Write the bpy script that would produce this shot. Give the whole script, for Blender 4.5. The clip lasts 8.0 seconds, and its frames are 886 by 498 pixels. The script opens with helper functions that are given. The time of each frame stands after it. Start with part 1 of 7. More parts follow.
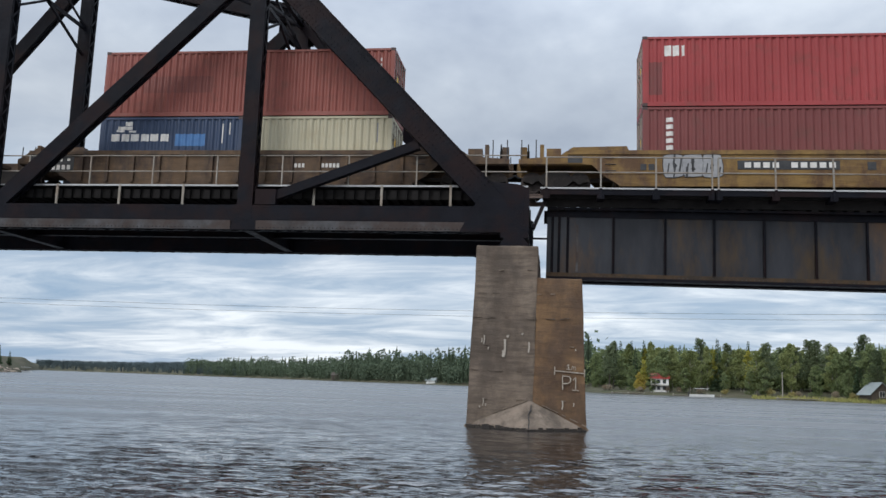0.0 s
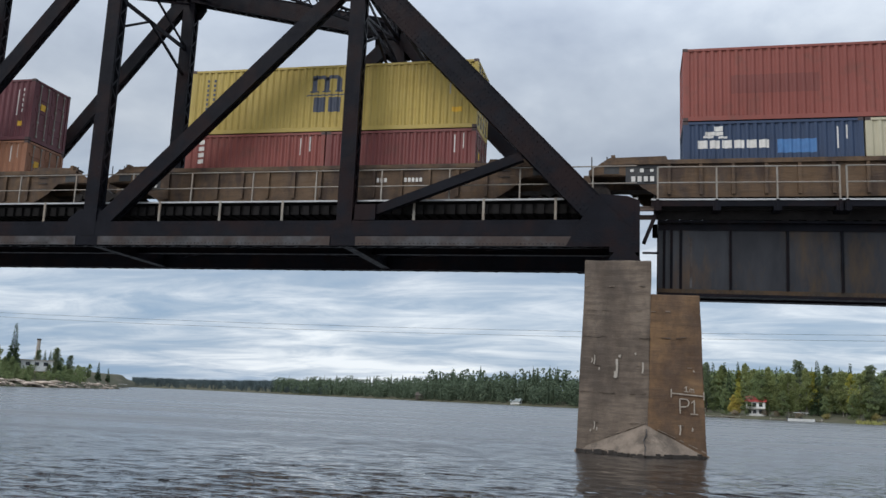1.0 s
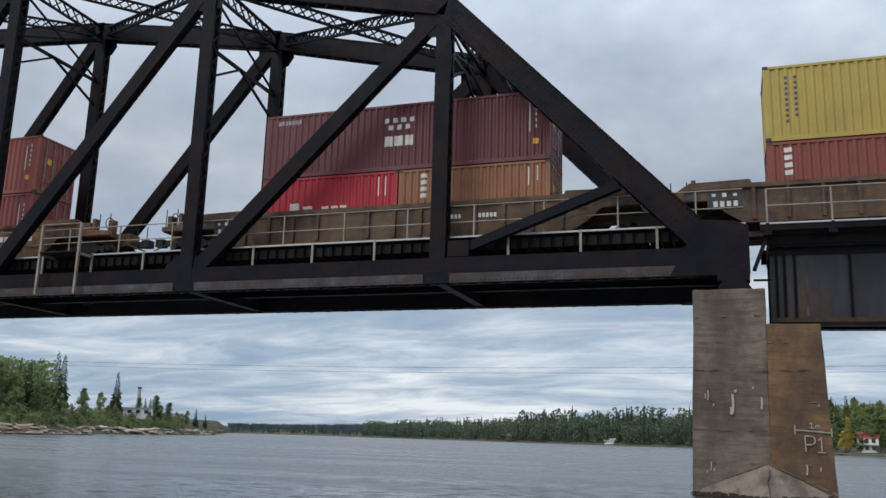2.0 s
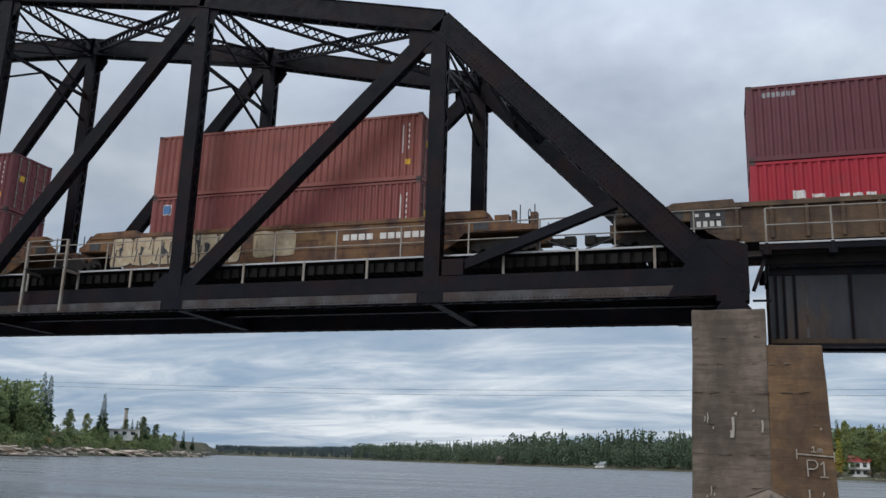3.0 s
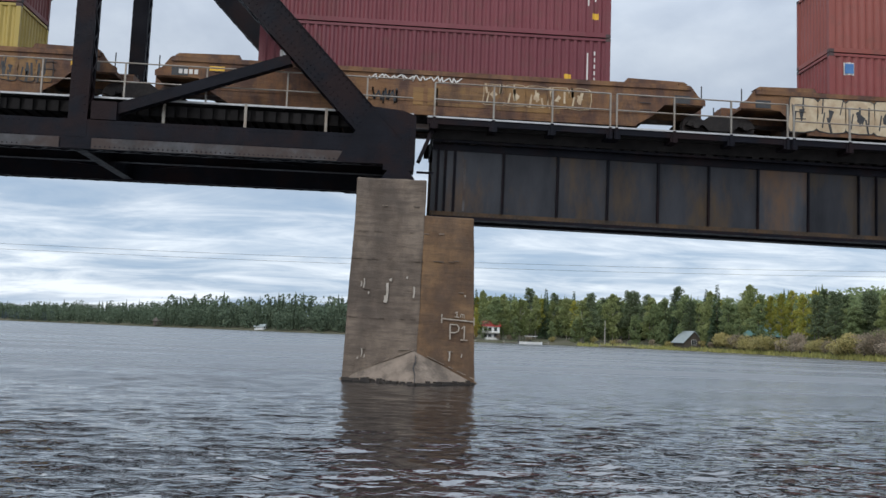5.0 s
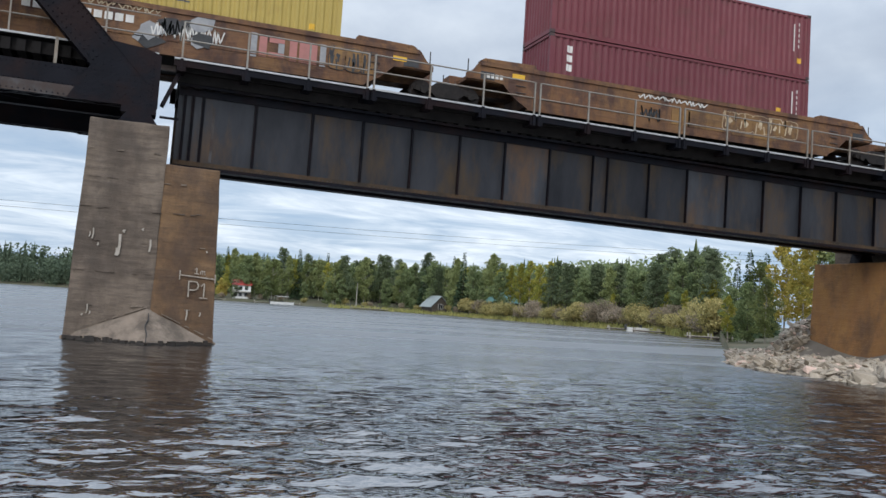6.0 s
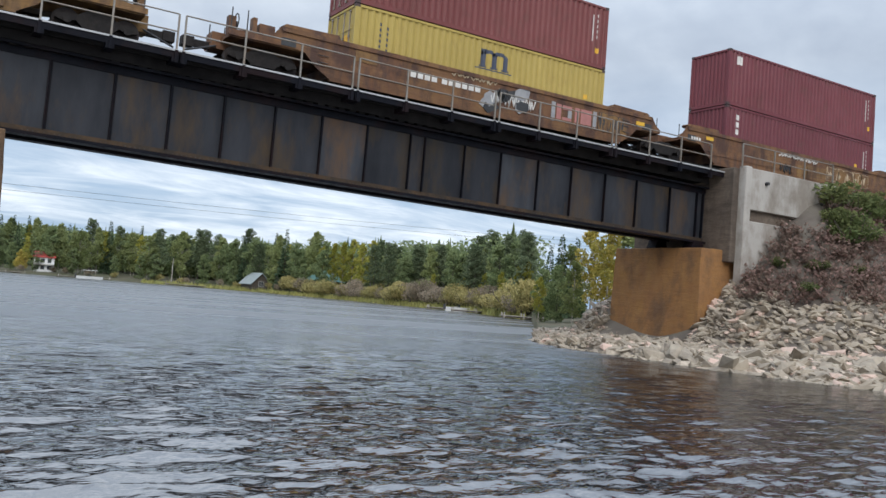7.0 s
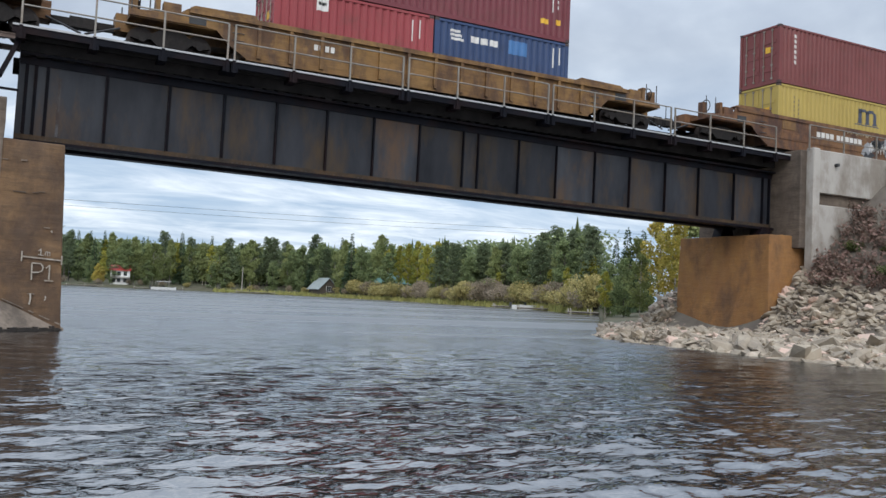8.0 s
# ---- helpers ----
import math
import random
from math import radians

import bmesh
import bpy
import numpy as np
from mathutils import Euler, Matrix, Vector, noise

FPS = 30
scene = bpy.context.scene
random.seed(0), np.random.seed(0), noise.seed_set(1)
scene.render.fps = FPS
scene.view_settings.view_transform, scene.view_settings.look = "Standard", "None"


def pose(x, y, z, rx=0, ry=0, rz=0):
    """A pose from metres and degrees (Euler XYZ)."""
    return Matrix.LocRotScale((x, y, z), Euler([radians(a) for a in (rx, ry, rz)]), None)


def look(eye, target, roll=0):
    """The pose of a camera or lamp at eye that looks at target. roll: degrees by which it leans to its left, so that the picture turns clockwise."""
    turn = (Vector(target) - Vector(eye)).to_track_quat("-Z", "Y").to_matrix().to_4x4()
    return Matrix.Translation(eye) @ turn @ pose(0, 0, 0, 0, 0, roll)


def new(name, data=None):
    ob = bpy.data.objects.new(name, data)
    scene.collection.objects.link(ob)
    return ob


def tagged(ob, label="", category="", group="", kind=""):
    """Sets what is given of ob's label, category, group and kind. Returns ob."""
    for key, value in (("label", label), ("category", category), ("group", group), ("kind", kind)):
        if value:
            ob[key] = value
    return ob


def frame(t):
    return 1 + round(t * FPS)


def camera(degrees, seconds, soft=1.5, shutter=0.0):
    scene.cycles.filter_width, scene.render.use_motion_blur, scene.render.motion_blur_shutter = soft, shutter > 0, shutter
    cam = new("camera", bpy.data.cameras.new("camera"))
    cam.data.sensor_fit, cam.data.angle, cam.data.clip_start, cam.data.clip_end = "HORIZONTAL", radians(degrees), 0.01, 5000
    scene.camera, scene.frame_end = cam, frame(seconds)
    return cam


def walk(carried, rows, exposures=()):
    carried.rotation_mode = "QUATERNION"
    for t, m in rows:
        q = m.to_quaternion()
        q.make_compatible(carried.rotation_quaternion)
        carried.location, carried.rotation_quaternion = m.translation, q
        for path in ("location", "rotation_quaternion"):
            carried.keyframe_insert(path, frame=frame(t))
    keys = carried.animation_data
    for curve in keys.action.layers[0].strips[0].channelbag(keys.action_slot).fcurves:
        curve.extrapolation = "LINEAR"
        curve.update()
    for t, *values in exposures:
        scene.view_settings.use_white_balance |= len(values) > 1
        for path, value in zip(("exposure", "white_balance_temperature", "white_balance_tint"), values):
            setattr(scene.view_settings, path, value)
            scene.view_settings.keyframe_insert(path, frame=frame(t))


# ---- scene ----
cam = camera(54.1, 8.0)
PATH = [
    (0, (0.264, -32.322, 1.45), (0.008, -30.362, 1.754), 1.9),
    (0.5, (-0.252, -31.83, 1.422), (-0.575, -29.882, 1.739), 2.5),
    (1, (-0.671, -31.311, 1.448), (-1.114, -29.391, 1.79), 2.5),
    (1.5, (-1.086, -30.871, 1.4), (-1.654, -28.992, 1.781), 2.3),
    (1.7, (-1.153, -30.716, 1.434), (-1.762, -28.853, 1.831), 2.1),
    (2.8, (-1.523, -30.203, 1.451), (-2.159, -28.368, 1.93), 1.4),
    (3, (-1.552, -30.072, 1.447), (-2.158, -28.226, 1.922), 1.8),
    (3.5, (-1.652, -29.803, 1.43), (-2.137, -27.915, 1.878), 1.9),
    (4, (-1.628, -29.46, 1.443), (-1.95, -27.521, 1.814), 2.1),
    (4.2, (-1.632, -29.372, 1.461), (-1.877, -27.414, 1.789), 2.0),
    (5.3, (-1.465, -28.949, 1.454), (-1.166, -26.979, 1.62), 2.6),
    (5.5, (-1.415, -28.859, 1.475), (-1.003, -26.908, 1.626), 3.0),
    (6, (-1.188, -28.579, 1.468), (-0.505, -26.704, 1.606), 3.7),
    (6.5, (-0.967, -28.608, 1.418), (-0.06, -26.83, 1.547), 4.4),
    (7, (-0.734, -28.542, 1.406), (0.312, -26.842, 1.525), 4.5),
    (7.5, (-0.507, -28.549, 1.394), (0.542, -26.85, 1.502), 3.8),
    (8, (-0.327, -28.459, 1.38), (0.588, -26.684, 1.489), 2.5),
]
walk(cam, [(t, look(e, a, r)) for t, e, a, r in PATH],
     exposures=[(0, -0.05, 6400, 10), (1.5, -0.2, 6400, 10), (3.5, -0.3, 6350, 10), (4.2, -0.15, 6350, 10), (5.3, 0.05, 6300, 10), (8, 0.15, 6300, 10)])

# ---- sky and light ----
SUN_EL, SUN_AZ = radians(38), radians(205)
world = bpy.data.worlds.new("overcast_sky")
scene.world = world
world.use_nodes = True


def sky_nodes():
    nt = world.node_tree
    N, L = nt.nodes, nt.links
    N.clear()
    out = N.new("ShaderNodeOutputWorld")
    bg = N.new("ShaderNodeBackground")
    sky = N.new("ShaderNodeTexSky")
    sky.sky_type = "NISHITA"
    sky.sun_disc = False
    sky.sun_elevation, sky.sun_rotation = SUN_EL, SUN_AZ
    sky.air_density, sky.dust_density = 1.0, 2.0
    tc = N.new("ShaderNodeTexCoord")
    sep = N.new("ShaderNodeSeparateXYZ")
    L.new(tc.outputs["Generated"], sep.inputs[0])

    def m(op, a, b=None, clamp=False):
        n = N.new("ShaderNodeMath")
        n.operation, n.use_clamp = op, clamp
        for k, v in enumerate((a, b)):
            if v is None:
                continue
            if isinstance(v, (int, float)):
                n.inputs[k].default_value = v
            else:
                L.new(v, n.inputs[k])
        return n.outputs[0]

    z = m("MAXIMUM", sep.outputs[2], 0.0)
    den = m("ADD", z, 0.13)
    comb = N.new("ShaderNodeCombineXYZ")
    L.new(m("DIVIDE", sep.outputs[0], den), comb.inputs[0])
    L.new(m("DIVIDE", sep.outputs[1], den), comb.inputs[1])

    def nz(scale, detail, rough, sx, sy, dist=0.0):
        mp = N.new("ShaderNodeMapping")
        mp.inputs["Scale"].default_value = (sx, sy, 1)
        mp.inputs["Rotation"].default_value = (0, 0, 0.25)
        L.new(comb.outputs[0], mp.inputs[0])
        n = N.new("ShaderNodeTexNoise")
        n.inputs["Scale"].default_value, n.inputs["Detail"].default_value = scale, detail
        n.inputs["Roughness"].default_value, n.inputs["Distortion"].default_value = rough, dist
        L.new(mp.outputs[0], n.inputs["Vector"])
        return n.outputs[0]

    big = nz(0.55, 5, 0.55, 0.75, 1.15, 0.5)
    fine = nz(2.0, 7, 0.62, 0.7, 1.2, 0.7)
    mixv = m("ADD", m("MULTIPLY", big, 0.58), m("MULTIPLY", fine, 0.42))
    ramp = N.new("ShaderNodeValToRGB")
    e = ramp.color_ramp.elements
    e[0].position, e[0].color = 0.40, (0.36, 0.50, 0.68, 1)
    e[1].position, e[1].color = 0.61, (1.06, 1.12, 1.17, 1)
    a = e.new(0.465)
    a.color = (0.48, 0.60, 0.75, 1)
    b = e.new(0.525)
    b.color = (0.70, 0.79, 0.90, 1)
    L.new(mixv, ramp.inputs[0])
    # a duller, greyer deck of cloud higher up
    high = N.new("ShaderNodeMix")
    high.data_type = "RGBA"
    up = N.new("ShaderNodeMapRange")
    up.inputs["From Min"].default_value, up.inputs["From Max"].default_value = 0.10, 0.28
    L.new(z, up.inputs["Value"])
    r2 = N.new("ShaderNodeValToRGB")
    e = r2.color_ramp.elements
    e[0].position, e[0].color = 0.36, (0.40, 0.455, 0.545, 1)
    e[1].position, e[1].color = 0.66, (0.76, 0.815, 0.87, 1)
    k = e.new(0.51)
    k.color = (0.55, 0.61, 0.69, 1)

    def puff(scale, detail, dist):
        n = N.new("ShaderNodeTexNoise")
        n.inputs["Scale"].default_value, n.inputs["Detail"].default_value = scale, detail
        n.inputs["Roughness"].default_value, n.inputs["Distortion"].default_value = 0.55, dist
        mp = N.new("ShaderNodeMapping")
        mp.inputs["Scale"].default_value, mp.inputs["Location"].default_value = (1, 1, 1.7), (0.37, 0.2, 0.11)
        L.new(tc.outputs["Generated"], mp.inputs[0])
        L.new(mp.outputs[0], n.inputs["Vector"])
        return n.outputs[0]

    L.new(m("ADD", m("MULTIPLY", puff(2.6, 4, 0.3), 0.6), m("MULTIPLY", puff(7.0, 6, 0.15), 0.4)), r2.inputs[0])
    L.new(up.outputs[0], high.inputs["Factor"])
    L.new(ramp.outputs[0], high.inputs["A"])
    L.new(r2.outputs[0], high.inputs["B"])
    dim = N.new("ShaderNodeVectorMath")
    dim.operation = "SCALE"
    dim.inputs["Scale"].default_value = 0.10
    L.new(sky.outputs[0], dim.inputs[0])
    fin = N.new("ShaderNodeMix")
    fin.data_type = "RGBA"
    fin.inputs["Factor"].default_value = 0.88
    L.new(dim.outputs[0], fin.inputs["A"])
    L.new(high.outputs["Result"], fin.inputs["B"])
    L.new(fin.outputs["Result"], bg.inputs[0])
    # an overcast sky is brightest overhead
    zen = N.new("ShaderNodeMapRange")
    zen.interpolation_type = "SMOOTHSTEP"
    for key, v in (("From Min", 0.26), ("From Max", 0.75), ("To Min", 1.0), ("To Max", 2.5)):
        zen.inputs[key].default_value = v
    L.new(z, zen.inputs["Value"])
    L.new(zen.outputs[0], bg.inputs[1])
    L.new(bg.outputs[0], out.inputs[0])


sky_nodes()
sun = new("sun", bpy.data.lights.new("sun", "SUN"))
sun.data.energy, sun.data.angle, sun.data.color = 1.25, radians(40), (1.0, 0.96, 0.9)
sun.matrix_world = look((0, 0, 100), (100 * math.sin(radians(25)), 100 * math.cos(radians(25)), 100 - 100 * math.tan(SUN_EL)))
scene.view_settings.exposure = 0.0


# ---- materials ----
def surface(name, base, second, scale=1.0, rough=0.7, metal=0.0, bump=0.1, stain=None, stain_scale=0.4, stain_amount=0.5,
            fine=40.0, stretch=(1, 1, 1), per_object=0.0, spec=0.4, island=0.0, edges=(0.42, 0.6), layers=None):
    m = bpy.data.materials.new(name)
    m.use_nodes = True
    nt = m.node_tree
    N, L = nt.nodes, nt.links
    p = N["Principled BSDF"]
    p.inputs["Roughness"].default_value, p.inputs["Metallic"].default_value = rough, metal
    p.inputs["Specular IOR Level"].default_value = spec
    tc = N.new("ShaderNodeTexCoord")
    mp = N.new("ShaderNodeMapping")
    mp.inputs["Scale"].default_value = stretch
    L.new(tc.outputs["Object"], mp.inputs[0])

    def nz(s, det, ro=0.6):
        n = N.new("ShaderNodeTexNoise")
        n.inputs["Scale"].default_value, n.inputs["Detail"].default_value, n.inputs["Roughness"].default_value = s, det, ro
        L.new(mp.outputs[0], n.inputs["Vector"])
        return n.outputs[0]

    def mix(f, a, b, kind="MIX"):
        n = N.new("ShaderNodeMix")
        n.data_type, n.blend_type = "RGBA", kind
        for key, v in (("Factor", f), ("A", a), ("B", b)):
            if isinstance(v, (int, float)):
                n.inputs[key].default_value = v
            elif isinstance(v, tuple):
                n.inputs[key].default_value = (*v, 1)
            else:
                L.new(v, n.inputs[key])
        return n.outputs["Result"]

    def span(v, lo, hi, a=0.0, b=1.0):
        n = N.new("ShaderNodeMapRange")
        for key, x in (("From Min", lo), ("From Max", hi), ("To Min", a), ("To Max", b)):
            n.inputs[key].default_value = x
        L.new(v, n.inputs["Value"])
        return n.outputs[0]

    col = mix(span(nz(scale, 5), 0.3, 0.7), base, second)
    if stain:
        col = mix(span(nz(stain_scale, 7, 0.68), edges[0], edges[1], 0, stain_amount), col, stain)
    lay = None
    if layers:
        mp2 = N.new("ShaderNodeMapping")
        mp2.inputs["Scale"].default_value = (0.8, 0.8, 4.6)
        L.new(tc.outputs["Object"], mp2.inputs[0])
        ln = N.new("ShaderNodeTexNoise")
        ln.inputs["Scale"].default_value, ln.inputs["Detail"].default_value, ln.inputs["Roughness"].default_value = 1.3, 7, 0.7
        L.new(mp2.outputs[0], ln.inputs["Vector"])
        lay = ln.outputs[0]
        col = mix(span(lay, 0.44, 0.62, 0, layers[1]), col, layers[0])
    f = nz(fine, 3)
    col = mix(span(f, 0.3, 0.7, 0.0, 0.3), col, (0.5, 0.5, 0.5), "OVERLAY") if fine else col
    if per_object or island:
        src = N.new("ShaderNodeObjectInfo").outputs["Random"] if per_object else N.new("ShaderNodeNewGeometry").outputs["Random Per Island"]
        hsv = N.new("ShaderNodeHueSaturation")
        k = per_object or island
        L.new(span(src, 0, 1, 1 - k, 1 + k), hsv.inputs["Value"])
        L.new(span(src, 0, 1, 0.5 + 0.03 * k, 0.5 - 0.03 * k), hsv.inputs["Hue"])
        L.new(col, hsv.inputs["Color"])
        col = hsv.outputs[0]
    L.new(col, p.inputs["Base Color"])
    L.new(span(nz(scale * 3, 4), 0.3, 0.7, max(0.05, rough - 0.12), min(1, rough + 0.12)), p.inputs["Roughness"])
    if bump:
        b = N.new("ShaderNodeBump")
        b.inputs["Strength"].default_value, b.inputs["Distance"].default_value = bump, 0.03
        L.new(nz(fine * 0.35 if fine else 8.0, 6), b.inputs["Height"])
        if lay:
            b2 = N.new("ShaderNodeBump")
            b2.inputs["Strength"].default_value, b2.inputs["Distance"].default_value = 0.7, 0.05
            L.new(lay, b2.inputs["Height"])
            L.new(b2.outputs[0], b.inputs["Normal"])
        L.new(b.outputs[0], p.inputs["Normal"])
    return m


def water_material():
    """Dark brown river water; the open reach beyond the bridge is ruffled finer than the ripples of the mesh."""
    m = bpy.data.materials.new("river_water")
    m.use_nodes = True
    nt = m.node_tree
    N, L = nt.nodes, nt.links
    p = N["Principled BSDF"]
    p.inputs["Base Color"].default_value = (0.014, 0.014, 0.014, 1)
    # IOR far above real water's, added gloss that brightens the sky reflections
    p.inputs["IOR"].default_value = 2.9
    tc = N.new("ShaderNodeTexCoord")
    far = N.new("ShaderNodeVectorMath")
    far.operation = "LENGTH"
    L.new(tc.outputs["Object"], far.inputs[0])
    ro = N.new("ShaderNodeMapRange")
    ro.interpolation_type = "SMOOTHSTEP"
    for key, v in (("From Min", 8.0), ("From Max", 45.0), ("To Min", 0.03), ("To Max", 0.36)):
        ro.inputs[key].default_value = v
    L.new(far.outputs["Value"], ro.inputs["Value"])
    # long slicks and wind lanes
    lane = N.new("ShaderNodeMapping")
    lane.inputs["Scale"].default_value, lane.inputs["Rotation"].default_value = (0.02, 0.16, 1), (0, 0, 0.12)
    L.new(tc.outputs["Object"], lane.inputs[0])
    ln = N.new("ShaderNodeTexNoise")
    ln.inputs["Scale"].default_value, ln.inputs["Detail"].default_value = 1.0, 5
    L.new(lane.outputs[0], ln.inputs["Vector"])
    lr = N.new("ShaderNodeMapRange")
    for key, v in (("From Min", 0.42), ("From Max", 0.6), ("To Min", 0.55), ("To Max", 1.1)):
        lr.inputs[key].default_value = v
    L.new(ln.outputs[0], lr.inputs["Value"])
    mul = N.new("ShaderNodeMath")
    mul.operation = "MULTIPLY"
    L.new(ro.outputs[0], mul.inputs[0])
    L.new(lr.outputs[0], mul.inputs[1])
    L.new(mul.outputs[0], p.inputs["Roughness"])
    prev = None
    for scale, sx, sy, rot, dist, strength in ((0.9, 0.6, 1.5, 0.15, 0.10, 0.35), (3.2, 0.6, 1.6, 0.1, 0.05, 0.6), (9.0, 0.6, 1.5, 0.05, 0.02, 0.6)):
        mp = N.new("ShaderNodeMapping")
        mp.inputs["Scale"].default_value = (sx, sy, 1)
        mp.inputs["Rotation"].default_value = (0, 0, rot)
        L.new(tc.outputs["Object"], mp.inputs[0])
        n = N.new("ShaderNodeTexNoise")
        n.inputs["Scale"].default_value, n.inputs["Detail"].default_value, n.inputs["Distortion"].default_value = scale, 2.5, 0.4
        L.new(mp.outputs[0], n.inputs["Vector"])
        b = N.new("ShaderNodeBump")
        b.inputs["Strength"].default_value, b.inputs["Distance"].default_value = strength, dist
        L.new(n.outputs[0], b.inputs["Height"])
        if prev:
            L.new(prev.outputs[0], b.inputs["Normal"])
        prev = b
    L.new(prev.outputs[0], p.inputs["Normal"])
    return m


def foliage(name, c1, c2, island=0.35):
    c1, c2 = (tuple(2.1 * v for v in c) for c in (c1, c2))
    m = surface(name, c1, c2, scale=0.5, rough=0.75, bump=0, fine=0, island=island, spec=0.15)
    N, L = m.node_tree.nodes, m.node_tree.links
    p, out = N["Principled BSDF"], N["Material Output"]
    t = N.new("ShaderNodeBsdfTranslucent")
    both = N.new("ShaderNodeMixShader")
    both.inputs[0].default_value = 0.45
    L.new(p.inputs["Base Color"].links[0].from_socket, t.inputs["Color"])
    L.new(p.outputs[0], both.inputs[1])
    L.new(t.outputs[0], both.inputs[2])
    L.new(both.outputs[0], out.inputs["Surface"])
    return m


STEEL = surface("riveted_black_steel", (0.0045, 0.0050, 0.0078), (0.0100, 0.0105, 0.0150), 1.1, 0.5, 0.0, 0.4, (0.0165, 0.0090, 0.0092), 0.6, 0.85, 30, edges=(0.46, 0.62), spec=0.09)
STEEL_GREY = surface("weathered_grey_steel", (0.095, 0.095, 0.10), (0.03, 0.028, 0.028), 1.6, 0.6, 0.0, 0.2, (0.05, 0.032, 0.025), 0.9, 0.8, 30, spec=0.2)
GIRDER_PAINT = surface("girder_plate_paint", (0.014, 0.0155, 0.020), (0.040, 0.042, 0.049), 1.0, 0.5, 0.0, 0.15, (0.070, 0.044, 0.022), 0.7, 0.85, 24, stretch=(1, 1, 0.3), edges=(0.48, 0.64), per_object=0.45, spec=0.22)
GIRDER_RUST = surface("rusting_flange_paint", (0.055, 0.040, 0.026), (0.030, 0.026, 0.024), 1.2, 0.6, 0, 0.2, (0.085, 0.052, 0.028), 1.5, 0.8, 24, spec=0.15)
TIMBER = surface("creosoted_timber", (0.012, 0.011, 0.011), (0.024, 0.022, 0.021), 2.0, 0.85, 0, 0.4, None, 1, 0, 25, per_object=0.3, spec=0.08)
CONCRETE = surface("stained_pier_concrete", (0.205, 0.160, 0.122), (0.120, 0.090, 0.068), 0.9, 0.88, 0, 0.55, (0.085, 0.066, 0.052), 0.8, 0.85, 14, stretch=(1, 1, 0.6), layers=((0.060, 0.046, 0.036), 0.55))
CONCRETE_RUST = surface("rust_stained_concrete", (0.20, 0.118, 0.058), (0.135, 0.080, 0.044), 0.9, 0.86, 0, 0.5, (0.075, 0.046, 0.030), 0.9, 0.8, 14, stretch=(1, 1, 0.7), layers=((0.060, 0.040, 0.027), 0.45))
SEAT_RUST = surface("orange_rust_washed_concrete", (0.34, 0.17, 0.055), (0.24, 0.115, 0.045), 1.2, 0.86, 0, 0.4, (0.11, 0.062, 0.036), 0.7, 0.85, 14, stretch=(1, 1, 0.6), edges=(0.48, 0.66), layers=((0.18, 0.10, 0.05), 0.25))
CONCRETE_NOSE = surface("worn_pale_concrete", (0.27, 0.215, 0.165), (0.16, 0.125, 0.098), 1.8, 0.85, 0, 0.6, (0.09, 0.072, 0.056), 1.3, 0.8, 14, edges=(0.46, 0.6))
CONCRETE_LIGHT = surface("pale_wall_concrete", (0.43, 0.40, 0.36), (0.33, 0.30, 0.26), 0.7, 0.88, 0, 0.35, (0.20, 0.165, 0.13), 0.7, 0.7, 14, stretch=(1, 1, 0.6))
GALV = surface("galvanised_rail", (0.30, 0.285, 0.255), (0.20, 0.18, 0.15), 2, 0.5, 0.3, 0.05, (0.22, 0.15, 0.10), 1.2, 0.5, 30)
GRATING = surface("walkway_edge_steel", (0.50, 0.50, 0.50), (0.36, 0.36, 0.36), 2, 0.5, 0.2, 0.05, None, 1, 0, 30)
RAIL_STEEL = surface("rail_steel", (0.16, 0.12, 0.10), (0.10, 0.07, 0.06), 3, 0.45, 0.7, 0.1, None, 1, 0, 30)
WHITE_PAINT = surface("white_paint_marks", (0.72, 0.70, 0.66), (0.55, 0.52, 0.48), 4, 0.7, 0, 0.05, None, 1, 0, 30)
WET_SHADE = surface("wet_and_shaded_black_concrete", (0.022, 0.018, 0.015), (0.045, 0.036, 0.029), 3, 0.45, 0, 0.4, None, 1, 0, 14)
CHALK = surface("weathered_white_marking", (0.44, 0.40, 0.34), (0.30, 0.26, 0.21), 6, 0.8, 0, 0.1, (0.20, 0.15, 0.11), 5, 0.7, 30)
LIME = surface("white_lime_streak", (0.42, 0.38, 0.33), (0.30, 0.26, 0.21), 5, 0.85, 0, 0.2, None, 1, 0, 30)
YELLOW_MARK = surface("yellow_warning_paint", (0.75, 0.45, 0.04), (0.6, 0.33, 0.03), 4, 0.6, 0, 0.05, None, 1, 0, 30)
ORANGE_MARK = surface("orange_graffiti_paint", (0.55, 0.24, 0.10), (0.45, 0.18, 0.09), 4, 0.6, 0, 0, None, 1, 0, 30)
CREAM_MARK = surface("cream_graffiti_paint", (0.56, 0.47, 0.33), (0.42, 0.33, 0.21), 3, 0.65, 0, 0, (0.32, 0.21, 0.12), 2, 0.6, 30)
BLACK_MARK = surface("black_paint_marks", (0.025, 0.026, 0.03), (0.05, 0.05, 0.05), 4, 0.6, 0, 0, None, 1, 0, 30)
DARK_BLUE_MARK = surface("dark_slate_blue_mark", (0.045, 0.055, 0.085), (0.06, 0.07, 0.10), 4, 0.55, 0, 0, None, 1, 0, 30)
PALE_BLUE_MARK = surface("faded_blue_patch", (0.07, 0.19, 0.40), (0.06, 0.15, 0.33), 4, 0.55, 0, 0, None, 1, 0, 30)
PINK_MARK = surface("faded_pink_graffiti", (0.42, 0.17, 0.15), (0.34, 0.15, 0.13), 4, 0.6, 0, 0, None, 1, 0, 30)
GREY_MARK = surface("grey_graffiti_paint", (0.33, 0.33, 0.33), (0.24, 0.24, 0.25), 4, 0.6, 0, 0, None, 1, 0, 30)
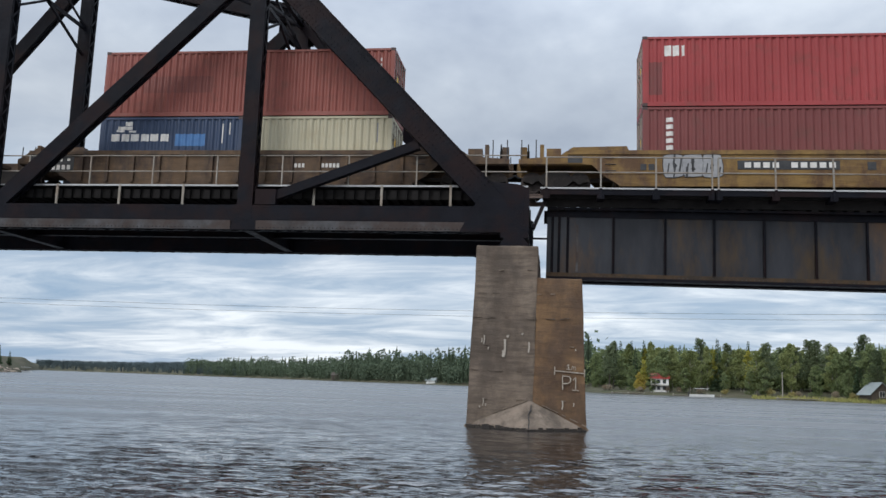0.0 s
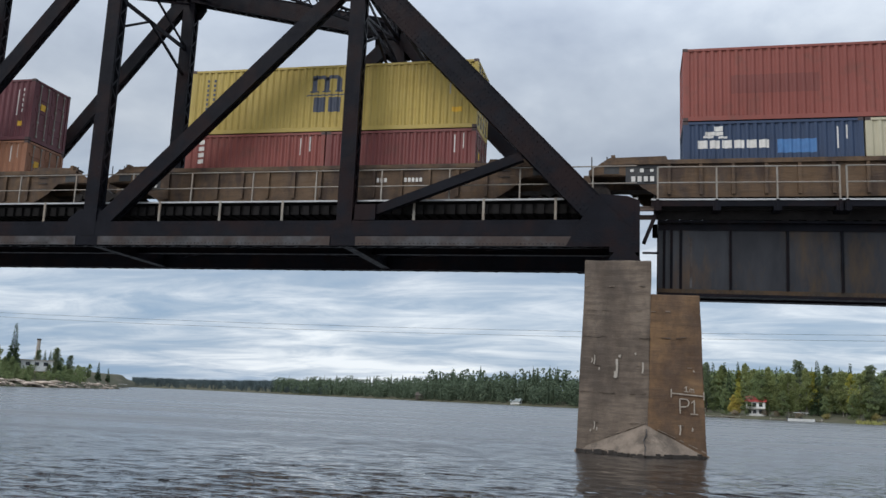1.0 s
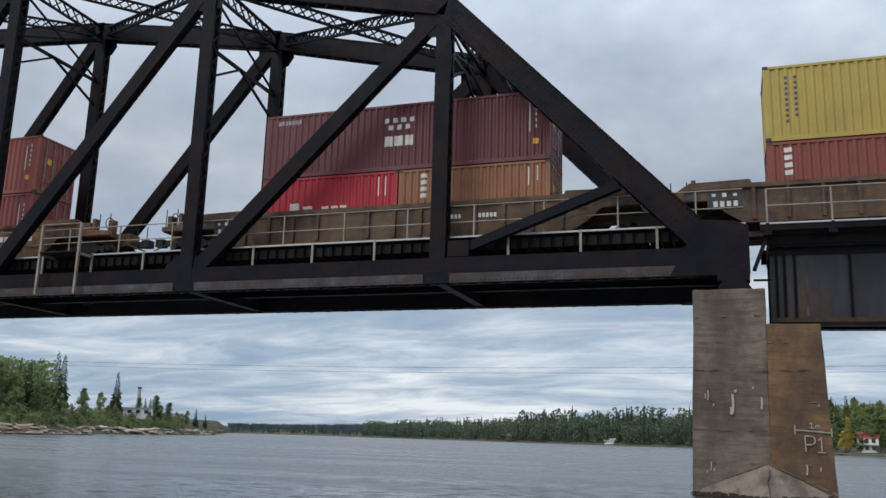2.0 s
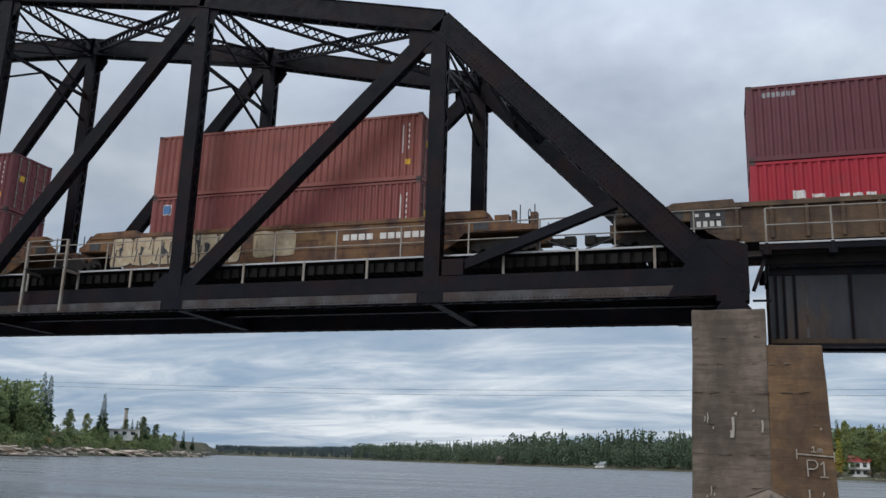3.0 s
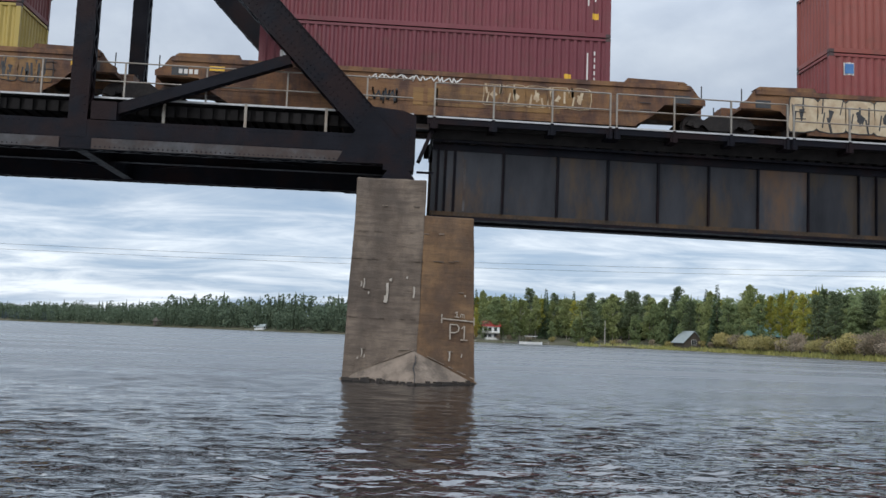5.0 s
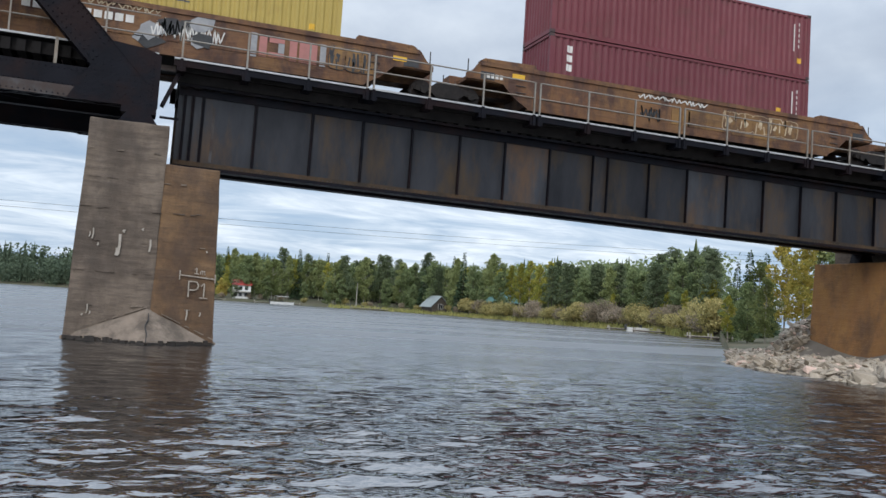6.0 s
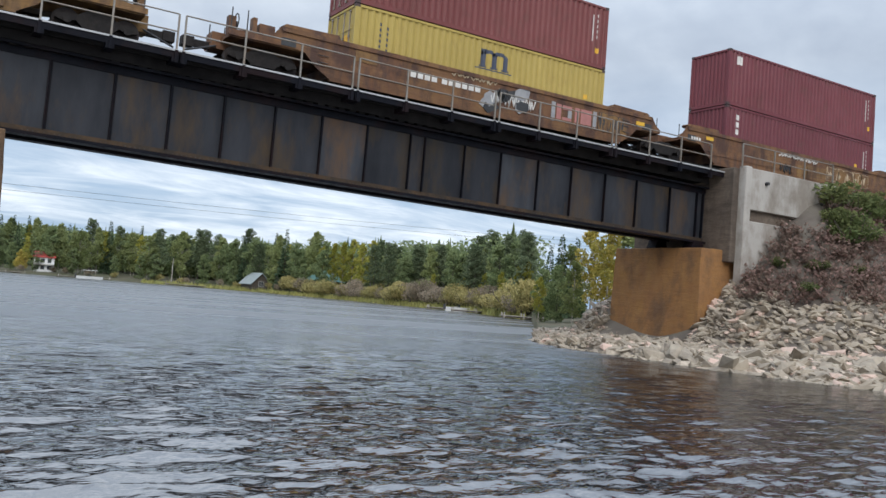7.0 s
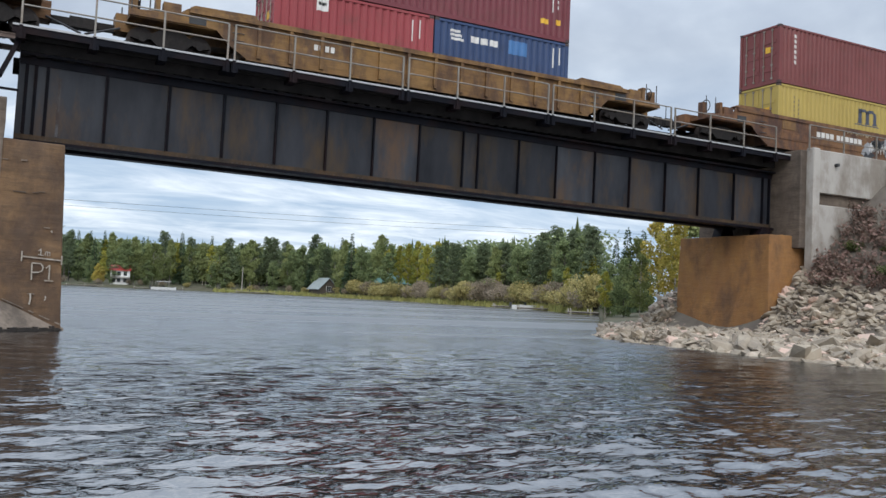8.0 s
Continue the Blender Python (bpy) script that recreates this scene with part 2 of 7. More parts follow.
TRUCK_IRON = surface("grimy_truck_iron", (0.014, 0.012, 0.012), (0.028, 0.023, 0.020), 4, 0.75, 0.3, 0.2, None, 1, 0, 25)
WHEEL_STEEL = surface("worn_wheel_steel", (0.025, 0.019, 0.017), (0.06, 0.048, 0.042), 6, 0.5, 0.6, 0.1, None, 1, 0, 25)
CASTING = surface("corner_casting_steel", (0.09, 0.055, 0.05), (0.05, 0.04, 0.04), 6, 0.6, 0.3, 0.1, None, 1, 0, 25)
GROUND = surface("shore_soil_and_grass", (0.070, 0.062, 0.034), (0.050, 0.060, 0.024), 0.12, 0.95, 0, 0.5, (0.11, 0.095, 0.06), 0.05, 0.7, 3)
EARTH = surface("embankment_earth", (0.135, 0.112, 0.092), (0.085, 0.068, 0.055), 0.8, 0.95, 0, 0.6, (0.16, 0.14, 0.11), 0.5, 0.7, 8)
BALLAST = surface("track_ballast", (0.16, 0.14, 0.125), (0.09, 0.08, 0.07), 6, 0.95, 0, 0.8, None, 1, 0, 20)
ROCK = surface("granite_riprap", (0.60, 0.50, 0.39), (0.42, 0.335, 0.255), 1.6, 0.85, 0, 0.6, (0.20, 0.17, 0.15), 1.2, 0.45, 12, per_object=0.32)
ROCK_PINK = surface("pink_granite", (0.50, 0.36, 0.28), (0.40, 0.31, 0.25), 1.6, 0.85, 0, 0.6, None, 1, 0, 12, per_object=0.25)
BARK = surface("dark_bark", (0.07, 0.055, 0.045), (0.12, 0.10, 0.085), 3, 0.9, 0, 0.5, None, 1, 0, 14)
BIRCH_BARK = surface("pale_birch_bark", (0.46, 0.42, 0.36), (0.30, 0.27, 0.23), 2, 0.8, 0, 0.2, (0.08, 0.07, 0.06), 3, 0.7, 14)
LEAF_GREEN = foliage("aspen_leaves", (0.098, 0.118, 0.046), (0.132, 0.142, 0.060))
LEAF_DEEP = foliage("deep_green_leaves", (0.076, 0.100, 0.044), (0.100, 0.118, 0.054))
LEAF_LIME = foliage("yellow_green_leaves", (0.150, 0.165, 0.035), (0.190, 0.165, 0.035))
LEAF_GOLD = foliage("golden_autumn_leaves", (0.25, 0.19, 0.045), (0.17, 0.165, 0.045))
NEEDLE_DARK = foliage("spruce_needles", (0.030, 0.048, 0.026), (0.046, 0.064, 0.034))
NEEDLE_PINE = foliage("pine_needles", (0.060, 0.080, 0.044), (0.086, 0.100, 0.054))
WILLOW = foliage("willow_scrub_leaves", (0.21, 0.175, 0.072), (0.165, 0.155, 0.066))
SCRUB_GREY = foliage("bare_grey_scrub", (0.175, 0.14, 0.11), (0.15, 0.13, 0.085))
REED = foliage("shore_reeds", (0.22, 0.20, 0.07), (0.15, 0.16, 0.06))
BRUSH_RED = foliage("dead_red_brown_brush", (0.105, 0.068, 0.055), (0.135, 0.095, 0.075), 0.45)
SHRUB_GREEN = foliage("embankment_shrub_leaves", (0.050, 0.072, 0.026), (0.085, 0.085, 0.034), 0.4)
FAR_GREEN = foliage("far_forest_green", (0.044, 0.062, 0.042), (0.062, 0.076, 0.046), 0.4)
# distance haze is put into this leaf colour as blue grey
FAR_HAZE_TINT = foliage("haze_tinted_far_forest", (0.050, 0.066, 0.068), (0.056, 0.070, 0.070), 0.12)
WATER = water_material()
SIDING_WHITE = surface("white_siding", (0.72, 0.72, 0.70), (0.62, 0.62, 0.60), 2, 0.7, 0, 0.05, None, 1, 0, 10)
ROOF_RED = surface("red_metal_roof", (0.42, 0.07, 0.06), (0.36, 0.06, 0.05), 1, 0.5, 0, 0.05, None, 1, 0, 10)
ROOF_GREY = surface("grey_green_shingle_roof", (0.27, 0.30, 0.29), (0.22, 0.25, 0.245), 1, 0.7, 0, 0.1, None, 1, 0, 10)
ROOF_TEAL = surface("teal_metal_roof", (0.13, 0.25, 0.22), (0.10, 0.20, 0.18), 1, 0.6, 0, 0.05, None, 1, 0, 10)
LOG_DARK = surface("dark_log_wall", (0.06, 0.05, 0.04), (0.09, 0.075, 0.06), 2, 0.85, 0, 0.2, None, 1, 0, 10)
GLASS_DARK = surface("dark_window_glass", (0.02, 0.025, 0.03), (0.03, 0.035, 0.04), 1, 0.12, 0, 0, None, 1, 0, 0, spec=0.7)
DOCK_WOOD = surface("weathered_dock_boards", (0.42, 0.39, 0.34), (0.30, 0.27, 0.23), 1.5, 0.85, 0, 0.2, None, 1, 0, 12)
CHIMNEY_STONE = surface("pale_chimney_brick", (0.40, 0.36, 0.31), (0.32, 0.28, 0.24), 2, 0.85, 0, 0.2, None, 1, 0, 10)


def paint(name, c, dirt=(0.10, 0.06, 0.045), amount=0.45, fade=1.22):
    c = tuple(0.74 * v for v in c)
    second = tuple(min(1, v * fade + 0.008) for v in c)
    return surface(name, c, second, 0.35, 0.52, 0.0, 0.06, dirt, 1.1, amount, 26, edges=(0.52, 0.74))


RED_BRICK = paint("faded_brick_red_paint", (0.285, 0.075, 0.055))
RED_BRIGHT = paint("bright_red_paint", (0.365, 0.048, 0.048))
RED_DULL = paint("dull_maroon_red_paint", (0.205, 0.050, 0.045))
MAROON = paint("deep_maroon_paint", (0.135, 0.032, 0.040))
MAROON_RED = paint("wine_red_paint", (0.185, 0.036, 0.045))
CRIMSON = paint("crimson_paint", (0.42, 0.012, 0.030), amount=0.3)
BROWN_ORANGE = paint("brown_orange_paint", (0.30, 0.125, 0.060))
YELLOW = paint("mustard_yellow_paint", (0.49, 0.36, 0.085), (0.25, 0.17, 0.06), 0.35)
NAVY = paint("navy_blue_paint", (0.030, 0.055, 0.115), (0.03, 0.03, 0.04), 0.3)
CREAM = paint("cream_paint", (0.56, 0.51, 0.36), (0.36, 0.28, 0.17), 0.4)


def car_paint(name, c, worn, rust):
    """Old well-car paint: streaked by rain, rusting through and grimy."""
    return surface(name, c, worn, 0.9, 0.68, 0.0, 0.15, rust, 1.3, 0.92, 22, stretch=(1, 1, 0.5), edges=(0.45, 0.60), layers=(tuple(0.45 * v for v in rust), 0.35))


CAR_TAN = car_paint("dusty_tan_car_paint", (0.135, 0.080, 0.040), (0.100, 0.060, 0.032), (0.055, 0.034, 0.024))
CAR_YELLOW = car_paint("grimy_yellow_car_paint", (0.26, 0.155, 0.042), (0.19, 0.11, 0.036), (0.10, 0.052, 0.026))
CAR_RUST = car_paint("rusty_orange_brown_car_paint", (0.215, 0.112, 0.042), (0.155, 0.068, 0.032), (0.070, 0.034, 0.024))
CAR_OCHRE = car_paint("ochre_yellow_car_paint", (0.27, 0.150, 0.046), (0.20, 0.105, 0.038), (0.095, 0.050, 0.028))


# ---- mesh helpers ----
class Geo:
    """Vertices and faces of one mesh."""

    def __init__(self):
        self.v, self.f = [], []

    def add(self, vs, fs):
        n = len(self.v)
        self.v.extend(tuple(p) for p in vs)
        self.f.extend(tuple(i + n for i in q) for q in fs)
        return self

    def box(self, x0, x1, y0, y1, z0, z1):
        return self.add([(x, y, z) for z in (z0, z1) for y in (y0, y1) for x in (x0, x1)],
                        [(0, 2, 3, 1), (4, 5, 7, 6), (0, 1, 5, 4), (2, 6, 7, 3), (0, 4, 6, 2), (1, 3, 7, 5)])

    def beam(self, p, q, w, h, side=(0, 1, 0)):
        """A bar from p to q, w wide along side and h deep across it."""
        p, q = Vector(p), Vector(q)
        a = (q - p).normalized()
        s = Vector(side)
        s = s - a * s.dot(a)
        if s.length < 1e-4:
            s = Vector((1, 0, 0))
            s = s - a * s.dot(a)
        s.normalize()
        n = a.cross(s)
        vs = [c + s * (i * w / 2) + n * (j * h / 2) for c in (p, q) for i, j in ((-1, -1), (1, -1), (1, 1), (-1, 1))]
        return self.add(vs, [(3, 2, 1, 0), (4, 5, 6, 7), (0, 1, 5, 4), (1, 2, 6, 5), (2, 3, 7, 6), (3, 0, 4, 7)])

    def rod(self, p, q, r, n=8, r2=None):
        p, q = Vector(p), Vector(q)
        a = (q - p).normalized()
        s = a.orthogonal().normalized()
        t = a.cross(s)
        r2 = r if r2 is None else r2
        vs = [c + (s * math.cos(2 * math.pi * k / n) + t * math.sin(2 * math.pi * k / n)) * rr for c, rr in ((p, r), (q, r2)) for k in range(n)]
        fs = [(k, (k + 1) % n, n + (k + 1) % n, n + k) for k in range(n)] + [tuple(range(n - 1, -1, -1)), tuple(range(n, 2 * n))]
        return self.add(vs, fs)

    def prism(self, profile, y0, y1):
        """A closed profile of (x, z) drawn out from y0 to y1."""
        n = len(profile)
        vs = [(x, y, z) for y in (y0, y1) for x, z in profile]
        fs = [(k, (k + 1) % n, n + (k + 1) % n, n + k) for k in range(n)] + [tuple(range(n - 1, -1, -1)), tuple(range(n, 2 * n))]
        return self.add(vs, fs)

    def rivet(self, p, r=0.022, out=(0, -1, 0)):
        p, o = Vector(p), Vector(out)
        s = o.orthogonal().normalized()
        t = o.cross(s)
        vs = [p + (s * math.cos(k * math.pi / 3) + t * math.sin(k * math.pi / 3)) * r for k in range(6)] + [p + o * r * 0.8]
        return self.add(vs, [(k, (k + 1) % 6, 6) for k in range(6)])

    def quad(self, c, s, t):
        return self.add([c - s - t, c + s - t, c + s + t, c - s + t], [(0, 1, 2, 3)])

    def mesh(self, name, mat):
        me = bpy.data.meshes.new(name)
        me.from_pydata(self.v, [], self.f)
        me.materials.append(mat)
        bm = bmesh.new()
        bm.from_mesh(me)
        bmesh.ops.recalc_face_normals(bm, faces=bm.faces)
        bm.to_mesh(me)
        bm.free()
        return me


def part(name, geo, mat, parent, label="", data=None, at=None):
    ob = new(name, data or geo.mesh(name, mat))
    ob.parent = parent
    if at is not None:
        ob.matrix_basis = at
    return tagged(ob, label)


def thing(name, label, category, group="", kind="", at=None):
    ob = new(name)
    ob.empty_display_size = 0.2
    if at is not None:
        ob.matrix_basis = at
    return tagged(ob, label, category, group, kind)


def setting(name, geo, mat, label, category):
    return tagged(new(name, geo.mesh(name, mat)), label, category, kind="structure")


def bevelled(name, geo, mat, width, parent=None, seg=1, rough=0.0, cuts=0):
    """Joined geometry with worn, chamfered edges and, if asked, an uneven surface."""
    me = geo.mesh(name, mat)
    bm = bmesh.new()
    bm.from_mesh(me)
    bmesh.ops.remove_doubles(bm, verts=bm.verts, dist=0.0005)
    if cuts:
        bmesh.ops.subdivide_edges(bm, edges=bm.edges, cuts=cuts, use_grid_fill=True)
    if width:
        sharp = [e for e in bm.edges if len(e.link_faces) == 2 and e.calc_face_angle(0) > 0.5]
        bmesh.ops.bevel(bm, geom=sharp, offset=width, segments=seg, affect="EDGES", profile=0.6)
    if rough:
        for v in bm.verts:
            v.co += noise.noise_vector(v.co * 2.1) * rough + noise.noise_vector(v.co * 0.6) * rough
    bm.to_mesh(me)
    bm.free()
    ob = new(name, me)
    if parent:
        ob.parent = parent
    return ob


# ---- river and ground ----
YC = 1.35         # centre line of the track
RAIL = 8.75       # top of rail
HUB = (0.0, -28.0)
SHORE = [(-180, 330), (-120, 300), (-80, 190), (-60, 170), (-48, 160), (-44, 175), (-41, 235), (-37, 270), (-34.5, 330), (-32.8, 395),
         (-32.2, 1350), (-27, 1200), (-23, 900), (-18, 700), (-13, 600), (-8, 520), (-3.3, 480), (0.5, 420), (2.4, 250), (6.8, 228), (16, 225),
         (20, 205), (24, 180), (28, 152), (32.4, 135), (35.5, 108), (37.6, 95), (37.8, 35.5), (40, 33), (43.7, 30.2), (48.9, 27.2), (54, 25.6), (60, 24.5), (75, 22.5), (90, 22), (110, 30),
         (140, 120), (180, 330)]


def shore_distance(az):
    for (a, r), (b, s) in zip(SHORE, SHORE[1:]):
        if a <= az <= b:
            return r + (s - r) * (az - a) / (b - a)
    return 330.0


def crest_height(x, y):
    """The railway embankment: a level crest with slopes all round, ending in a cone at the abutment."""
    dx = max(0.0, 37.0 - x)
    dy = max(0.0, -1.4 - y, 1.5 * (y - 4.4))
    d = math.hypot(dx, dy)
    h = max(8.15 - 0.93 * d, 0.24 - 0.01 * (d - 7.8))
    # scoured hollow before the bridge seat
    return h - 0.9 * math.exp(-(((x - 29.4) / 1.5) ** 2 + ((y - 1.4) / 2.7) ** 2))


def ground_height(x, y):
    az = math.degrees(math.atan2(x - HUB[0], y - HUB[1]))
    r = math.hypot(x - HUB[0], y - HUB[1])
    d = r - shore_distance(az)
    if d < 0:
        h = max(-1.5, 0.35 * d)
    elif az < -32.5:
        h = min(0.28 * d ** 0.5 + 0.13 * d, 5.6 + 0.012 * d)
    elif az < 2:
        h = 0.4 + min(0.1 * d, 6) + (0.01 * min(d, 600))
    elif az < 37.75:
        h = 0.12 * min(d, 4) + 0.045 * min(d, 60) + 0.006 * d
    else:
        h = min(0.12 * d, 0.22) + 0.004 * d
        h = max(h, min(crest_height(x, y), 0.2 + 0.75 * d)) * min(1.0, max(0.15, (az - 37.6) / 3.2))
    return h + (0.12 * noise.noise(Vector((x * 0.35, y * 0.35, 0))) if d > -1 else 0)


def build_ground():
    az = [-180 + 4 * k for k in range(31)]
    az += [-56 + 0.5 * k for k in range(int(92 / 0.5))]
    az += [36 + 0.4 * k for k in range(int(44 / 0.4))]
    az += [80 + 5 * k for k in range(21)]
    az = sorted(set(round(a, 2) for a in az if a <= 180))
    steps = [-6, -2, -0.6, 0, 0.5, 1, 1.6, 2.3, 3, 3.8, 4.6, 5.5, 6.4, 7.3, 8.2, 9.2, 10.2, 11.3, 12.5, 13.7, 15, 16.4, 18, 20, 22, 24.5, 27, 30, 34, 40, 50, 65, 90, 130, 200, 400, 900, 2200]
    g = Geo()
    vs = []
    for a in az:
        r0 = shore_distance(a)
        s, c = math.sin(radians(a)), math.cos(radians(a))
        for k in steps:
            x, y = HUB[0] + s * (r0 + k), HUB[1] + c * (r0 + k)
            vs.append((x, y, ground_height(x, y)))
    n = len(steps)
    fs = [(i * n + j, i * n + j + 1, (i + 1) * n + j + 1, (i + 1) * n + j) for i in range(len(az) - 1) for j in range(n - 1)]
    g.add(vs, fs)
    ob = setting("ground", g, GROUND, "low grassy river banks and earth railway embankment", "ground")
    ob.data.materials.append(EARTH)
    for p in ob.data.polygons:
        c = p.center
        p.material_index = 1 if c.x > 12 and c.y < 14 and c.x < 120 else 0
        p.use_smooth = True


build_ground()


def build_water():
    """One sheet of water out to the horizon, with choppy wavelets before and under the bridge."""
    fine = np.arange(-52.0, 63.0, 0.265)
    coarse = np.concatenate((np.arange(-180, -52.5, 5.0), np.arange(64.0, 180.0, 5.0)))
    az = np.radians(np.sort(np.concatenate((fine, coarse))))
    wavy = (np.degrees(az) >= -52) & (np.degrees(az) <= 62.8)
    rad = np.concatenate(([0.02, 2.0], 3.4 * np.exp(np.arange(0, math.log(95 / 3.4), 0.006)), [120, 180, 300, 600, 1500, 3400]))
    A, R = np.meshgrid(az, rad)
    X, Y = R * np.sin(A), R * np.cos(A)
    Z, DX, DY = np.zeros_like(X), np.zeros_like(X), np.zeros_like(X)
    rng = np.random.RandomState(4)
    for k in range(64):
        lam = 0.14 * (1.1 / 0.14) ** (rng.rand() ** 1.7)
        d = radians(90 + rng.normal(-8, 27))
        kx, ky = math.cos(d) * 2 * math.pi / lam, math.sin(d) * 2 * math.pi / lam
        amp = (0.041 if lam < 0.7 else 0.020) * lam / (2 * math.pi)
        fade = np.clip((lam / (0.0045 * R + 1e-6) - 2.5) / 3.0, 0, 1) * wavy[None, :] * np.clip(R / 3.4, 0, 1)
        ph = X * kx + Y * ky + rng.rand() * 6.28
        Z += fade * amp * np.cos(ph)
        DX -= fade * amp * math.cos(d) * np.sin(ph) * 0.8
        DY -= fade * amp * math.sin(d) * np.sin(ph) * 0.8
    # gusts: calmer and rougher patches
    gust = 0.75 + 0.35 * np.sin(X * 0.21 + 1.3 * np.sin(Y * 0.13)) * np.sin(Y * 0.17 + 0.7 * np.sin(X * 0.19 + 1.0))
    co = np.stack((X + DX * gust, Y + DY * gust, Z * gust), -1).reshape(-1, 3)
    nr, nc = R.shape
    i, j = np.meshgrid(np.arange(nr - 1), np.arange(nc), indexing="ij")
    j2 = (j + 1) % nc
    quads = np.stack((i * nc + j, i * nc + j2, (i + 1) * nc + j2, (i + 1) * nc + j), -1)[:, :, ::-1].reshape(-1, 4)
    me = bpy.data.meshes.new("water")
    me.vertices.add(len(co))
    me.vertices.foreach_set("co", co.ravel())
    me.loops.add(quads.size)
    me.loops.foreach_set("vertex_index", quads.ravel())
    me.polygons.add(len(quads))
    me.polygons.foreach_set("loop_start", np.arange(0, quads.size, 4))
    me.polygons.foreach_set("loop_total", np.full(len(quads), 4))
    me.polygons.foreach_set("use_smooth", np.ones(len(quads), dtype=bool))
    me.update(calc_edges=True)
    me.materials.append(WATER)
    ob = tagged(new("water", me), "rippled dark river water under a cloudy sky", "river", kind="structure")
    ob.location = (-0.6, -29.8, 0)
    return ob


river = build_water()


# ---- truss bridge ----
NEAR, FAR_T = -1.12, 4.68     # planes of the two trusses
NODES = [0.0, -11.4, -22.1, -32.9, -43.7, -54.5, -65.3, -76.1, -86.9, -98.3]
TOPS = [None, 17.85, 20.45, 22.35, 23.2, 23.2, 22.35, 20.45, 17.85, None]
CHORD_Z = 7.37


def laced(name, p, q, depth, width, parent, mat=STEEL, cover=False, lace=0.42, label=""):
    """A built-up member: two channels, front and back, joined by lacing bars, or by a cover plate above."""
    g = Geo()
    p, q = Vector(p), Vector(q)
    a = (q - p).normalized()
    n = a.cross(Vector((0, 1, 0))).normalized()
    if n.z < 0:
        n = -n
    for s in (-1, 1):
        o = Vector((0, s * (width / 2 - 0.02), 0))
        g.beam(p + o, q + o, 0.03, depth)
        for k in (-1, 1):
            off = o + n * (k * (depth / 2 - 0.015)) - Vector((0, s * 0.05, 0))
            g.beam(p + off, q + off, 0.11, 0.03)
    length = (q - p).length
    for k in (-1, 1):
        if cover and k == 1:
            g.beam(p + n * (depth / 2 + 0.012), q + n * (depth / 2 + 0.012), width + 0.08, 0.025)
            continue
        steps = max(2, int(length / lace))
        for i in range(steps):
            s = 1 if i % 2 else -1
            e0 = p + a * (length * i / steps) + n * (k * (depth / 2 + 0.008)) + Vector((0, s * (width / 2 - 0.05), 0))
            e1 = p + a * (length * (i + 1) / steps) + n * (k * (depth / 2 + 0.008)) - Vector((0, s * (width / 2 - 0.05), 0))
            g.beam(e0, e1, 0.07, 0.014, side=n.cross(e1 - e0))
    return part(name, g, mat, parent, label)


def rivet_rows(g, p, q, y, offsets, pitch, r=0.022):
    p, q = Vector((p[0], 0, p[1])), Vector((q[0], 0, q[1]))
    a = (q - p).normalized()
    n = a.cross(Vector((0, 1, 0)))
    count = int((q - p).length / pitch)
    for o in offsets:
        for i in range(count):
            c = p + a * (pitch * (i + 0.5)) + n * o
            g.rivet((c.x, y, c.z), r)


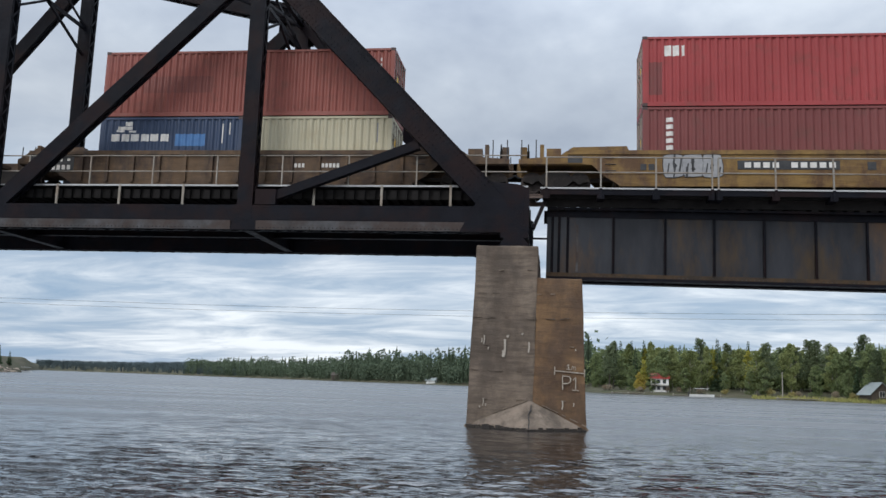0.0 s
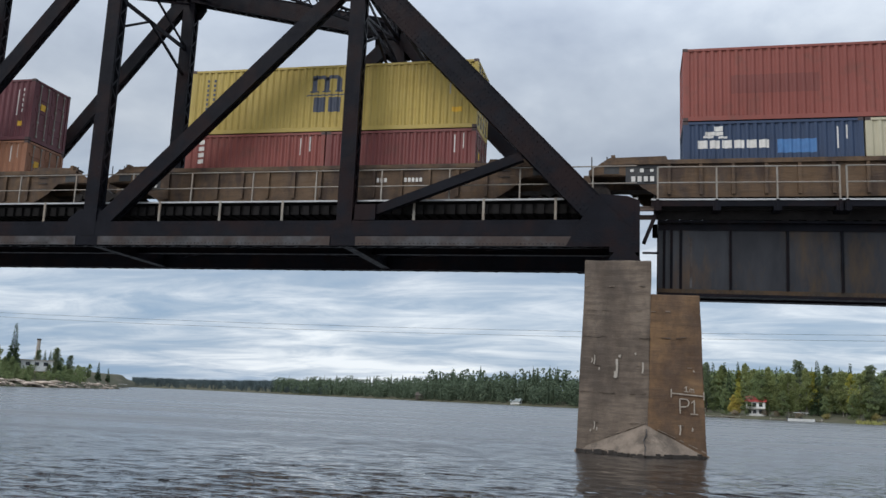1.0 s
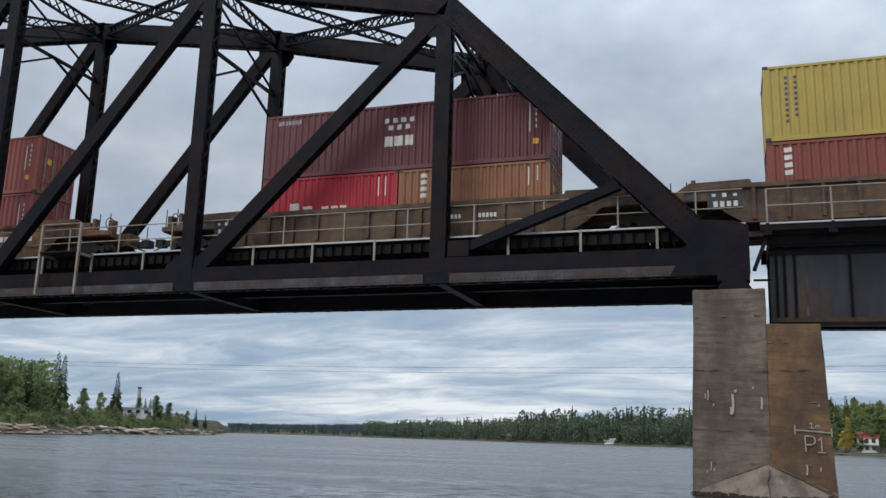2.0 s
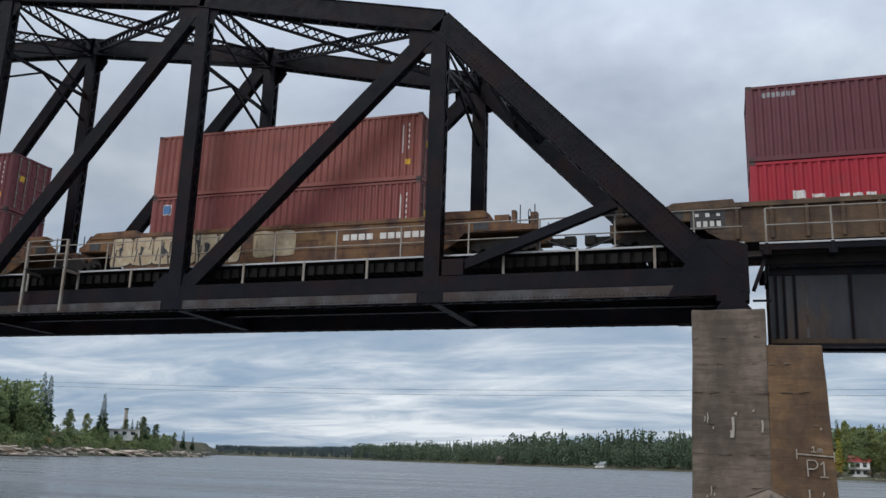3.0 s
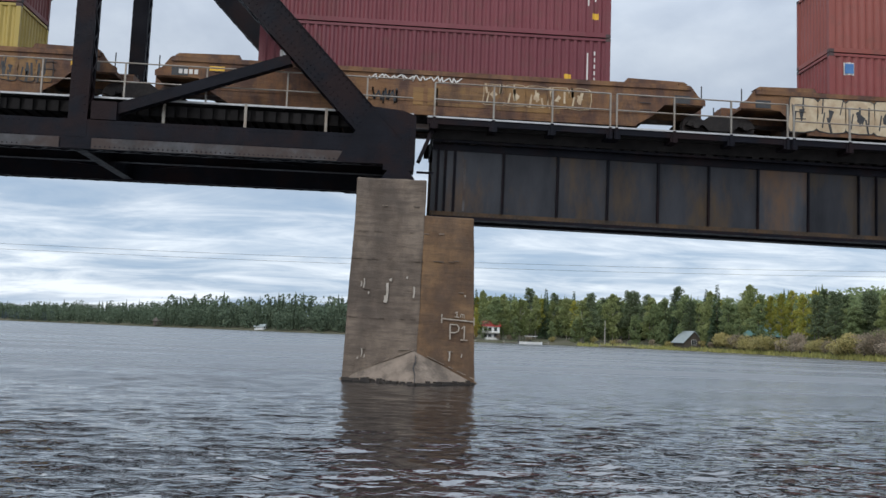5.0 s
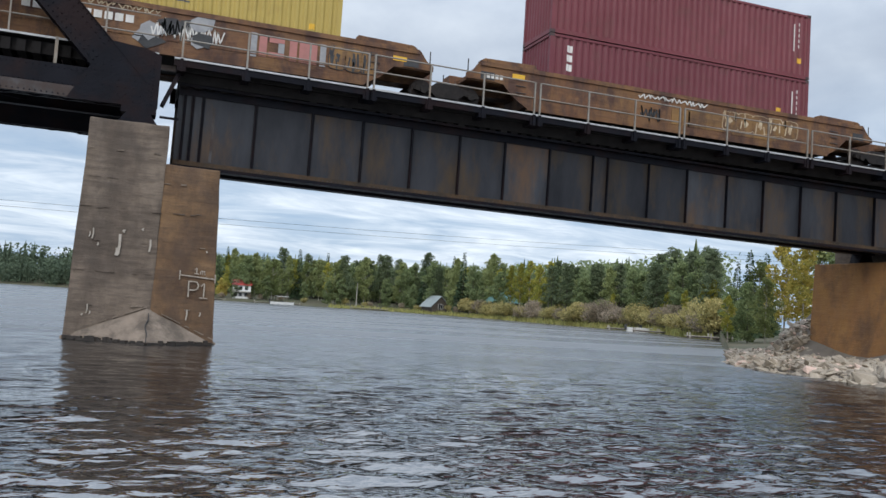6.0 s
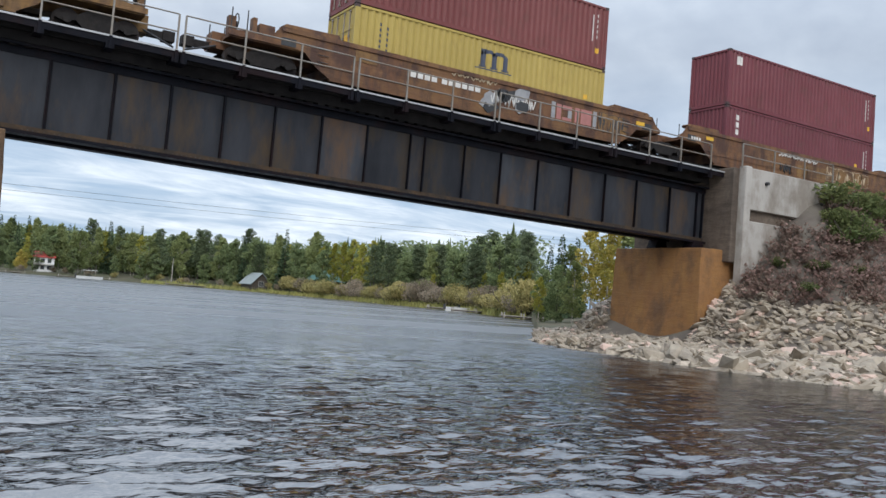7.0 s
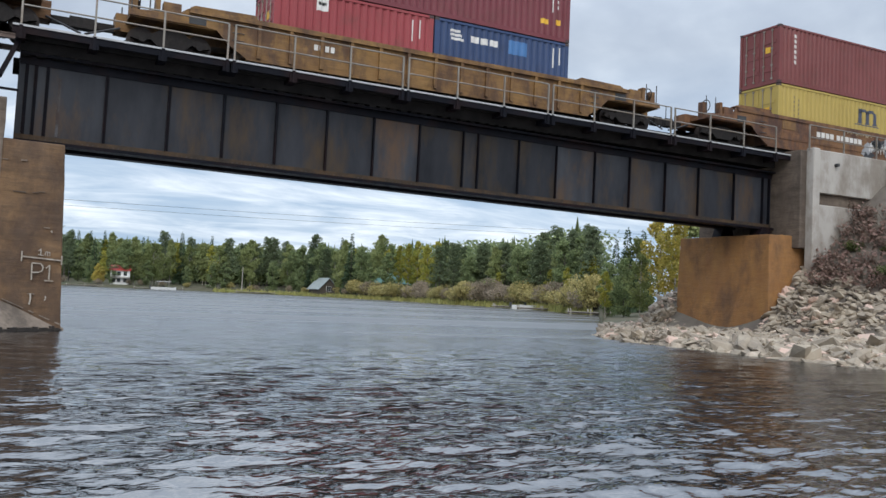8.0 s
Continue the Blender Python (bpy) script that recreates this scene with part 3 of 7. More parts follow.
def build_truss():
    top = thing("truss_bridge", "black riveted steel through truss railway bridge", "bridge", kind="structure")
    last = len(NODES) - 1
    for y in (NEAR, FAR_T):
        near = y == NEAR
        # bottom chord, panel by panel
        for i in range(last):
            x0, x1 = NODES[i], NODES[i + 1]
            laced("bottom_chord", (x0 - (1.0 if i == 0 else 0), y, CHORD_Z), (x1, y, CHORD_Z), 0.94, 0.5, top)
            if near and i < 4:
                g = Geo()
                g.box(x1 + 0.5, x0 - (1.6 if i == 0 else 0.5), y - 0.29, y - 0.252, CHORD_Z - 0.47, CHORD_Z - 0.13)
                part("chord_flange_plate", g, STEEL_GREY, top, "pale weathered steel flange plate")
                g = Geo()
                rivet_rows(g, (x0 - 1.7, CHORD_Z - 0.09), (x1 + 0.5, CHORD_Z - 0.09), y - 0.252, (0.0,), 0.13, 0.026)
                rivet_rows(g, (x0 - 1.7, CHORD_Z + 0.37), (x1 + 0.5, CHORD_Z + 0.37), y - 0.252, (0.0,), 0.17, 0.024)
                rivet_rows(g, (x0 - 1.7, CHORD_Z - 0.4), (x1 + 0.5, CHORD_Z - 0.4), y - 0.292, (0.0,), 0.15, 0.024)
                part("rivet_row", g, STEEL, top)
        # end posts, upper chord, posts and diagonals
        laced("end_post", (-1.35, y, CHORD_Z - 0.1), (NODES[1], y, TOPS[1]), 0.92, 0.6, top, cover=True)
        laced("end_post", (NODES[last] + 1.35, y, CHORD_Z - 0.1), (NODES[last - 1], y, TOPS[1]), 0.92, 0.6, top, cover=True)
        for i in range(1, last - 1):
            laced("upper_chord", (NODES[i] + 0.12, y, TOPS[i]), (NODES[i + 1] - 0.12, y, TOPS[i + 1]), 0.86, 0.6, top, cover=True)
        for i in range(1, last):
            laced("vertical_post", (NODES[i], y, CHORD_Z - 0.1), (NODES[i], y, TOPS[i] - 0.2), 0.6, 0.52, top, lace=0.5)
        for i in range(1, last // 2 + 1):
            laced("diagonal", (NODES[i] - 0.35, y, TOPS[i] - 0.35), (NODES[i + 1] + 0.35, y, CHORD_Z + 0.35), 0.62, 0.42, top, lace=0.5)
        for i in range(last // 2 + 2, last):
            laced("diagonal", (NODES[i] + 0.35, y, TOPS[i] - 0.35), (NODES[i - 1] - 0.35, y, CHORD_Z + 0.35), 0.62, 0.42, top, lace=0.5)
        # short brace from the first post's foot to the end post
        laced("knee_brace", (-10.6, y, 8.12), (-4.85, y, 10.22), 0.34, 0.34, top)
        g = Geo()
        g.box(-11.0, -10.2, y - 0.27, y + 0.27, 7.86, 8.45)
        part("brace_shoe", g, STEEL, top)
        # gusset plates and their rivets
        s = -1 if near else 1
        g = Geo()
        r = Geo()
        yy = y + s * 0.315
        yi = y + s * 0.17
        g.prism([(-0.68, 6.88), (-0.68, 8.5), (-1.1, 8.66), (-2.1, 8.75), (-2.65, 7.9), (-3.2, 6.88)], yy - 0.012, yy + 0.012)
        for i in range(1, last):
            x, z = NODES[i], TOPS[i]
            g.prism([(x - 1.0, CHORD_Z - 0.48), (x + 0.9, CHORD_Z - 0.48), (x + 0.75, CHORD_Z + 0.55), (x + 0.35, CHORD_Z + 1.0), (x - 0.5, CHORD_Z + 1.0), (x - 1.0, CHORD_Z + 0.6)]
                    if i != 1 else [(x - 0.45, CHORD_Z - 0.48), (x + 0.45, CHORD_Z - 0.48), (x + 0.45, CHORD_Z + 0.5), (x - 0.45, CHORD_Z + 0.5)], yi - 0.012, yi + 0.012)
            g.prism([(x - 1.25, z - 0.1), (x - 1.25, z - 0.75), (x - 0.5, z - 1.25), (x + 0.45, z - 1.25), (x + 0.75, z - 0.8), (x + 0.45, z + 0.2), (x - 0.2, z + 0.3)], yi - 0.012, yi + 0.012)
            if near and i < 4:
                for k in range(40):
                    r.rivet((x - 0.2 + 0.4 * (k % 2), y - 0.262, CHORD_Z + 0.7 + 0.25 * (k // 2)), 0.024)
        part("gusset_plate", g, STEEL, top)
        if near:
            rivet_rows(r, (-1.6, 7.6), (NODES[1], TOPS[1]), y - 0.302, (-0.36, -0.2, 0.2, 0.36), 0.19, 0.026)
            for i in range(9):
                for j in range(7):
                    r.rivet((-0.95 - 0.22 * i, yy - 0.013, 7.0 + 0.2 * j), 0.02)
            for i in range(12):
                r.rivet((-0.86, yy - 0.013, 7.0 + i * 0.12), 0.026)
            part("rivet_row", r, STEEL, top)
        # bearing shoes
        for x in (-1.2, NODES[last] + 1.2):
            g = Geo()
            g.box(x - 0.62, x + 0.62, y - 0.5, y + 0.5, 6.22, 6.34)
            g.prism([(x - 0.58, 6.34), (x + 0.58, 6.34), (x + 0.34, 6.68), (x - 0.34, 6.68)], y - 0.4, y + 0.4)
            g.box(x - 0.5, x + 0.5, y - 0.36, y + 0.36, 6.68, 6.9)
            part("bearing_shoe", g, STEEL, top)
    # cross members: floor beams, stringers, laterals, struts and sway bracing
    for i in range(last + 1):
        x = NODES[i] - (0.9 if i == 0 else 0) + (0.9 if i == last else 0)
        g = Geo()
        g.box(x - 0.02, x + 0.02, NEAR + 0.28, FAR_T - 0.28, 6.95, 8.1)
        for z in (6.95, 8.1):
            g.box(x - 0.18, x + 0.18, NEAR + 0.28, FAR_T - 0.28, z - 0.02, z + 0.02)
        part("floor_beam", g, STEEL, top)
    for y in (YC - 0.95, YC + 0.95):
        g = Geo()
        g.box(NODES[last], -0.9, y - 0.012, y + 0.012, 7.2, 8.2)
        for z in (7.2, 8.2):
            g.box(NODES[last], -0.9, y - 0.15, y + 0.15, z - 0.015, z + 0.015)
        part("stringer", g, STEEL, top)
    for i in range(last):
        a, b = NODES[i], NODES[i + 1]
        for y0, y1 in ((NEAR, FAR_T), (FAR_T, NEAR)):
            g = Geo()
            g.beam((a - 0.9, y0 + (0.32 if y0 == NEAR else -0.32), 7.42), (b + 0.9, y1 + (0.32 if y1 == NEAR else -0.32), 7.42), 0.1, 0.12, side=(0, 0, 1))
            part("bottom_lateral", g, STEEL, top)

    def lattice(name, p, q, gap, parent):
        """Four thin angles with crossed lacing, as in the upper laterals and struts."""
        p, q = Vector(p), Vector(q)
        g = Geo()
        a = (q - p).normalized()
        up = Vector((0, 0, 1)) - a * a.z
        up.normalize()
        for s in (-1, 1):
            g.beam(p + up * (s * gap / 2), q + up * (s * gap / 2), 0.17, 0.075, side=a.cross(up))
        ln = (q - p).length
        n = max(2, int(ln / gap))
        for i in range(n):
            e0, e1 = p + a * (ln * i / n), p + a * (ln * (i + 1) / n)
            for s in (-1, 1):
                g.beam(e0 + up * (s * gap / 2), e1 - up * (s * gap / 2), 0.06, 0.05, side=a.cross(up))
        return part(name, g, STEEL, parent)

    for i in range(1, last):
        x, z = NODES[i], TOPS[i]
        lattice("top_strut", (x, NEAR, z - 0.1), (x, FAR_T, z - 0.1), 0.62, top)
        g = Geo()
        drop = 2.9 if i not in (1, last - 1) else 1.6
        g.beam((x, NEAR, z - drop), (x, FAR_T, z - drop + 0.0), 0.1, 0.16)
        part("sway_strut", g, STEEL, top)
        for y0, y1 in ((NEAR, FAR_T), (FAR_T, NEAR)):
            g = Geo()
            g.beam((x, y0, z - 0.5), (x, y1, z - drop), 0.1, 0.07)
            part("sway_rod", g, STEEL, top)
        for y0, y1 in ((NEAR, YC), (FAR_T, YC)):
            g = Geo()
            g.beam((x, y0, z - drop - 1.4), (x, y1, z - drop), 0.1, 0.1)
            part("knee_rod", g, STEEL, top)
        if i < last - 1:
            for y0, y1 in ((NEAR, FAR_T), (FAR_T, NEAR)):
                lattice("top_lateral", (x, y0, z), (NODES[i + 1], y1, TOPS[i + 1]), 0.46, top)
    # portal bracing in the plane of the end posts
    for x0, x1 in ((NODES[1], -1.35), (NODES[last - 1], NODES[last] + 1.35)):
        f = 0.17
        px, pz = x0 + (x1 - x0) * f, TOPS[1] + (CHORD_Z - TOPS[1]) * f
        lattice("portal_strut", (px, NEAR, pz), (px, FAR_T, pz), 0.8, top)
        for y0 in (NEAR, FAR_T):
            k = 0.30
            qx, qz = x0 + (x1 - x0) * k, TOPS[1] + (CHORD_Z - TOPS[1]) * k
            g = Geo()
            g.beam((qx, y0, qz), (px, (y0 + YC) / 2, pz), 0.18, 0.3)
            part("portal_knee", g, STEEL, top)


build_truss()


# ---- plate girder span ----
RIBS = [0.62, 2.3, 4.18, 5.93, 7.7, 9.49, 11.25, 13.06, 14.89, 15.53, 17.35, 19.11, 21.0, 22.8, 24.72, 26.6, 28.71, 30.49]
GX0, GX1 = -0.12, 31.1


def build_girders():
    top = thing("girder_bridge", "dark grey rust-streaked steel plate girder railway span", "bridge", kind="structure", at=pose(0, 0, 0, 0, 0.6, 0))
    for y in (0.0, 2.3):
        s = -1 if y == 0 else 1
        low = 0.0 if y == 0 else 0.14
        edges = [GX0] + RIBS + [GX1]
        for a, b in zip(edges, edges[1:]):
            g = Geo()
            g.box(a + 0.002, b - 0.002, y - 0.01, y + 0.01, 5.62, 7.86)
            part("web_plate", g, GIRDER_PAINT, top)
        for z0, z1, hw, nm in ((5.37 + low, 5.47 + low, 0.24, "bottom_flange"), (7.98, 8.06, 0.26, "top_flange")):
            g = Geo()
            g.box(GX0, GX1, y - hw, y + hw, z0, z1)
            part(nm, g, STEEL, top)
        g = Geo()
        g.box(GX0, GX1, y - 0.045, y + 0.045, 5.47 + low, 5.64)
        part("flange_angle", g, GIRDER_RUST, top, "rust-edged lower flange angle")
        g = Geo()
        g.box(GX0, GX1, y - 0.05, y + 0.05, 7.74, 7.98)
        part("flange_angle", g, STEEL, top)
        # black stiffeners put the shadow and dirt lines of the web into colour
        for x in RIBS + [0.05, 0.30, 30.9]:
            g = Geo()
            g.box(x - 0.012, x + 0.012, y + s * 0.01, y + s * 0.15, 5.64, 7.74) if s > 0 else g.box(x - 0.012, x + 0.012, y - 0.15, y - 0.01, 5.64, 7.74)
            y0, y1 = sorted((y + s * 0.01, y + s * 0.03))
            g.box(x - 0.012, x + 0.09, y0, y1, 5.64, 7.74)
            part("stiffener", g, STEEL, top)
        g = Geo()
        for k in range(30):
            g.rivet((1.0, y + s * 0.012, 5.72 + 0.058 * k), 0.024, (0, s, 0))
        for k in range(210):
            g.rivet((GX0 + 0.1 + 0.148 * k, y + s * 0.047, 5.53), 0.018, (0, s, 0))
        part("rivet_row", g, STEEL_GREY, top)
        part("splice_strip", Geo().box(0.97, 1.05, *sorted((y + s * 0.01, y + s * 0.02)), 5.68, 7.45), STEEL_GREY, top, "pale riveted splice strip")
    for k in range(9):
        x = 0.6 + 3.7 * k
        for y0, z0, y1, z1 in ((0.05, 5.8, 2.25, 7.7), (0.05, 7.7, 2.25, 5.8), (0.05, 5.75, 2.25, 5.75)):
            g = Geo()
            g.beam((x, y0, z0), (x, y1, z1), 0.09, 0.09)
            part("cross_frame_bar", g, STEEL, top)
    for k in range(8):
        for s in (0, 1):
            g = Geo()
            g.beam((0.6 + 3.7 * k, 0.1 if s else 2.2, 5.72), (0.6 + 3.7 * (k + 1), 2.2 if s else 0.1, 5.72), 0.1, 0.08, side=(0, 0, 1))
            part("lateral_brace", g, STEEL, top)
    for y in (0.0, 2.3):
        for x, z0 in ((0.35, 5.12), (30.55, 5.08)):
            g = Geo()
            zt = 5.42 if y == 0 else 5.56
            g.prism([(x - 0.42, z0), (x + 0.42, z0), (x + 0.25, zt), (x - 0.25, zt)], y - 0.3, y + 0.3)
            part("bearing_shoe", g, STEEL, top)
    # bracket between truss end and girder end
    g = Geo()
    g.beam((-0.62, -0.9, 7.1), (-0.18, -0.6, 8.3), 0.22, 0.12)
    g.box(-0.66, -0.1, -0.95, -0.85, 6.72, 6.78)
    part("gap_strut", g, STEEL, top)
    return top


build_girders()


# ---- concrete pier and abutment ----
def build_pier(x_off, name, label):
    top = thing(name, label, "bridge pier", kind="structure")

    def block(xa0, xa1, xb0, xb1, z1, yb, yt, back, mat, nm):
        """A battered block: base from xa0 to xa1, top from xb0 to xb1."""
        g = Geo()
        vs = [(xa0, yb, -1.5), (xa1, yb, -1.5), (xa1, back, -1.5), (xa0, back, -1.5), (xb0, yt, z1), (xb1, yt, z1), (xb1, back, z1), (xb0, back, z1)]
        g.add([(x + x_off, y, z) for x, y, z in vs], [(0, 3, 2, 1), (4, 5, 6, 7), (0, 1, 5, 4), (1, 2, 6, 5), (2, 3, 7, 6), (3, 0, 4, 7)])
        ob = bevelled(nm, g, mat, 0.05, top, 2, 0.03, 11)
        return ob

    block(-2.70, -0.42, -2.44, -0.32, 6.22, -2.62, -2.45, 6.2, CONCRETE, "truss_seat")
    block(-0.44, 1.42, -0.34, 1.20, 5.12, -2.62, -2.46, 6.2, CONCRETE_RUST, "girder_seat")
    # sloping nose at the foot
    g = Geo()
    vs = [(-2.72, -2.5, -0.6), (-2.72, -2.5, 0.10), (-0.5, -2.52, 0.98), (1.46, -2.5, 0.10), (1.46, -2.5, -0.6), (-0.5, -4.15, -0.6), (-0.5, -4.0, 0.02),
          (-2.3, -2.65, 0.0), (1.1, -2.65, 0.0)]
    g.add([(x + x_off, y, z) for x, y, z in vs], [(1, 7, 6, 2), (2, 6, 8, 3), (1, 0, 5, 6, 7), (3, 8, 6, 5, 4), (0, 1, 2, 3, 4), (0, 4, 5)])
    ob = bevelled("cutwater_nose", g, CONCRETE_NOSE, 0.03, top, 1, 0.05, 5)
    tagged(ob, "worn pale concrete nose at the waterline")
    # crack down its ridge, spalled pale shoulders, broken foot blackened for wet and undercut shade
    rnd = random.Random(23)
    ridge = [Vector((-0.5 + x_off + rnd.uniform(-0.05, 0.05), -2.56 - 1.46 * f, 1.0 - 0.96 * f)) for f in (0.0, 0.2, 0.38, 0.55, 0.75, 0.97)]
    g = Geo()
    for a, b in zip(ridge[1:], ridge[2:]):
        g.beam(a, b, 0.02, 0.05, side=(1, 0, 0))
    part("ridge_crack", g, BLACK_MARK, top, "dark crack down the worn nose")
    for x1, y1, z1 in ((-2.62, -2.56, 0.16), (1.36, -2.56, 0.16)):
        g = Geo()
        e0, e1 = Vector((-0.5 + x_off, -2.6, 0.99)), Vector((x1 + x_off, y1, z1))
        for k in range(14):
            if rnd.random() < 0.7:
                g.beam(e0.lerp(e1, k / 14), e0.lerp(e1, (k + 1) / 14), 0.04, rnd.uniform(0.015, 0.04), side=(0, 1, 0))
        part("spalled_shoulder", g, CONCRETE_NOSE, top)
        g = Geo()
        f0, f1 = Vector((-0.5 + x_off, -4.12, 0.0)), Vector((x1 + x_off, -2.62, 0.0))
        for k in range(22):
            a, b = f0.lerp(f1, k / 22), f0.lerp(f1, (k + 1.05) / 22)
            up = Vector((0, 0, rnd.uniform(0.0, 0.07)))
            g.beam(a + up, b + up, rnd.uniform(0.06, 0.16), rnd.uniform(0.06, 0.15), side=(0, 1, 0))
        part("undercut_foot", g, WET_SHADE, top, "broken edge at the waterline, black for wet and for shade under the overhang")
    # board-form lift lines
    for z in (0.95, 1.9, 2.75, 3.7, 4.55, 5.35):
        g = Geo()
        f = (z + 1.5) / 7.7
        yy = -2.62 + 0.17 * f - 0.035
        x0, x1 = -2.70 + 0.26 * f, (1.42 - 0.22 * (z + 1.5) / 6.6 if z < 5.0 else -0.32)
        n = 24
        for i in range(n):
            if random.random() < 0.3:
                xa, xb = x0 + (x1 - x0) * i / n, x0 + (x1 - x0) * (i + 1) / n
                zz = z + 0.03 * random.uniform(-1, 1)
                g.box(xa + x_off, xb + x_off, yy + 0.005, yy + 0.06, zz, zz + random.uniform(0.015, 0.045))
        part("lift_line", g, CONCRETE_NOSE if z in (0.95, 5.35) else CONCRETE, top)
    return top


pier = build_pier(0.0, "pier_1", "tall stepped concrete pier, grey and rust stained")
build_pier(NODES[-1] + 0.0, "pier_2", "tall stepped concrete pier beyond the truss")


def pier_marks():
    """White strokes painted on the pier, and pale lime streaks."""
    def stroke(name, pts, w, mat, label=""):
        g = Geo()
        for a, b in zip(pts, pts[1:]):
            ya, yb = (-2.62 + 0.17 * (p[1] + 1.5) / 7.7 - 0.045 for p in (a, b))
            g.beam((a[0], ya, a[1]), (b[0], yb, b[1]), 0.02, w)
        part(name, g, mat, pier, label)

    stroke("painted_scale_bar", [(0.31, 1.83), (0.31, 2.10)], 0.035, CHALK)
    stroke("painted_scale_bar", [(0.31, 1.965), (1.30, 1.90)], 0.04, CHALK, "white painted one metre scale bar")
    stroke("painted_scale_bar", [(1.30, 1.78), (1.30, 2.03)], 0.035, CHALK)
    # 1m
    stroke("painted_letters", [(0.71, 2.13), (0.77, 2.19), (0.77, 2.03)], 0.025, CHALK, "white painted text 1m")
    stroke("painted_letters", [(0.70, 2.03), (0.84, 2.02)], 0.025, CHALK)
    stroke("painted_letters", [(0.88, 2.01), (0.88, 2.11), (0.93, 2.12), (0.94, 2.01)], 0.022, CHALK)
    stroke("painted_letters", [(0.94, 2.10), (0.99, 2.11), (1.0, 2.0)], 0.022, CHALK)
    # P1
    stroke("painted_letters", [(0.58, 1.34), (0.57, 1.80), (0.79, 1.79), (0.85, 1.70), (0.83, 1.60), (0.74, 1.55), (0.58, 1.55)], 0.035, CHALK, "white painted text P1")
    stroke("painted_letters", [(0.92, 1.67), (1.01, 1.76), (1.01, 1.34)], 0.035, CHALK)
    stroke("painted_letters", [(0.90, 1.34), (1.12, 1.33)], 0.035, CHALK)
    # lime runs
    for x, z0, z1, w in ((-1.39, 2.98, 2.42, 0.07), (-1.43, 2.6, 2.38, 0.10), (-0.57, 2.9, 2.55, 0.05), (-2.1, 3.1, 2.8, 0.035), (-2.18, 3.0, 2.85, 0.03), (-1.95, 2.7, 2.62, 0.04),
                         (1.0, 2.65, 2.7, 0.04), (0.58, 0.98, 0.68, 0.04), (0.95, 0.92, 0.80, 0.03), (-2.08, 0.98, 0.72, 0.03), (-2.0, 0.8, 0.7, 0.03), (-2.2, 0.72, 0.66, 0.04), (-1.3, 3.12, 3.05, 0.08), (-0.8, 3.2, 3.15, 0.06)):
        stroke("lime_streak", [(x, z0), (x + 0.01, (z0 + z1) / 2), (x - 0.015, z1)], w, LIME)


pier_marks()


def build_abutment():
    top = thing("abutment", "pale concrete bridge abutment with rust-stained seat", "abutment", kind="structure")
    g = Geo()
    g.add([(29.72, -1.35, -0.8), (32.3, -1.35, -0.8), (32.3, 4.5, -0.8), (29.72, 4.5, -0.8), (29.82, -1.2, 4.76), (32.3, -1.2, 4.76), (32.3, 4.35, 4.76), (29.82, 4.35, 4.76)],
          [(0, 3, 2, 1), (4, 5, 6, 7), (0, 1, 5, 4), (1, 2, 6, 5), (2, 3, 7, 6), (3, 0, 4, 7)])
    tagged(bevelled("bridge_seat", g, SEAT_RUST, 0.05, top, 2, 0.03, 8), "orange rust-stained concrete seat block")
    g = Geo().box(31.25, 32.0, -1.6, 4.6, 4.2, 8.62)
    bevelled("back_wall", g, CONCRETE, 0.03, top, 1, 0.02, 6)
    g = Geo().box(31.62, 32.05, -2.0, -1.55, 0.0, 8.72)
    bevelled("corner_pilaster", g, CONCRETE_LIGHT, 0.04, top, 1, 0.02, 8)
    for y0, y1 in ((-1.92, -1.45), (4.45, 4.92)):
        g = Geo().box(32.05, 39.4, y0, y1, 6.72, 8.66)
        bevelled("wing_wall", g, CONCRETE_LIGHT, 0.03, top, 1, 0.015, 8)
        g = Geo().box(32.05, 38.6, y0 + 0.22, y1, 6.2, 6.72)
        bevelled("recessed_band", g, CONCRETE, 0.02, top, 1, 0.02, 6)
        g = Geo().box(32.05, 37.5, y0 + 0.06, y1 + 0.05, 1.0, 6.2)
        bevelled("lower_wing", g, CONCRETE_LIGHT, 0.03, top, 1, 0.02, 8)
    for x, z in ((33.1, 8.05), (37.2, 7.55)):
        part("drain_pipe", Geo().rod((x, -2.1, z), (x, -1.9, z), 0.08, 10), BLACK_MARK, top)


build_abutment()
bed = Geo().prism([(31.9, 7.6), (31.9, 8.38), (320, 8.38), (320, 7.6)], -1.45, 4.45)
setting("track_bed", bed, BALLAST, "grey crushed stone ballast under the track", "track bed")


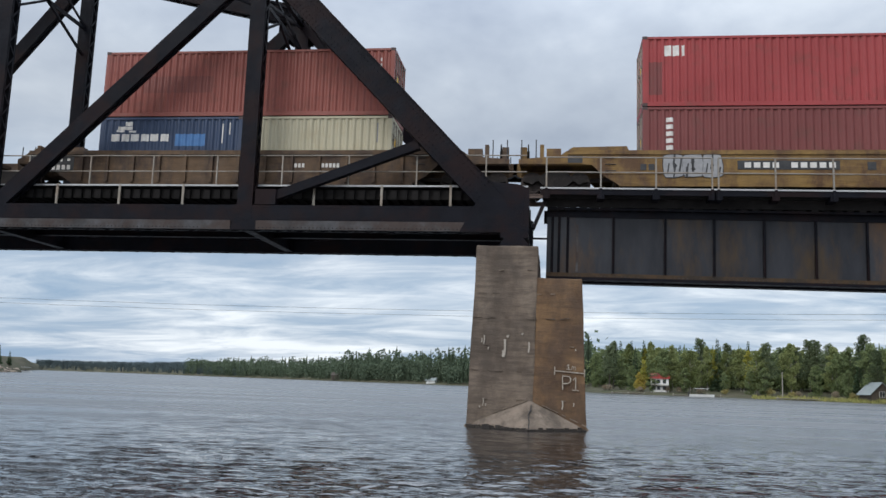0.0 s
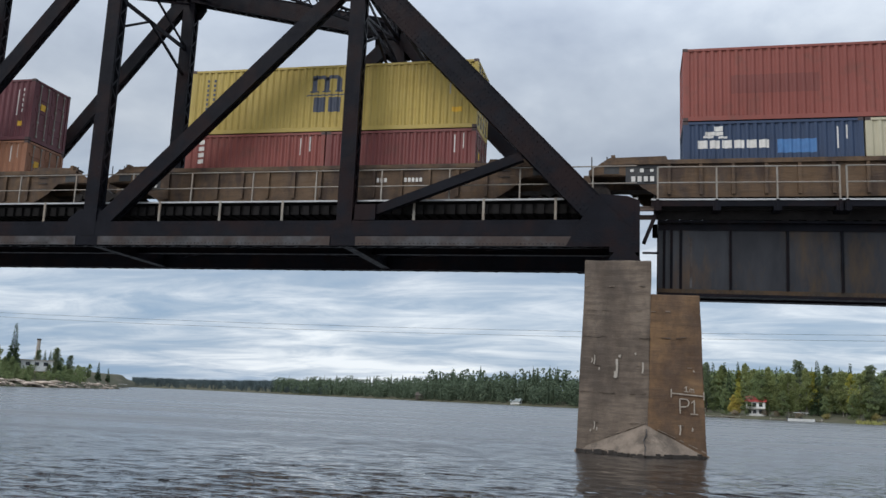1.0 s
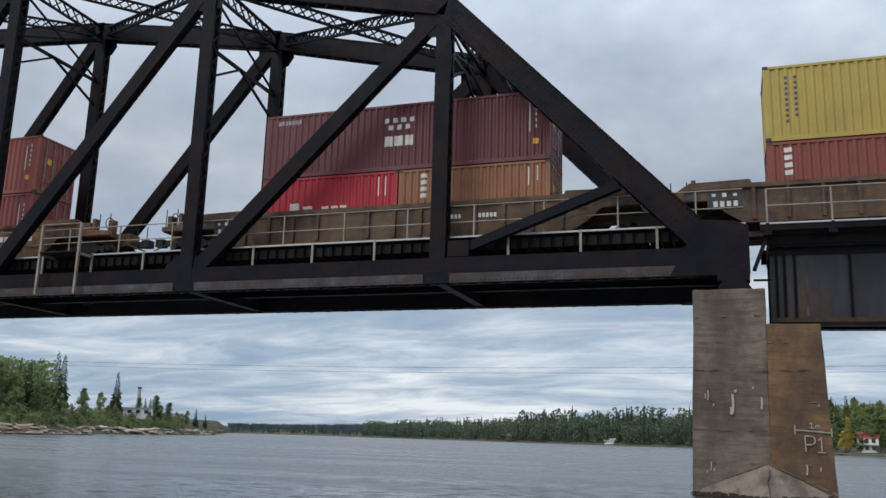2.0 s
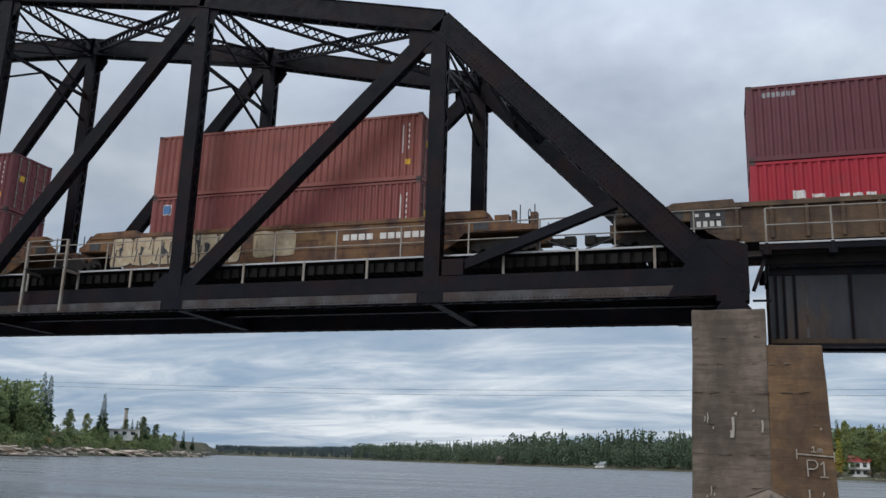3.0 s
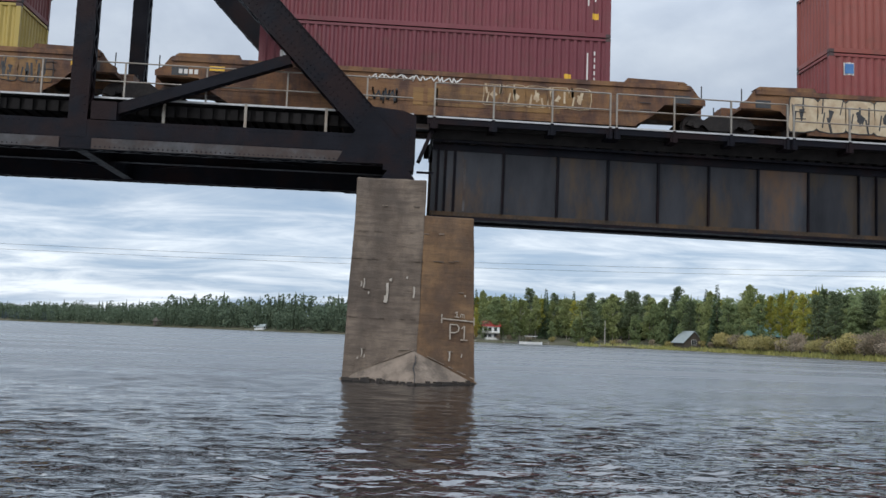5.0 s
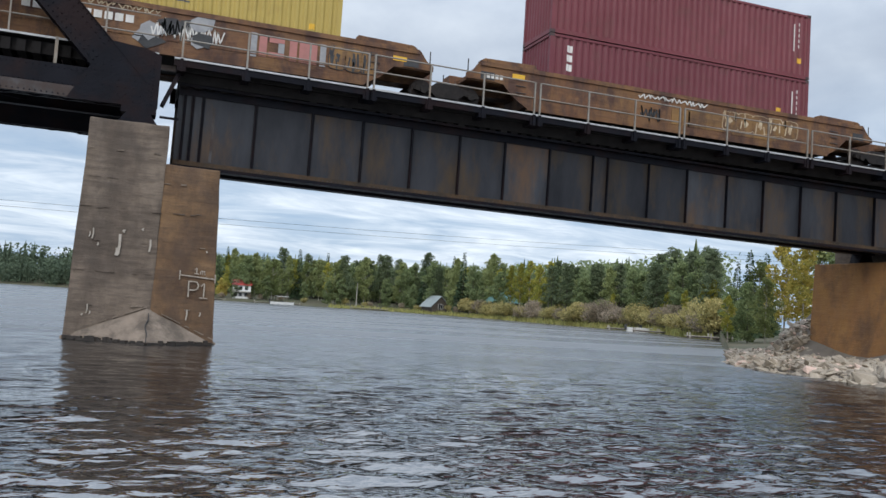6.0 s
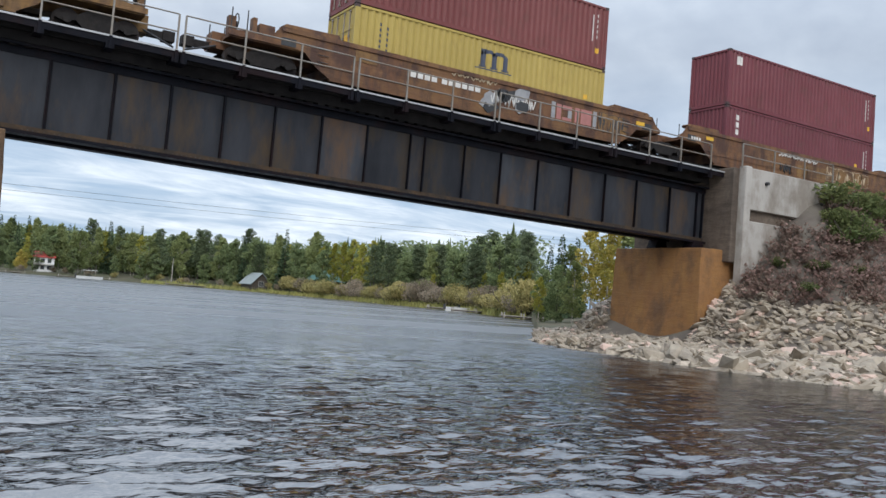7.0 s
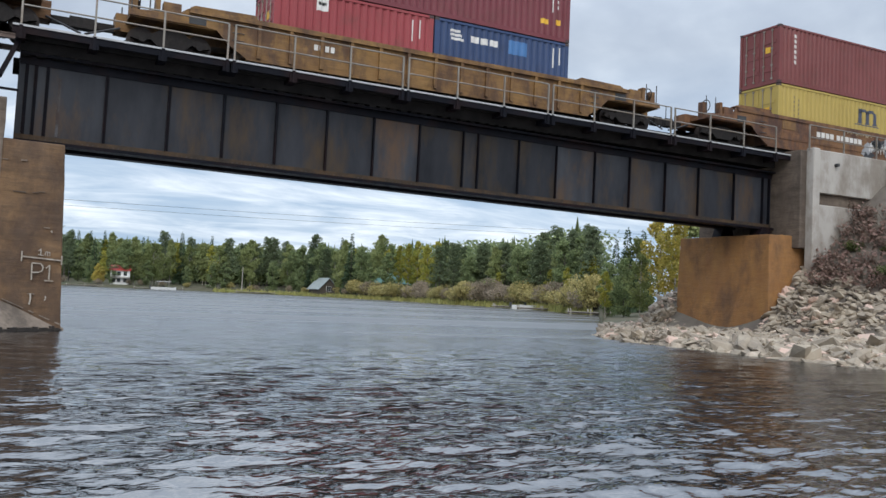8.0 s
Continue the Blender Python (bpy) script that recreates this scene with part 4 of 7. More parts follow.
# ---- track and walkway ----
def build_track():
    for y in (YC - 0.755, YC + 0.755):
        g = Geo()
        x0, x1 = NODES[-1], 320
        g.box(x0, x1, y - 0.075, y + 0.075, 8.58, 8.60)
        g.box(x0, x1, y - 0.01, y + 0.01, 8.60, 8.71)
        g.box(x0, x1, y - 0.037, y + 0.037, 8.71, RAIL)
        setting("rail", g, RAIL_STEEL, "brown steel running rail", "rail")

    walk_way = thing("walkway", "narrow steel walkway with two-bar galvanised handrail beside the track", "walkway", kind="structure")
    g = Geo()
    g.beam((-0.3, -1.03, 8.62), (31.3, -1.03, 8.42), 0.06, 0.055)
    part("edge_angle", g, GRATING, walk_way, "pale steel edge angle")
    g = Geo()
    g.beam((-0.3, -0.98, 8.49), (31.3, -0.98, 8.29), 0.08, 0.2)
    part("edge_channel", g, STEEL, walk_way)
    g = Geo()
    for k in range(4):
        g.beam((-0.3, -0.91 + 0.2 * k, 8.59), (31.3, -0.91 + 0.2 * k, 8.39), 0.15, 0.05)
    part("walkway_planks", g, TIMBER, walk_way)
    panel = 6.12

    def rails(x0, x1, yy, z0, zs, foot):
        """One length of handrail: two end posts, two between, two bars; it follows the fall of the span."""
        def fall(x):
            return -0.0064 * max(0.0, x) if foot else 0.0

        for x in (x0, x0 + (x1 - x0) / 3, x0 + 2 * (x1 - x0) / 3, x1):
            f = fall(x)
            part("rail_post", Geo().box(x - 0.028, x + 0.028, yy - 0.028, yy + 0.028, z0 + f, zs[0] + f), GALV, walk_way)
            if foot:
                gg = Geo().box(x - 0.13, x + 0.13, yy - 0.02, yy + 0.6, 8.24 + f, 8.52 + f)
                gg.box(x - 0.05, x + 0.05, yy - 0.06, yy - 0.02, 8.22 + f, 8.62 + f)
                part("post_bracket", gg, STEEL, walk_way)
        for z in zs:
            part("hand_bar", Geo().rod((x0, yy, z + fall(x0)), (x1, yy, z + fall(x1)), 0.026, 8), GALV, walk_way)

    x = -0.08
    while x < 30:
        rails(x, min(x + panel - 0.22, 31.2), -1.03, 8.3, (9.78, 9.22), True)
        x += panel
    rails(31.6, 38.4, -1.75, 8.62, (9.75, 9.2), False)
    # inside the truss: bars, with pale stub posts standing on the floor
    part("edge_angle", Geo().box(-44, -0.75, -0.86, -0.80, 8.68, 8.74), GRATING, walk_way)
    g = Geo()
    for k in range(3):
        g.box(-44, -0.75, -0.78 + 0.2 * k, -0.62 + 0.2 * k, 8.66, 8.72)
    part("walkway_planks", g, TIMBER, walk_way)
    k = 0
    while -3.63 - 2.62 * k > -44:
        xx = -3.63 - 2.62 * k
        part("stub_post", Geo().box(xx - 0.045, xx + 0.045, -0.87, -0.81, 7.7, 8.76), GALV, walk_way, "pale steel stub post")
        part("rail_post", Geo().box(xx + 1.28, xx + 1.33, -0.85, -0.80, 8.7, 9.9), GALV, walk_way)
        k += 1
    for z in (9.9, 9.27):
        part("hand_bar", Geo().rod((-44, -0.83, z), (-0.8, -0.83, z), 0.024, 8), GALV, walk_way)
    # a refuge platform out over the chord
    ref = thing("refuge_platform", "small railed refuge platform beside the track", "platform", kind="structure")
    for xx in (-29.2, -27.2):
        part("platform_post", Geo().box(xx - 0.05, xx + 0.05, -1.75, -1.65, 6.9, 9.9), GALV, ref)
        part("platform_arm", Geo().box(xx - 0.05, xx + 0.05, -1.7, -0.85, 8.55, 8.66), GALV, ref)
    part("platform_floor", Geo().box(-29.2, -27.2, -1.75, -0.87, 8.66, 8.72), TIMBER, ref)
    for z in (9.9, 9.3):
        part("platform_bar", Geo().rod((-29.2, -1.7, z), (-27.2, -1.7, z), 0.025), GALV, ref)


build_track()

# ---- freight train ----
SPEED = 19.28
MOVERS = []      # thing, x of its origin at the start, y, z
WHEELS = []


def corrugated(g, length, z0, z1, y_out, y_in, pitch=0.28):
    """A trapezoid-corrugated sheet along x between z0 and z1."""
    n = int(length / pitch)
    pitch = length / n
    xs = []
    for i in range(n):
        x = -length / 2 + i * pitch
        xs += [(x, y_out), (x + pitch * 0.26, y_out), (x + pitch * 0.5, y_in), (x + pitch * 0.76, y_in)]
    xs.append((length / 2, y_out))
    vs = [(x, y, z) for z in (z0, z1) for x, y in xs]
    k = len(xs)
    g.add(vs, [(i, i + 1, k + i + 1, k + i) for i in range(k - 1)])


def container(x, z, length, height, paint_mat, label, doors=1, patch=None):
    """A shipping container with its floor centre at x, z. Returns the thing; marks are added to it."""
    top = thing("shipping_container", label, "container", "containers on the train")
    MOVERS.append((top, x, YC, z))
    LENGTHS[top] = length
    L, H, W = length, height, 2.44
    for s in (-1, 1):
        g = Geo()
        corrugated(g, L - 0.3, 0.16, H - 0.11, s * (W / 2 - 0.012), s * (W / 2 - 0.062))
        part("side_wall", g, paint_mat, top)
        g = Geo().box(-L / 2 + 0.16, L / 2 - 0.16, *sorted((s * W / 2, s * (W / 2 - 0.06))), 0.0, 0.16)
        part("bottom_rail", g, paint_mat, top)
        g = Geo().box(-L / 2 + 0.16, L / 2 - 0.16, *sorted((s * W / 2, s * (W / 2 - 0.06))), H - 0.11, H - 0.02)
        part("top_rail", g, paint_mat, top)
        for e in (-1, 1):
            g = Geo().box(*sorted((e * L / 2, e * (L / 2 - 0.16))), *sorted((s * W / 2, s * (W / 2 - 0.14))), 0.118, H - 0.118)
            part("corner_post", g, paint_mat, top)
            for zz in (0.0, H - 0.118):
                g = Geo().box(*sorted((e * (L / 2 + 0.004), e * (L / 2 - 0.178))), *sorted((s * (W / 2 + 0.004), s * (W / 2 - 0.162))), zz, zz + 0.118)
                part("corner_casting", g, CASTING, top)
    part("roof", Geo().box(-L / 2 + 0.1, L / 2 - 0.1, -W / 2 + 0.05, W / 2 - 0.05, H - 0.06, H - 0.03), paint_mat, top)
    part("floor", Geo().box(-L / 2 + 0.1, L / 2 - 0.1, -W / 2 + 0.05, W / 2 - 0.05, 0.08, 0.15), TRUCK_IRON, top)
    # plain corrugated end
    g = Geo()
    corrugated(g, W - 0.28, 0.16, H - 0.1, 0, 0.04, 0.24)
    e = -doors
    g.v = [(e * (L / 2 - 0.03 - y), x, z_) for x, y, z_ in g.v]
    part("end_wall", g, paint_mat, top)
    for zz in ((0, 0.16), (H - 0.11, H - 0.02)):
        for e2 in (-1, 1):
            part("end_rail", Geo().box(*sorted((e2 * L / 2, e2 * (L / 2 - 0.08))), -W / 2 + 0.14, W / 2 - 0.14, *zz), paint_mat, top)
    # door leaves with lock rods
    e = doors
    for s in (-1, 1):
        y0, y1 = sorted((s * 0.015, s * (W / 2 - 0.15)))
        door = part("door", Geo().box(*sorted((e * (L / 2 - 0.09), e * (L / 2 - 0.03))), y0, y1, 0.17, H - 0.12), paint_mat, top)
        for f in (0.28, 0.75):
            yy = y0 + (y1 - y0) * f
            g = Geo().rod((e * (L / 2 + 0.0), yy, 0.2), (e * (L / 2 + 0.0), yy, H - 0.15), 0.022, 6)
            for zz in (0.25, 0.9, 1.7, H - 0.2):
                g.box(*sorted((e * (L / 2 - 0.03), e * (L / 2 + 0.03))), yy - 0.05, yy + 0.05, zz - 0.04, zz + 0.04)
            part("lock_rod", g, GALV, door, "bare steel lock rod")
        for zz in (0.6, 1.35, 1.95):
            part("door_rib", Geo().box(*sorted((e * (L / 2 - 0.03), e * (L / 2 - 0.005))), y0 + 0.08, y1 - 0.08, zz, zz + 0.16), paint_mat, door)
        if s == -1:
            part("notice_plate", Geo().box(*sorted((e * (L / 2 - 0.03), e * (L / 2 + 0.012))), y0 + 0.4, y0 + 0.68, 1.5, 1.78), YELLOW_MARK, door)
    return top


LENGTHS = {}


def near_profile(length):
    """The points (x, y) of the near corrugated side of a container."""
    n = int((length - 0.3) / 0.28)
    pitch = (length - 0.3) / n
    pts = []
    for i in range(n):
        x = -(length - 0.3) / 2 + i * pitch
        pts += [(x, -1.208), (x + pitch * 0.26, -1.208), (x + pitch * 0.5, -1.158), (x + pitch * 0.76, -1.158)]
    return pts + [((length - 0.3) / 2, -1.208)]


def paint_strip(g, pts, x0, x1, z0, z1):
    """A coat of paint from x0 to x1 over the folds of the sheet."""
    px, py = [p[0] for p in pts], [p[1] for p in pts]
    xs = sorted({x0, x1} | {x for x in px if x0 < x < x1})
    ys = np.interp(xs, px, py) - 0.005
    vs = [(x, y, z) for z in (z0, z1) for x, y in zip(xs, ys)]
    k = len(xs)
    g.add(vs, [(i, i + 1, k + i + 1, k + i) for i in range(k - 1)])


def marks(top, name, rects, mat, label=""):
    """Painted shapes on the near side: (x, z, width, height) of each, from its middle."""
    pts = near_profile(LENGTHS[top])
    for k, (x, z, w, h) in enumerate(rects):
        g = Geo()
        paint_strip(g, pts, x - w / 2, x + w / 2, z - h / 2, z + h / 2)
        part(name, g, mat, top, label if k == 0 else "")


def column(x, z_top, n, w, h, step):
    return [(x, z_top - step * k, w, h) for k in range(n)]


def row(x, z, n, w, h, step):
    return [(x + step * k, z, w, h) for k in range(n)]


def safety_marks(top, L, H, side=1):
    """Upright code strokes and small plates near an end."""
    x = side * (L / 2 - 0.55)
    marks(top, "code_strip", [(x - 0.25, H * 0.62, 0.05, H * 0.42)] + column(x, H * 0.83, 5, 0.05, H * 0.05, H * 0.085), WHITE_PAINT)
    marks(top, "warning_plate", [(x, H * 0.27, 0.22, 0.22)], YELLOW_MARK, "small yellow warning plate")


def arches(top, x, z, w, h, mat):
    """A stout emblem: three uprights joined by two round arches, with small feet."""
    pts = near_profile(LENGTHS[top])
    t = w * 0.17
    g = Geo()
    for k in (-1, 0, 1):
        cx = x + k * w * 0.42
        paint_strip(g, pts, cx - t / 2, cx + t / 2, z - h * 0.42, z + h * (0.5 if k < 0 else 0.2))
        paint_strip(g, pts, cx - t * 0.85, cx + t * 0.85, z - h / 2, z - h * 0.42)
    for k in (-1, 1):
        cx, ro = x + k * w * 0.21, w * 0.21 + t / 2
        sq = h * 0.30 / ro
        n = 18
        for i in range(n):
            u = ro * (2 * (i + 0.5) / n - 1)
            hi = math.sqrt(ro * ro - u * u)
            lo = math.sqrt(max(0.0, (ro - t) ** 2 - u * u))
            paint_strip(g, pts, cx + u - ro / n, cx + u + ro / n, z + h * 0.2 + lo * sq * 0.8, z + h * 0.2 + hi * sq)
    part("emblem", g, mat, top, "dark slate emblem of three uprights under two arches")


Z1 = RAIL + 0.45        # floor of the lower container
L40, L20, HI, STD = 12.19, 6.06, 2.78, 2.59
UA, UB, UC, UD, UE, UF, UG, UH = 9.5, -12.35, -32.2, -52.0, -76.25, -96.4, -116.55, -140.7


def build_containers():
    z2 = Z1 + 2.86 + 0.03
    z2b = Z1 + STD + 0.03
    # bright red over dull red
    c = container(UA, z2, L40, HI, RED_BRIGHT, "bright red corrugated shipping container, upper of a stack", -1)
    marks(c, "letter_block", [(-5.15, 2.2, 0.26, 0.42), (-4.85, 2.2, 0.24, 0.42), (-4.58, 2.2, 0.1, 0.42)], WHITE_PAINT, "white emblem blocks")
    marks(c, "scuffed_panel", [(-5.62, 1.1, 0.5, 1.3)], RED_DULL)
    c = container(UA, Z1, L40, 2.86, RED_DULL, "dull red corrugated shipping container in a well car", -1)
    marks(c, "letter_block", column(-5.1, 2.35, 5, 0.26, 0.17, 0.27), WHITE_PAINT)
    # brick red over navy and cream
    c = container(UB, z2b, L40, HI, RED_BRICK, "faded brick-red container with a darker repainted patch, upper", 1)
    marks(c, "repainted_patch", [(-2.9, 1.35, 3.0, 0.7)], paint("repaint_brown_red", (0.225, 0.062, 0.048)))
    safety_marks(c, L40, HI)
    c = container(UB - 3.06, Z1, L20, STD, NAVY, "short navy blue container in a well car", 1)
    marks(c, "emblem", [(-1.95, 2.12, 0.62, 0.14), (-1.8, 2.3, 0.3, 0.18), (-2.15, 2.0, 0.35, 0.08), (-1.65, 1.98, 0.3, 0.08)], WHITE_PAINT, "white winged emblem")
    marks(c, "letter_block", row(-2.35, 1.72, 6, 0.34, 0.3, 0.42), WHITE_PAINT, "white lettering bars")
    marks(c, "repainted_patch", [(0.85, 1.62, 1.3, 0.5)], PALE_BLUE_MARK)
    marks(c, "code_strip", [(2.2, 1.9, 0.05, 0.8), (2.5, 2.1, 0.05, 0.5)], WHITE_PAINT)
    c = container(UB + 3.06, Z1, L20, STD, CREAM, "short cream corrugated container in a well car", 1)
    marks(c, "code_strip", [(2.45, 1.9, 0.05, 0.8)], GREY_MARK)
    # yellow over two reds
    c = container(UC, z2b, L40, HI, YELLOW, "mustard yellow corrugated container, upper of a stack", 1)
    arches(c, -0.1, 2.0, 1.25, 0.72, DARK_BLUE_MARK)
    marks(c, "emblem", [(-0.1, 1.52, 1.75, 0.05), (-0.4, 1.12, 0.5, 0.62), (0.25, 1.12, 0.5, 0.62)], DARK_BLUE_MARK, "dark slate emblem blocks")
    marks(c, "letter_block", column(-5.35, 2.3, 9, 0.1, 0.11, 0.2) + column(-5.05, 2.3, 8, 0.1, 0.11, 0.2), DARK_BLUE_MARK)
    marks(c, "warning_plate", [(5.3, 0.75, 0.4, 0.2), (5.3, 1.7, 0.2, 0.2)], YELLOW_MARK)
    marks(c, "code_strip", [(5.0, 1.9, 0.04, 1.0), (5.55, 1.9, 0.04, 0.9)], GREY_MARK)
    c = container(UC - 3.06, Z1, L20, STD, paint("weathered_red", (0.25, 0.06, 0.045)), "short weathered red container in a well car", 1)
    marks(c, "letter_block", column(-2.35, 2.28, 4, 0.26, 0.17, 0.27), WHITE_PAINT)
    marks(c, "code_strip", [(2.0, 2.0, 0.05, 0.7), (2.4, 2.1, 0.05, 0.6)], WHITE_PAINT)
    c = container(UC + 3.06, Z1, L20, STD, RED_DULL, "short dull red container in a well car", 1)
    marks(c, "letter_block", column(-2.15, 2.2, 3, 0.24, 0.2, 0.29), WHITE_PAINT)
    marks(c, "code_strip", [(2.2, 2.0, 0.05, 0.7), (2.55, 2.1, 0.05, 0.6)], WHITE_PAINT)
    # maroon over crimson and orange brown
    c = container(UD, z2b, L40, HI, MAROON, "deep maroon corrugated container, upper of a stack", 1)
    marks(c, "letter_block", row(-0.5, 1.22, 3, 0.36, 0.42, 0.44), WHITE_PAINT, "white emblem blocks")
    marks(c, "star_mark", row(-0.6, 2.1, 4, 0.2, 0.2, 0.36) + row(-0.42, 1.8, 3, 0.2, 0.2, 0.36), WHITE_PAINT, "white star marks")
    marks(c, "letter_block", row(-5.5, 2.42, 7, 0.12, 0.18, 0.16), GREY_MARK)
    safety_marks(c, L40, HI)
    c = container(UD - 3.06, Z1, L20, STD, CRIMSON, "short crimson red container in a well car", 1)
    marks(c, "letter_block", [(-1.5, 1.35, 0.4, 0.28), (-0.9, 1.28, 0.4, 0.12), (-0.1, 1.25, 0.3, 0.1), (0.3, 1.25, 0.3, 0.1), (0.7, 1.25, 0.3, 0.1)], WHITE_PAINT)
    marks(c, "code_strip", [(2.2, 2.0, 0.05, 0.8), (2.5, 2.0, 0.05, 0.8)], WHITE_PAINT)
    c = container(UD + 3.06, Z1, L20, STD, BROWN_ORANGE, "short brown-orange container in a well car", 1)
    marks(c, "letter_block", column(-2.0, 2.3, 4, 0.26, 0.17, 0.27), WHITE_PAINT)
    marks(c, "code_strip", [(2.2, 2.0, 0.05, 0.7), (2.55, 2.1, 0.05, 0.6)], WHITE_PAINT)
    # red over red
    c = container(UE, z2, L40, HI, RED_BRICK, "brick-red corrugated container, upper of a stack", 1)
    safety_marks(c, L40, HI)
    c = container(UE, Z1, L40, 2.86, paint("flat_red_paint", (0.245, 0.055, 0.048)), "brick-red container with small blue badge, in a well car", 1)
    marks(c, "badge_border", [(-5.35, 2.3, 0.4, 0.46)], WHITE_PAINT)
    c2 = Geo().box(-5.51, -5.19, -1.22, -1.2, 2.12, 2.48)
    part("badge", c2, PALE_BLUE_MARK, c, "small blue badge")
    safety_marks(c, L40, HI)
    c = container(UF, z2, L40, HI, MAROON_RED, "wine-red corrugated container, upper of a stack", 1)
    marks(c, "badge_border", [(-5.3, 2.3, 0.36, 0.42)], WHITE_PAINT)
    safety_marks(c, L40, HI)
    c = container(UF, Z1, L40, 2.86, paint("purple_red_paint", (0.165, 0.032, 0.042)), "wine-red container with upright white lettering, in a well car", 1)
    marks(c, "letter_block", column(-5.25, 2.35, 3, 0.24, 0.26, 0.36), WHITE_PAINT)
    marks(c, "warning_plate", [(4.6, 0.95, 0.4, 0.25), (4.6, 1.35, 0.25, 0.3)], YELLOW_MARK)
    safety_marks(c, L40, HI)
    c = container(UG, z2, L40, HI, RED_DULL, "dull red container with doors facing back, upper", -1)
    marks(c, "letter_block", column(-5.0, 2.35, 6, 0.2, 0.16, 0.25), WHITE_PAINT)
    safety_marks(c, L40, HI)
    c = container(UG, Z1, L40, 2.86, YELLOW, "mustard yellow container with dark emblem, in a well car", -1)
    arches(c, 0.2, 2.05, 1.3, 0.75, DARK_BLUE_MARK)
    marks(c, "emblem", [(0.2, 1.62, 1.8, 0.05)], DARK_BLUE_MARK)
    marks(c, "letter_block", column(-5.0, 2.3, 5, 0.1, 0.12, 0.21) + column(-4.7, 2.2, 5, 0.1, 0.12, 0.21), DARK_BLUE_MARK)
    marks(c, "warning_plate", [(5.1, 1.5, 0.2, 0.2)], YELLOW_MARK)
    c = container(UH, z2b, L40, HI, MAROON_RED, "wine-red corrugated container above two short ones", 1)
    marks(c, "letter_block", [(4.9, 0.7, 0.35, 0.2)], YELLOW_MARK)
    safety_marks(c, L40, HI)
    c = container(UH - 3.06, Z1, L20, STD, paint("salmon_red_paint", (0.34, 0.055, 0.06)), "short salmon-red container in a well car", -1)
    marks(c, "badge_border", [(-1.3, 2.2, 0.42, 0.5)], WHITE_PAINT)
    marks(c, "badge", [(-1.3, 2.2, 0.3, 0.12)], BLACK_MARK)
    marks(c, "code_strip", [(2.2, 1.9, 0.05, 0.8), (2.5, 2.0, 0.05, 0.7)], WHITE_PAINT)
    c = container(UH + 3.06, Z1, L20, STD, paint("steel_navy_paint", (0.035, 0.065, 0.155), (0.03, 0.03, 0.04), 0.3), "short navy container with a flag emblem, in a well car", 1)
    marks(c, "emblem", [(-2.15, 2.2, 0.42, 0.1), (-2.1, 2.05, 0.5, 0.1), (-2.05, 1.9, 0.55, 0.1)], WHITE_PAINT)
    marks(c, "letter_block", row(-1.3, 2.0, 3, 0.34, 0.24, 0.42), WHITE_PAINT)
    marks(c, "repainted_patch", [(0.65, 2.0, 0.85, 0.55)], PALE_BLUE_MARK)
    marks(c, "code_strip", [(2.3, 1.9, 0.05, 0.8), (2.6, 2.0, 0.05, 0.7)], WHITE_PAINT)


build_containers()


def bogie(car, x):
    """A two-axle truck under a car."""
    tr = part("truck", None, None, car, data=TRUCK_MESH, at=pose(x, 0, 0))
    for dx in (-0.9, 0.9):
        WHEELS.append(part("wheelset", None, None, tr, data=WHEEL_MESH, at=pose(dx, 0, 0.42)))


def truck_mesh():
    g = Geo()
    for s in (-1, 1):
        y = s * 0.98
        g.prism([(-1.25, 0.42), (-1.15, 0.58), (-0.6, 0.62), (-0.35, 0.80), (0.35, 0.80), (0.6, 0.62), (1.15, 0.58), (1.25, 0.42), (0.95, 0.34), (0.65, 0.44), (0.42, 0.24), (-0.42, 0.24), (-0.65, 0.44), (-0.95, 0.34)], y - 0.09, y + 0.09)
        for k in (-0.18, 0, 0.18):
            g.rod((k, y, 0.3), (k, y, 0.66), 0.07, 8)
        for dx in (-0.9, 0.9):
            g.rod((dx, y + s * 0.02, 0.42), (dx, y + s * 0.16, 0.42), 0.13, 10)
    g.box(-0.28, 0.28, -1.0, 1.0, 0.45, 0.82)
    return g.mesh("truck", TRUCK_IRON)


def wheel_mesh():
    g = Geo()
    for s in (-1, 1):
        g.rod((0, s * 0.68, 0), (0, s * 0.82, 0), 0.42, 20)
        g.rod((0, s * 0.655, 0), (0, s * 0.685, 0), 0.445, 20)
        for k in range(5):
            a = 2 * math.pi * k / 5
            g.rod((0.26 * math.cos(a), s * 0.82, 0.26 * math.sin(a)), (0.26 * math.cos(a), s * 0.835, 0.26 * math.sin(a)), 0.055, 8)
    g.rod((0, -0.95, 0), (0, 0.95, 0), 0.08, 10)
    return g.mesh("wheelset", WHEEL_STEEL)


TRUCK_MESH, WHEEL_MESH = truck_mesh(), wheel_mesh()


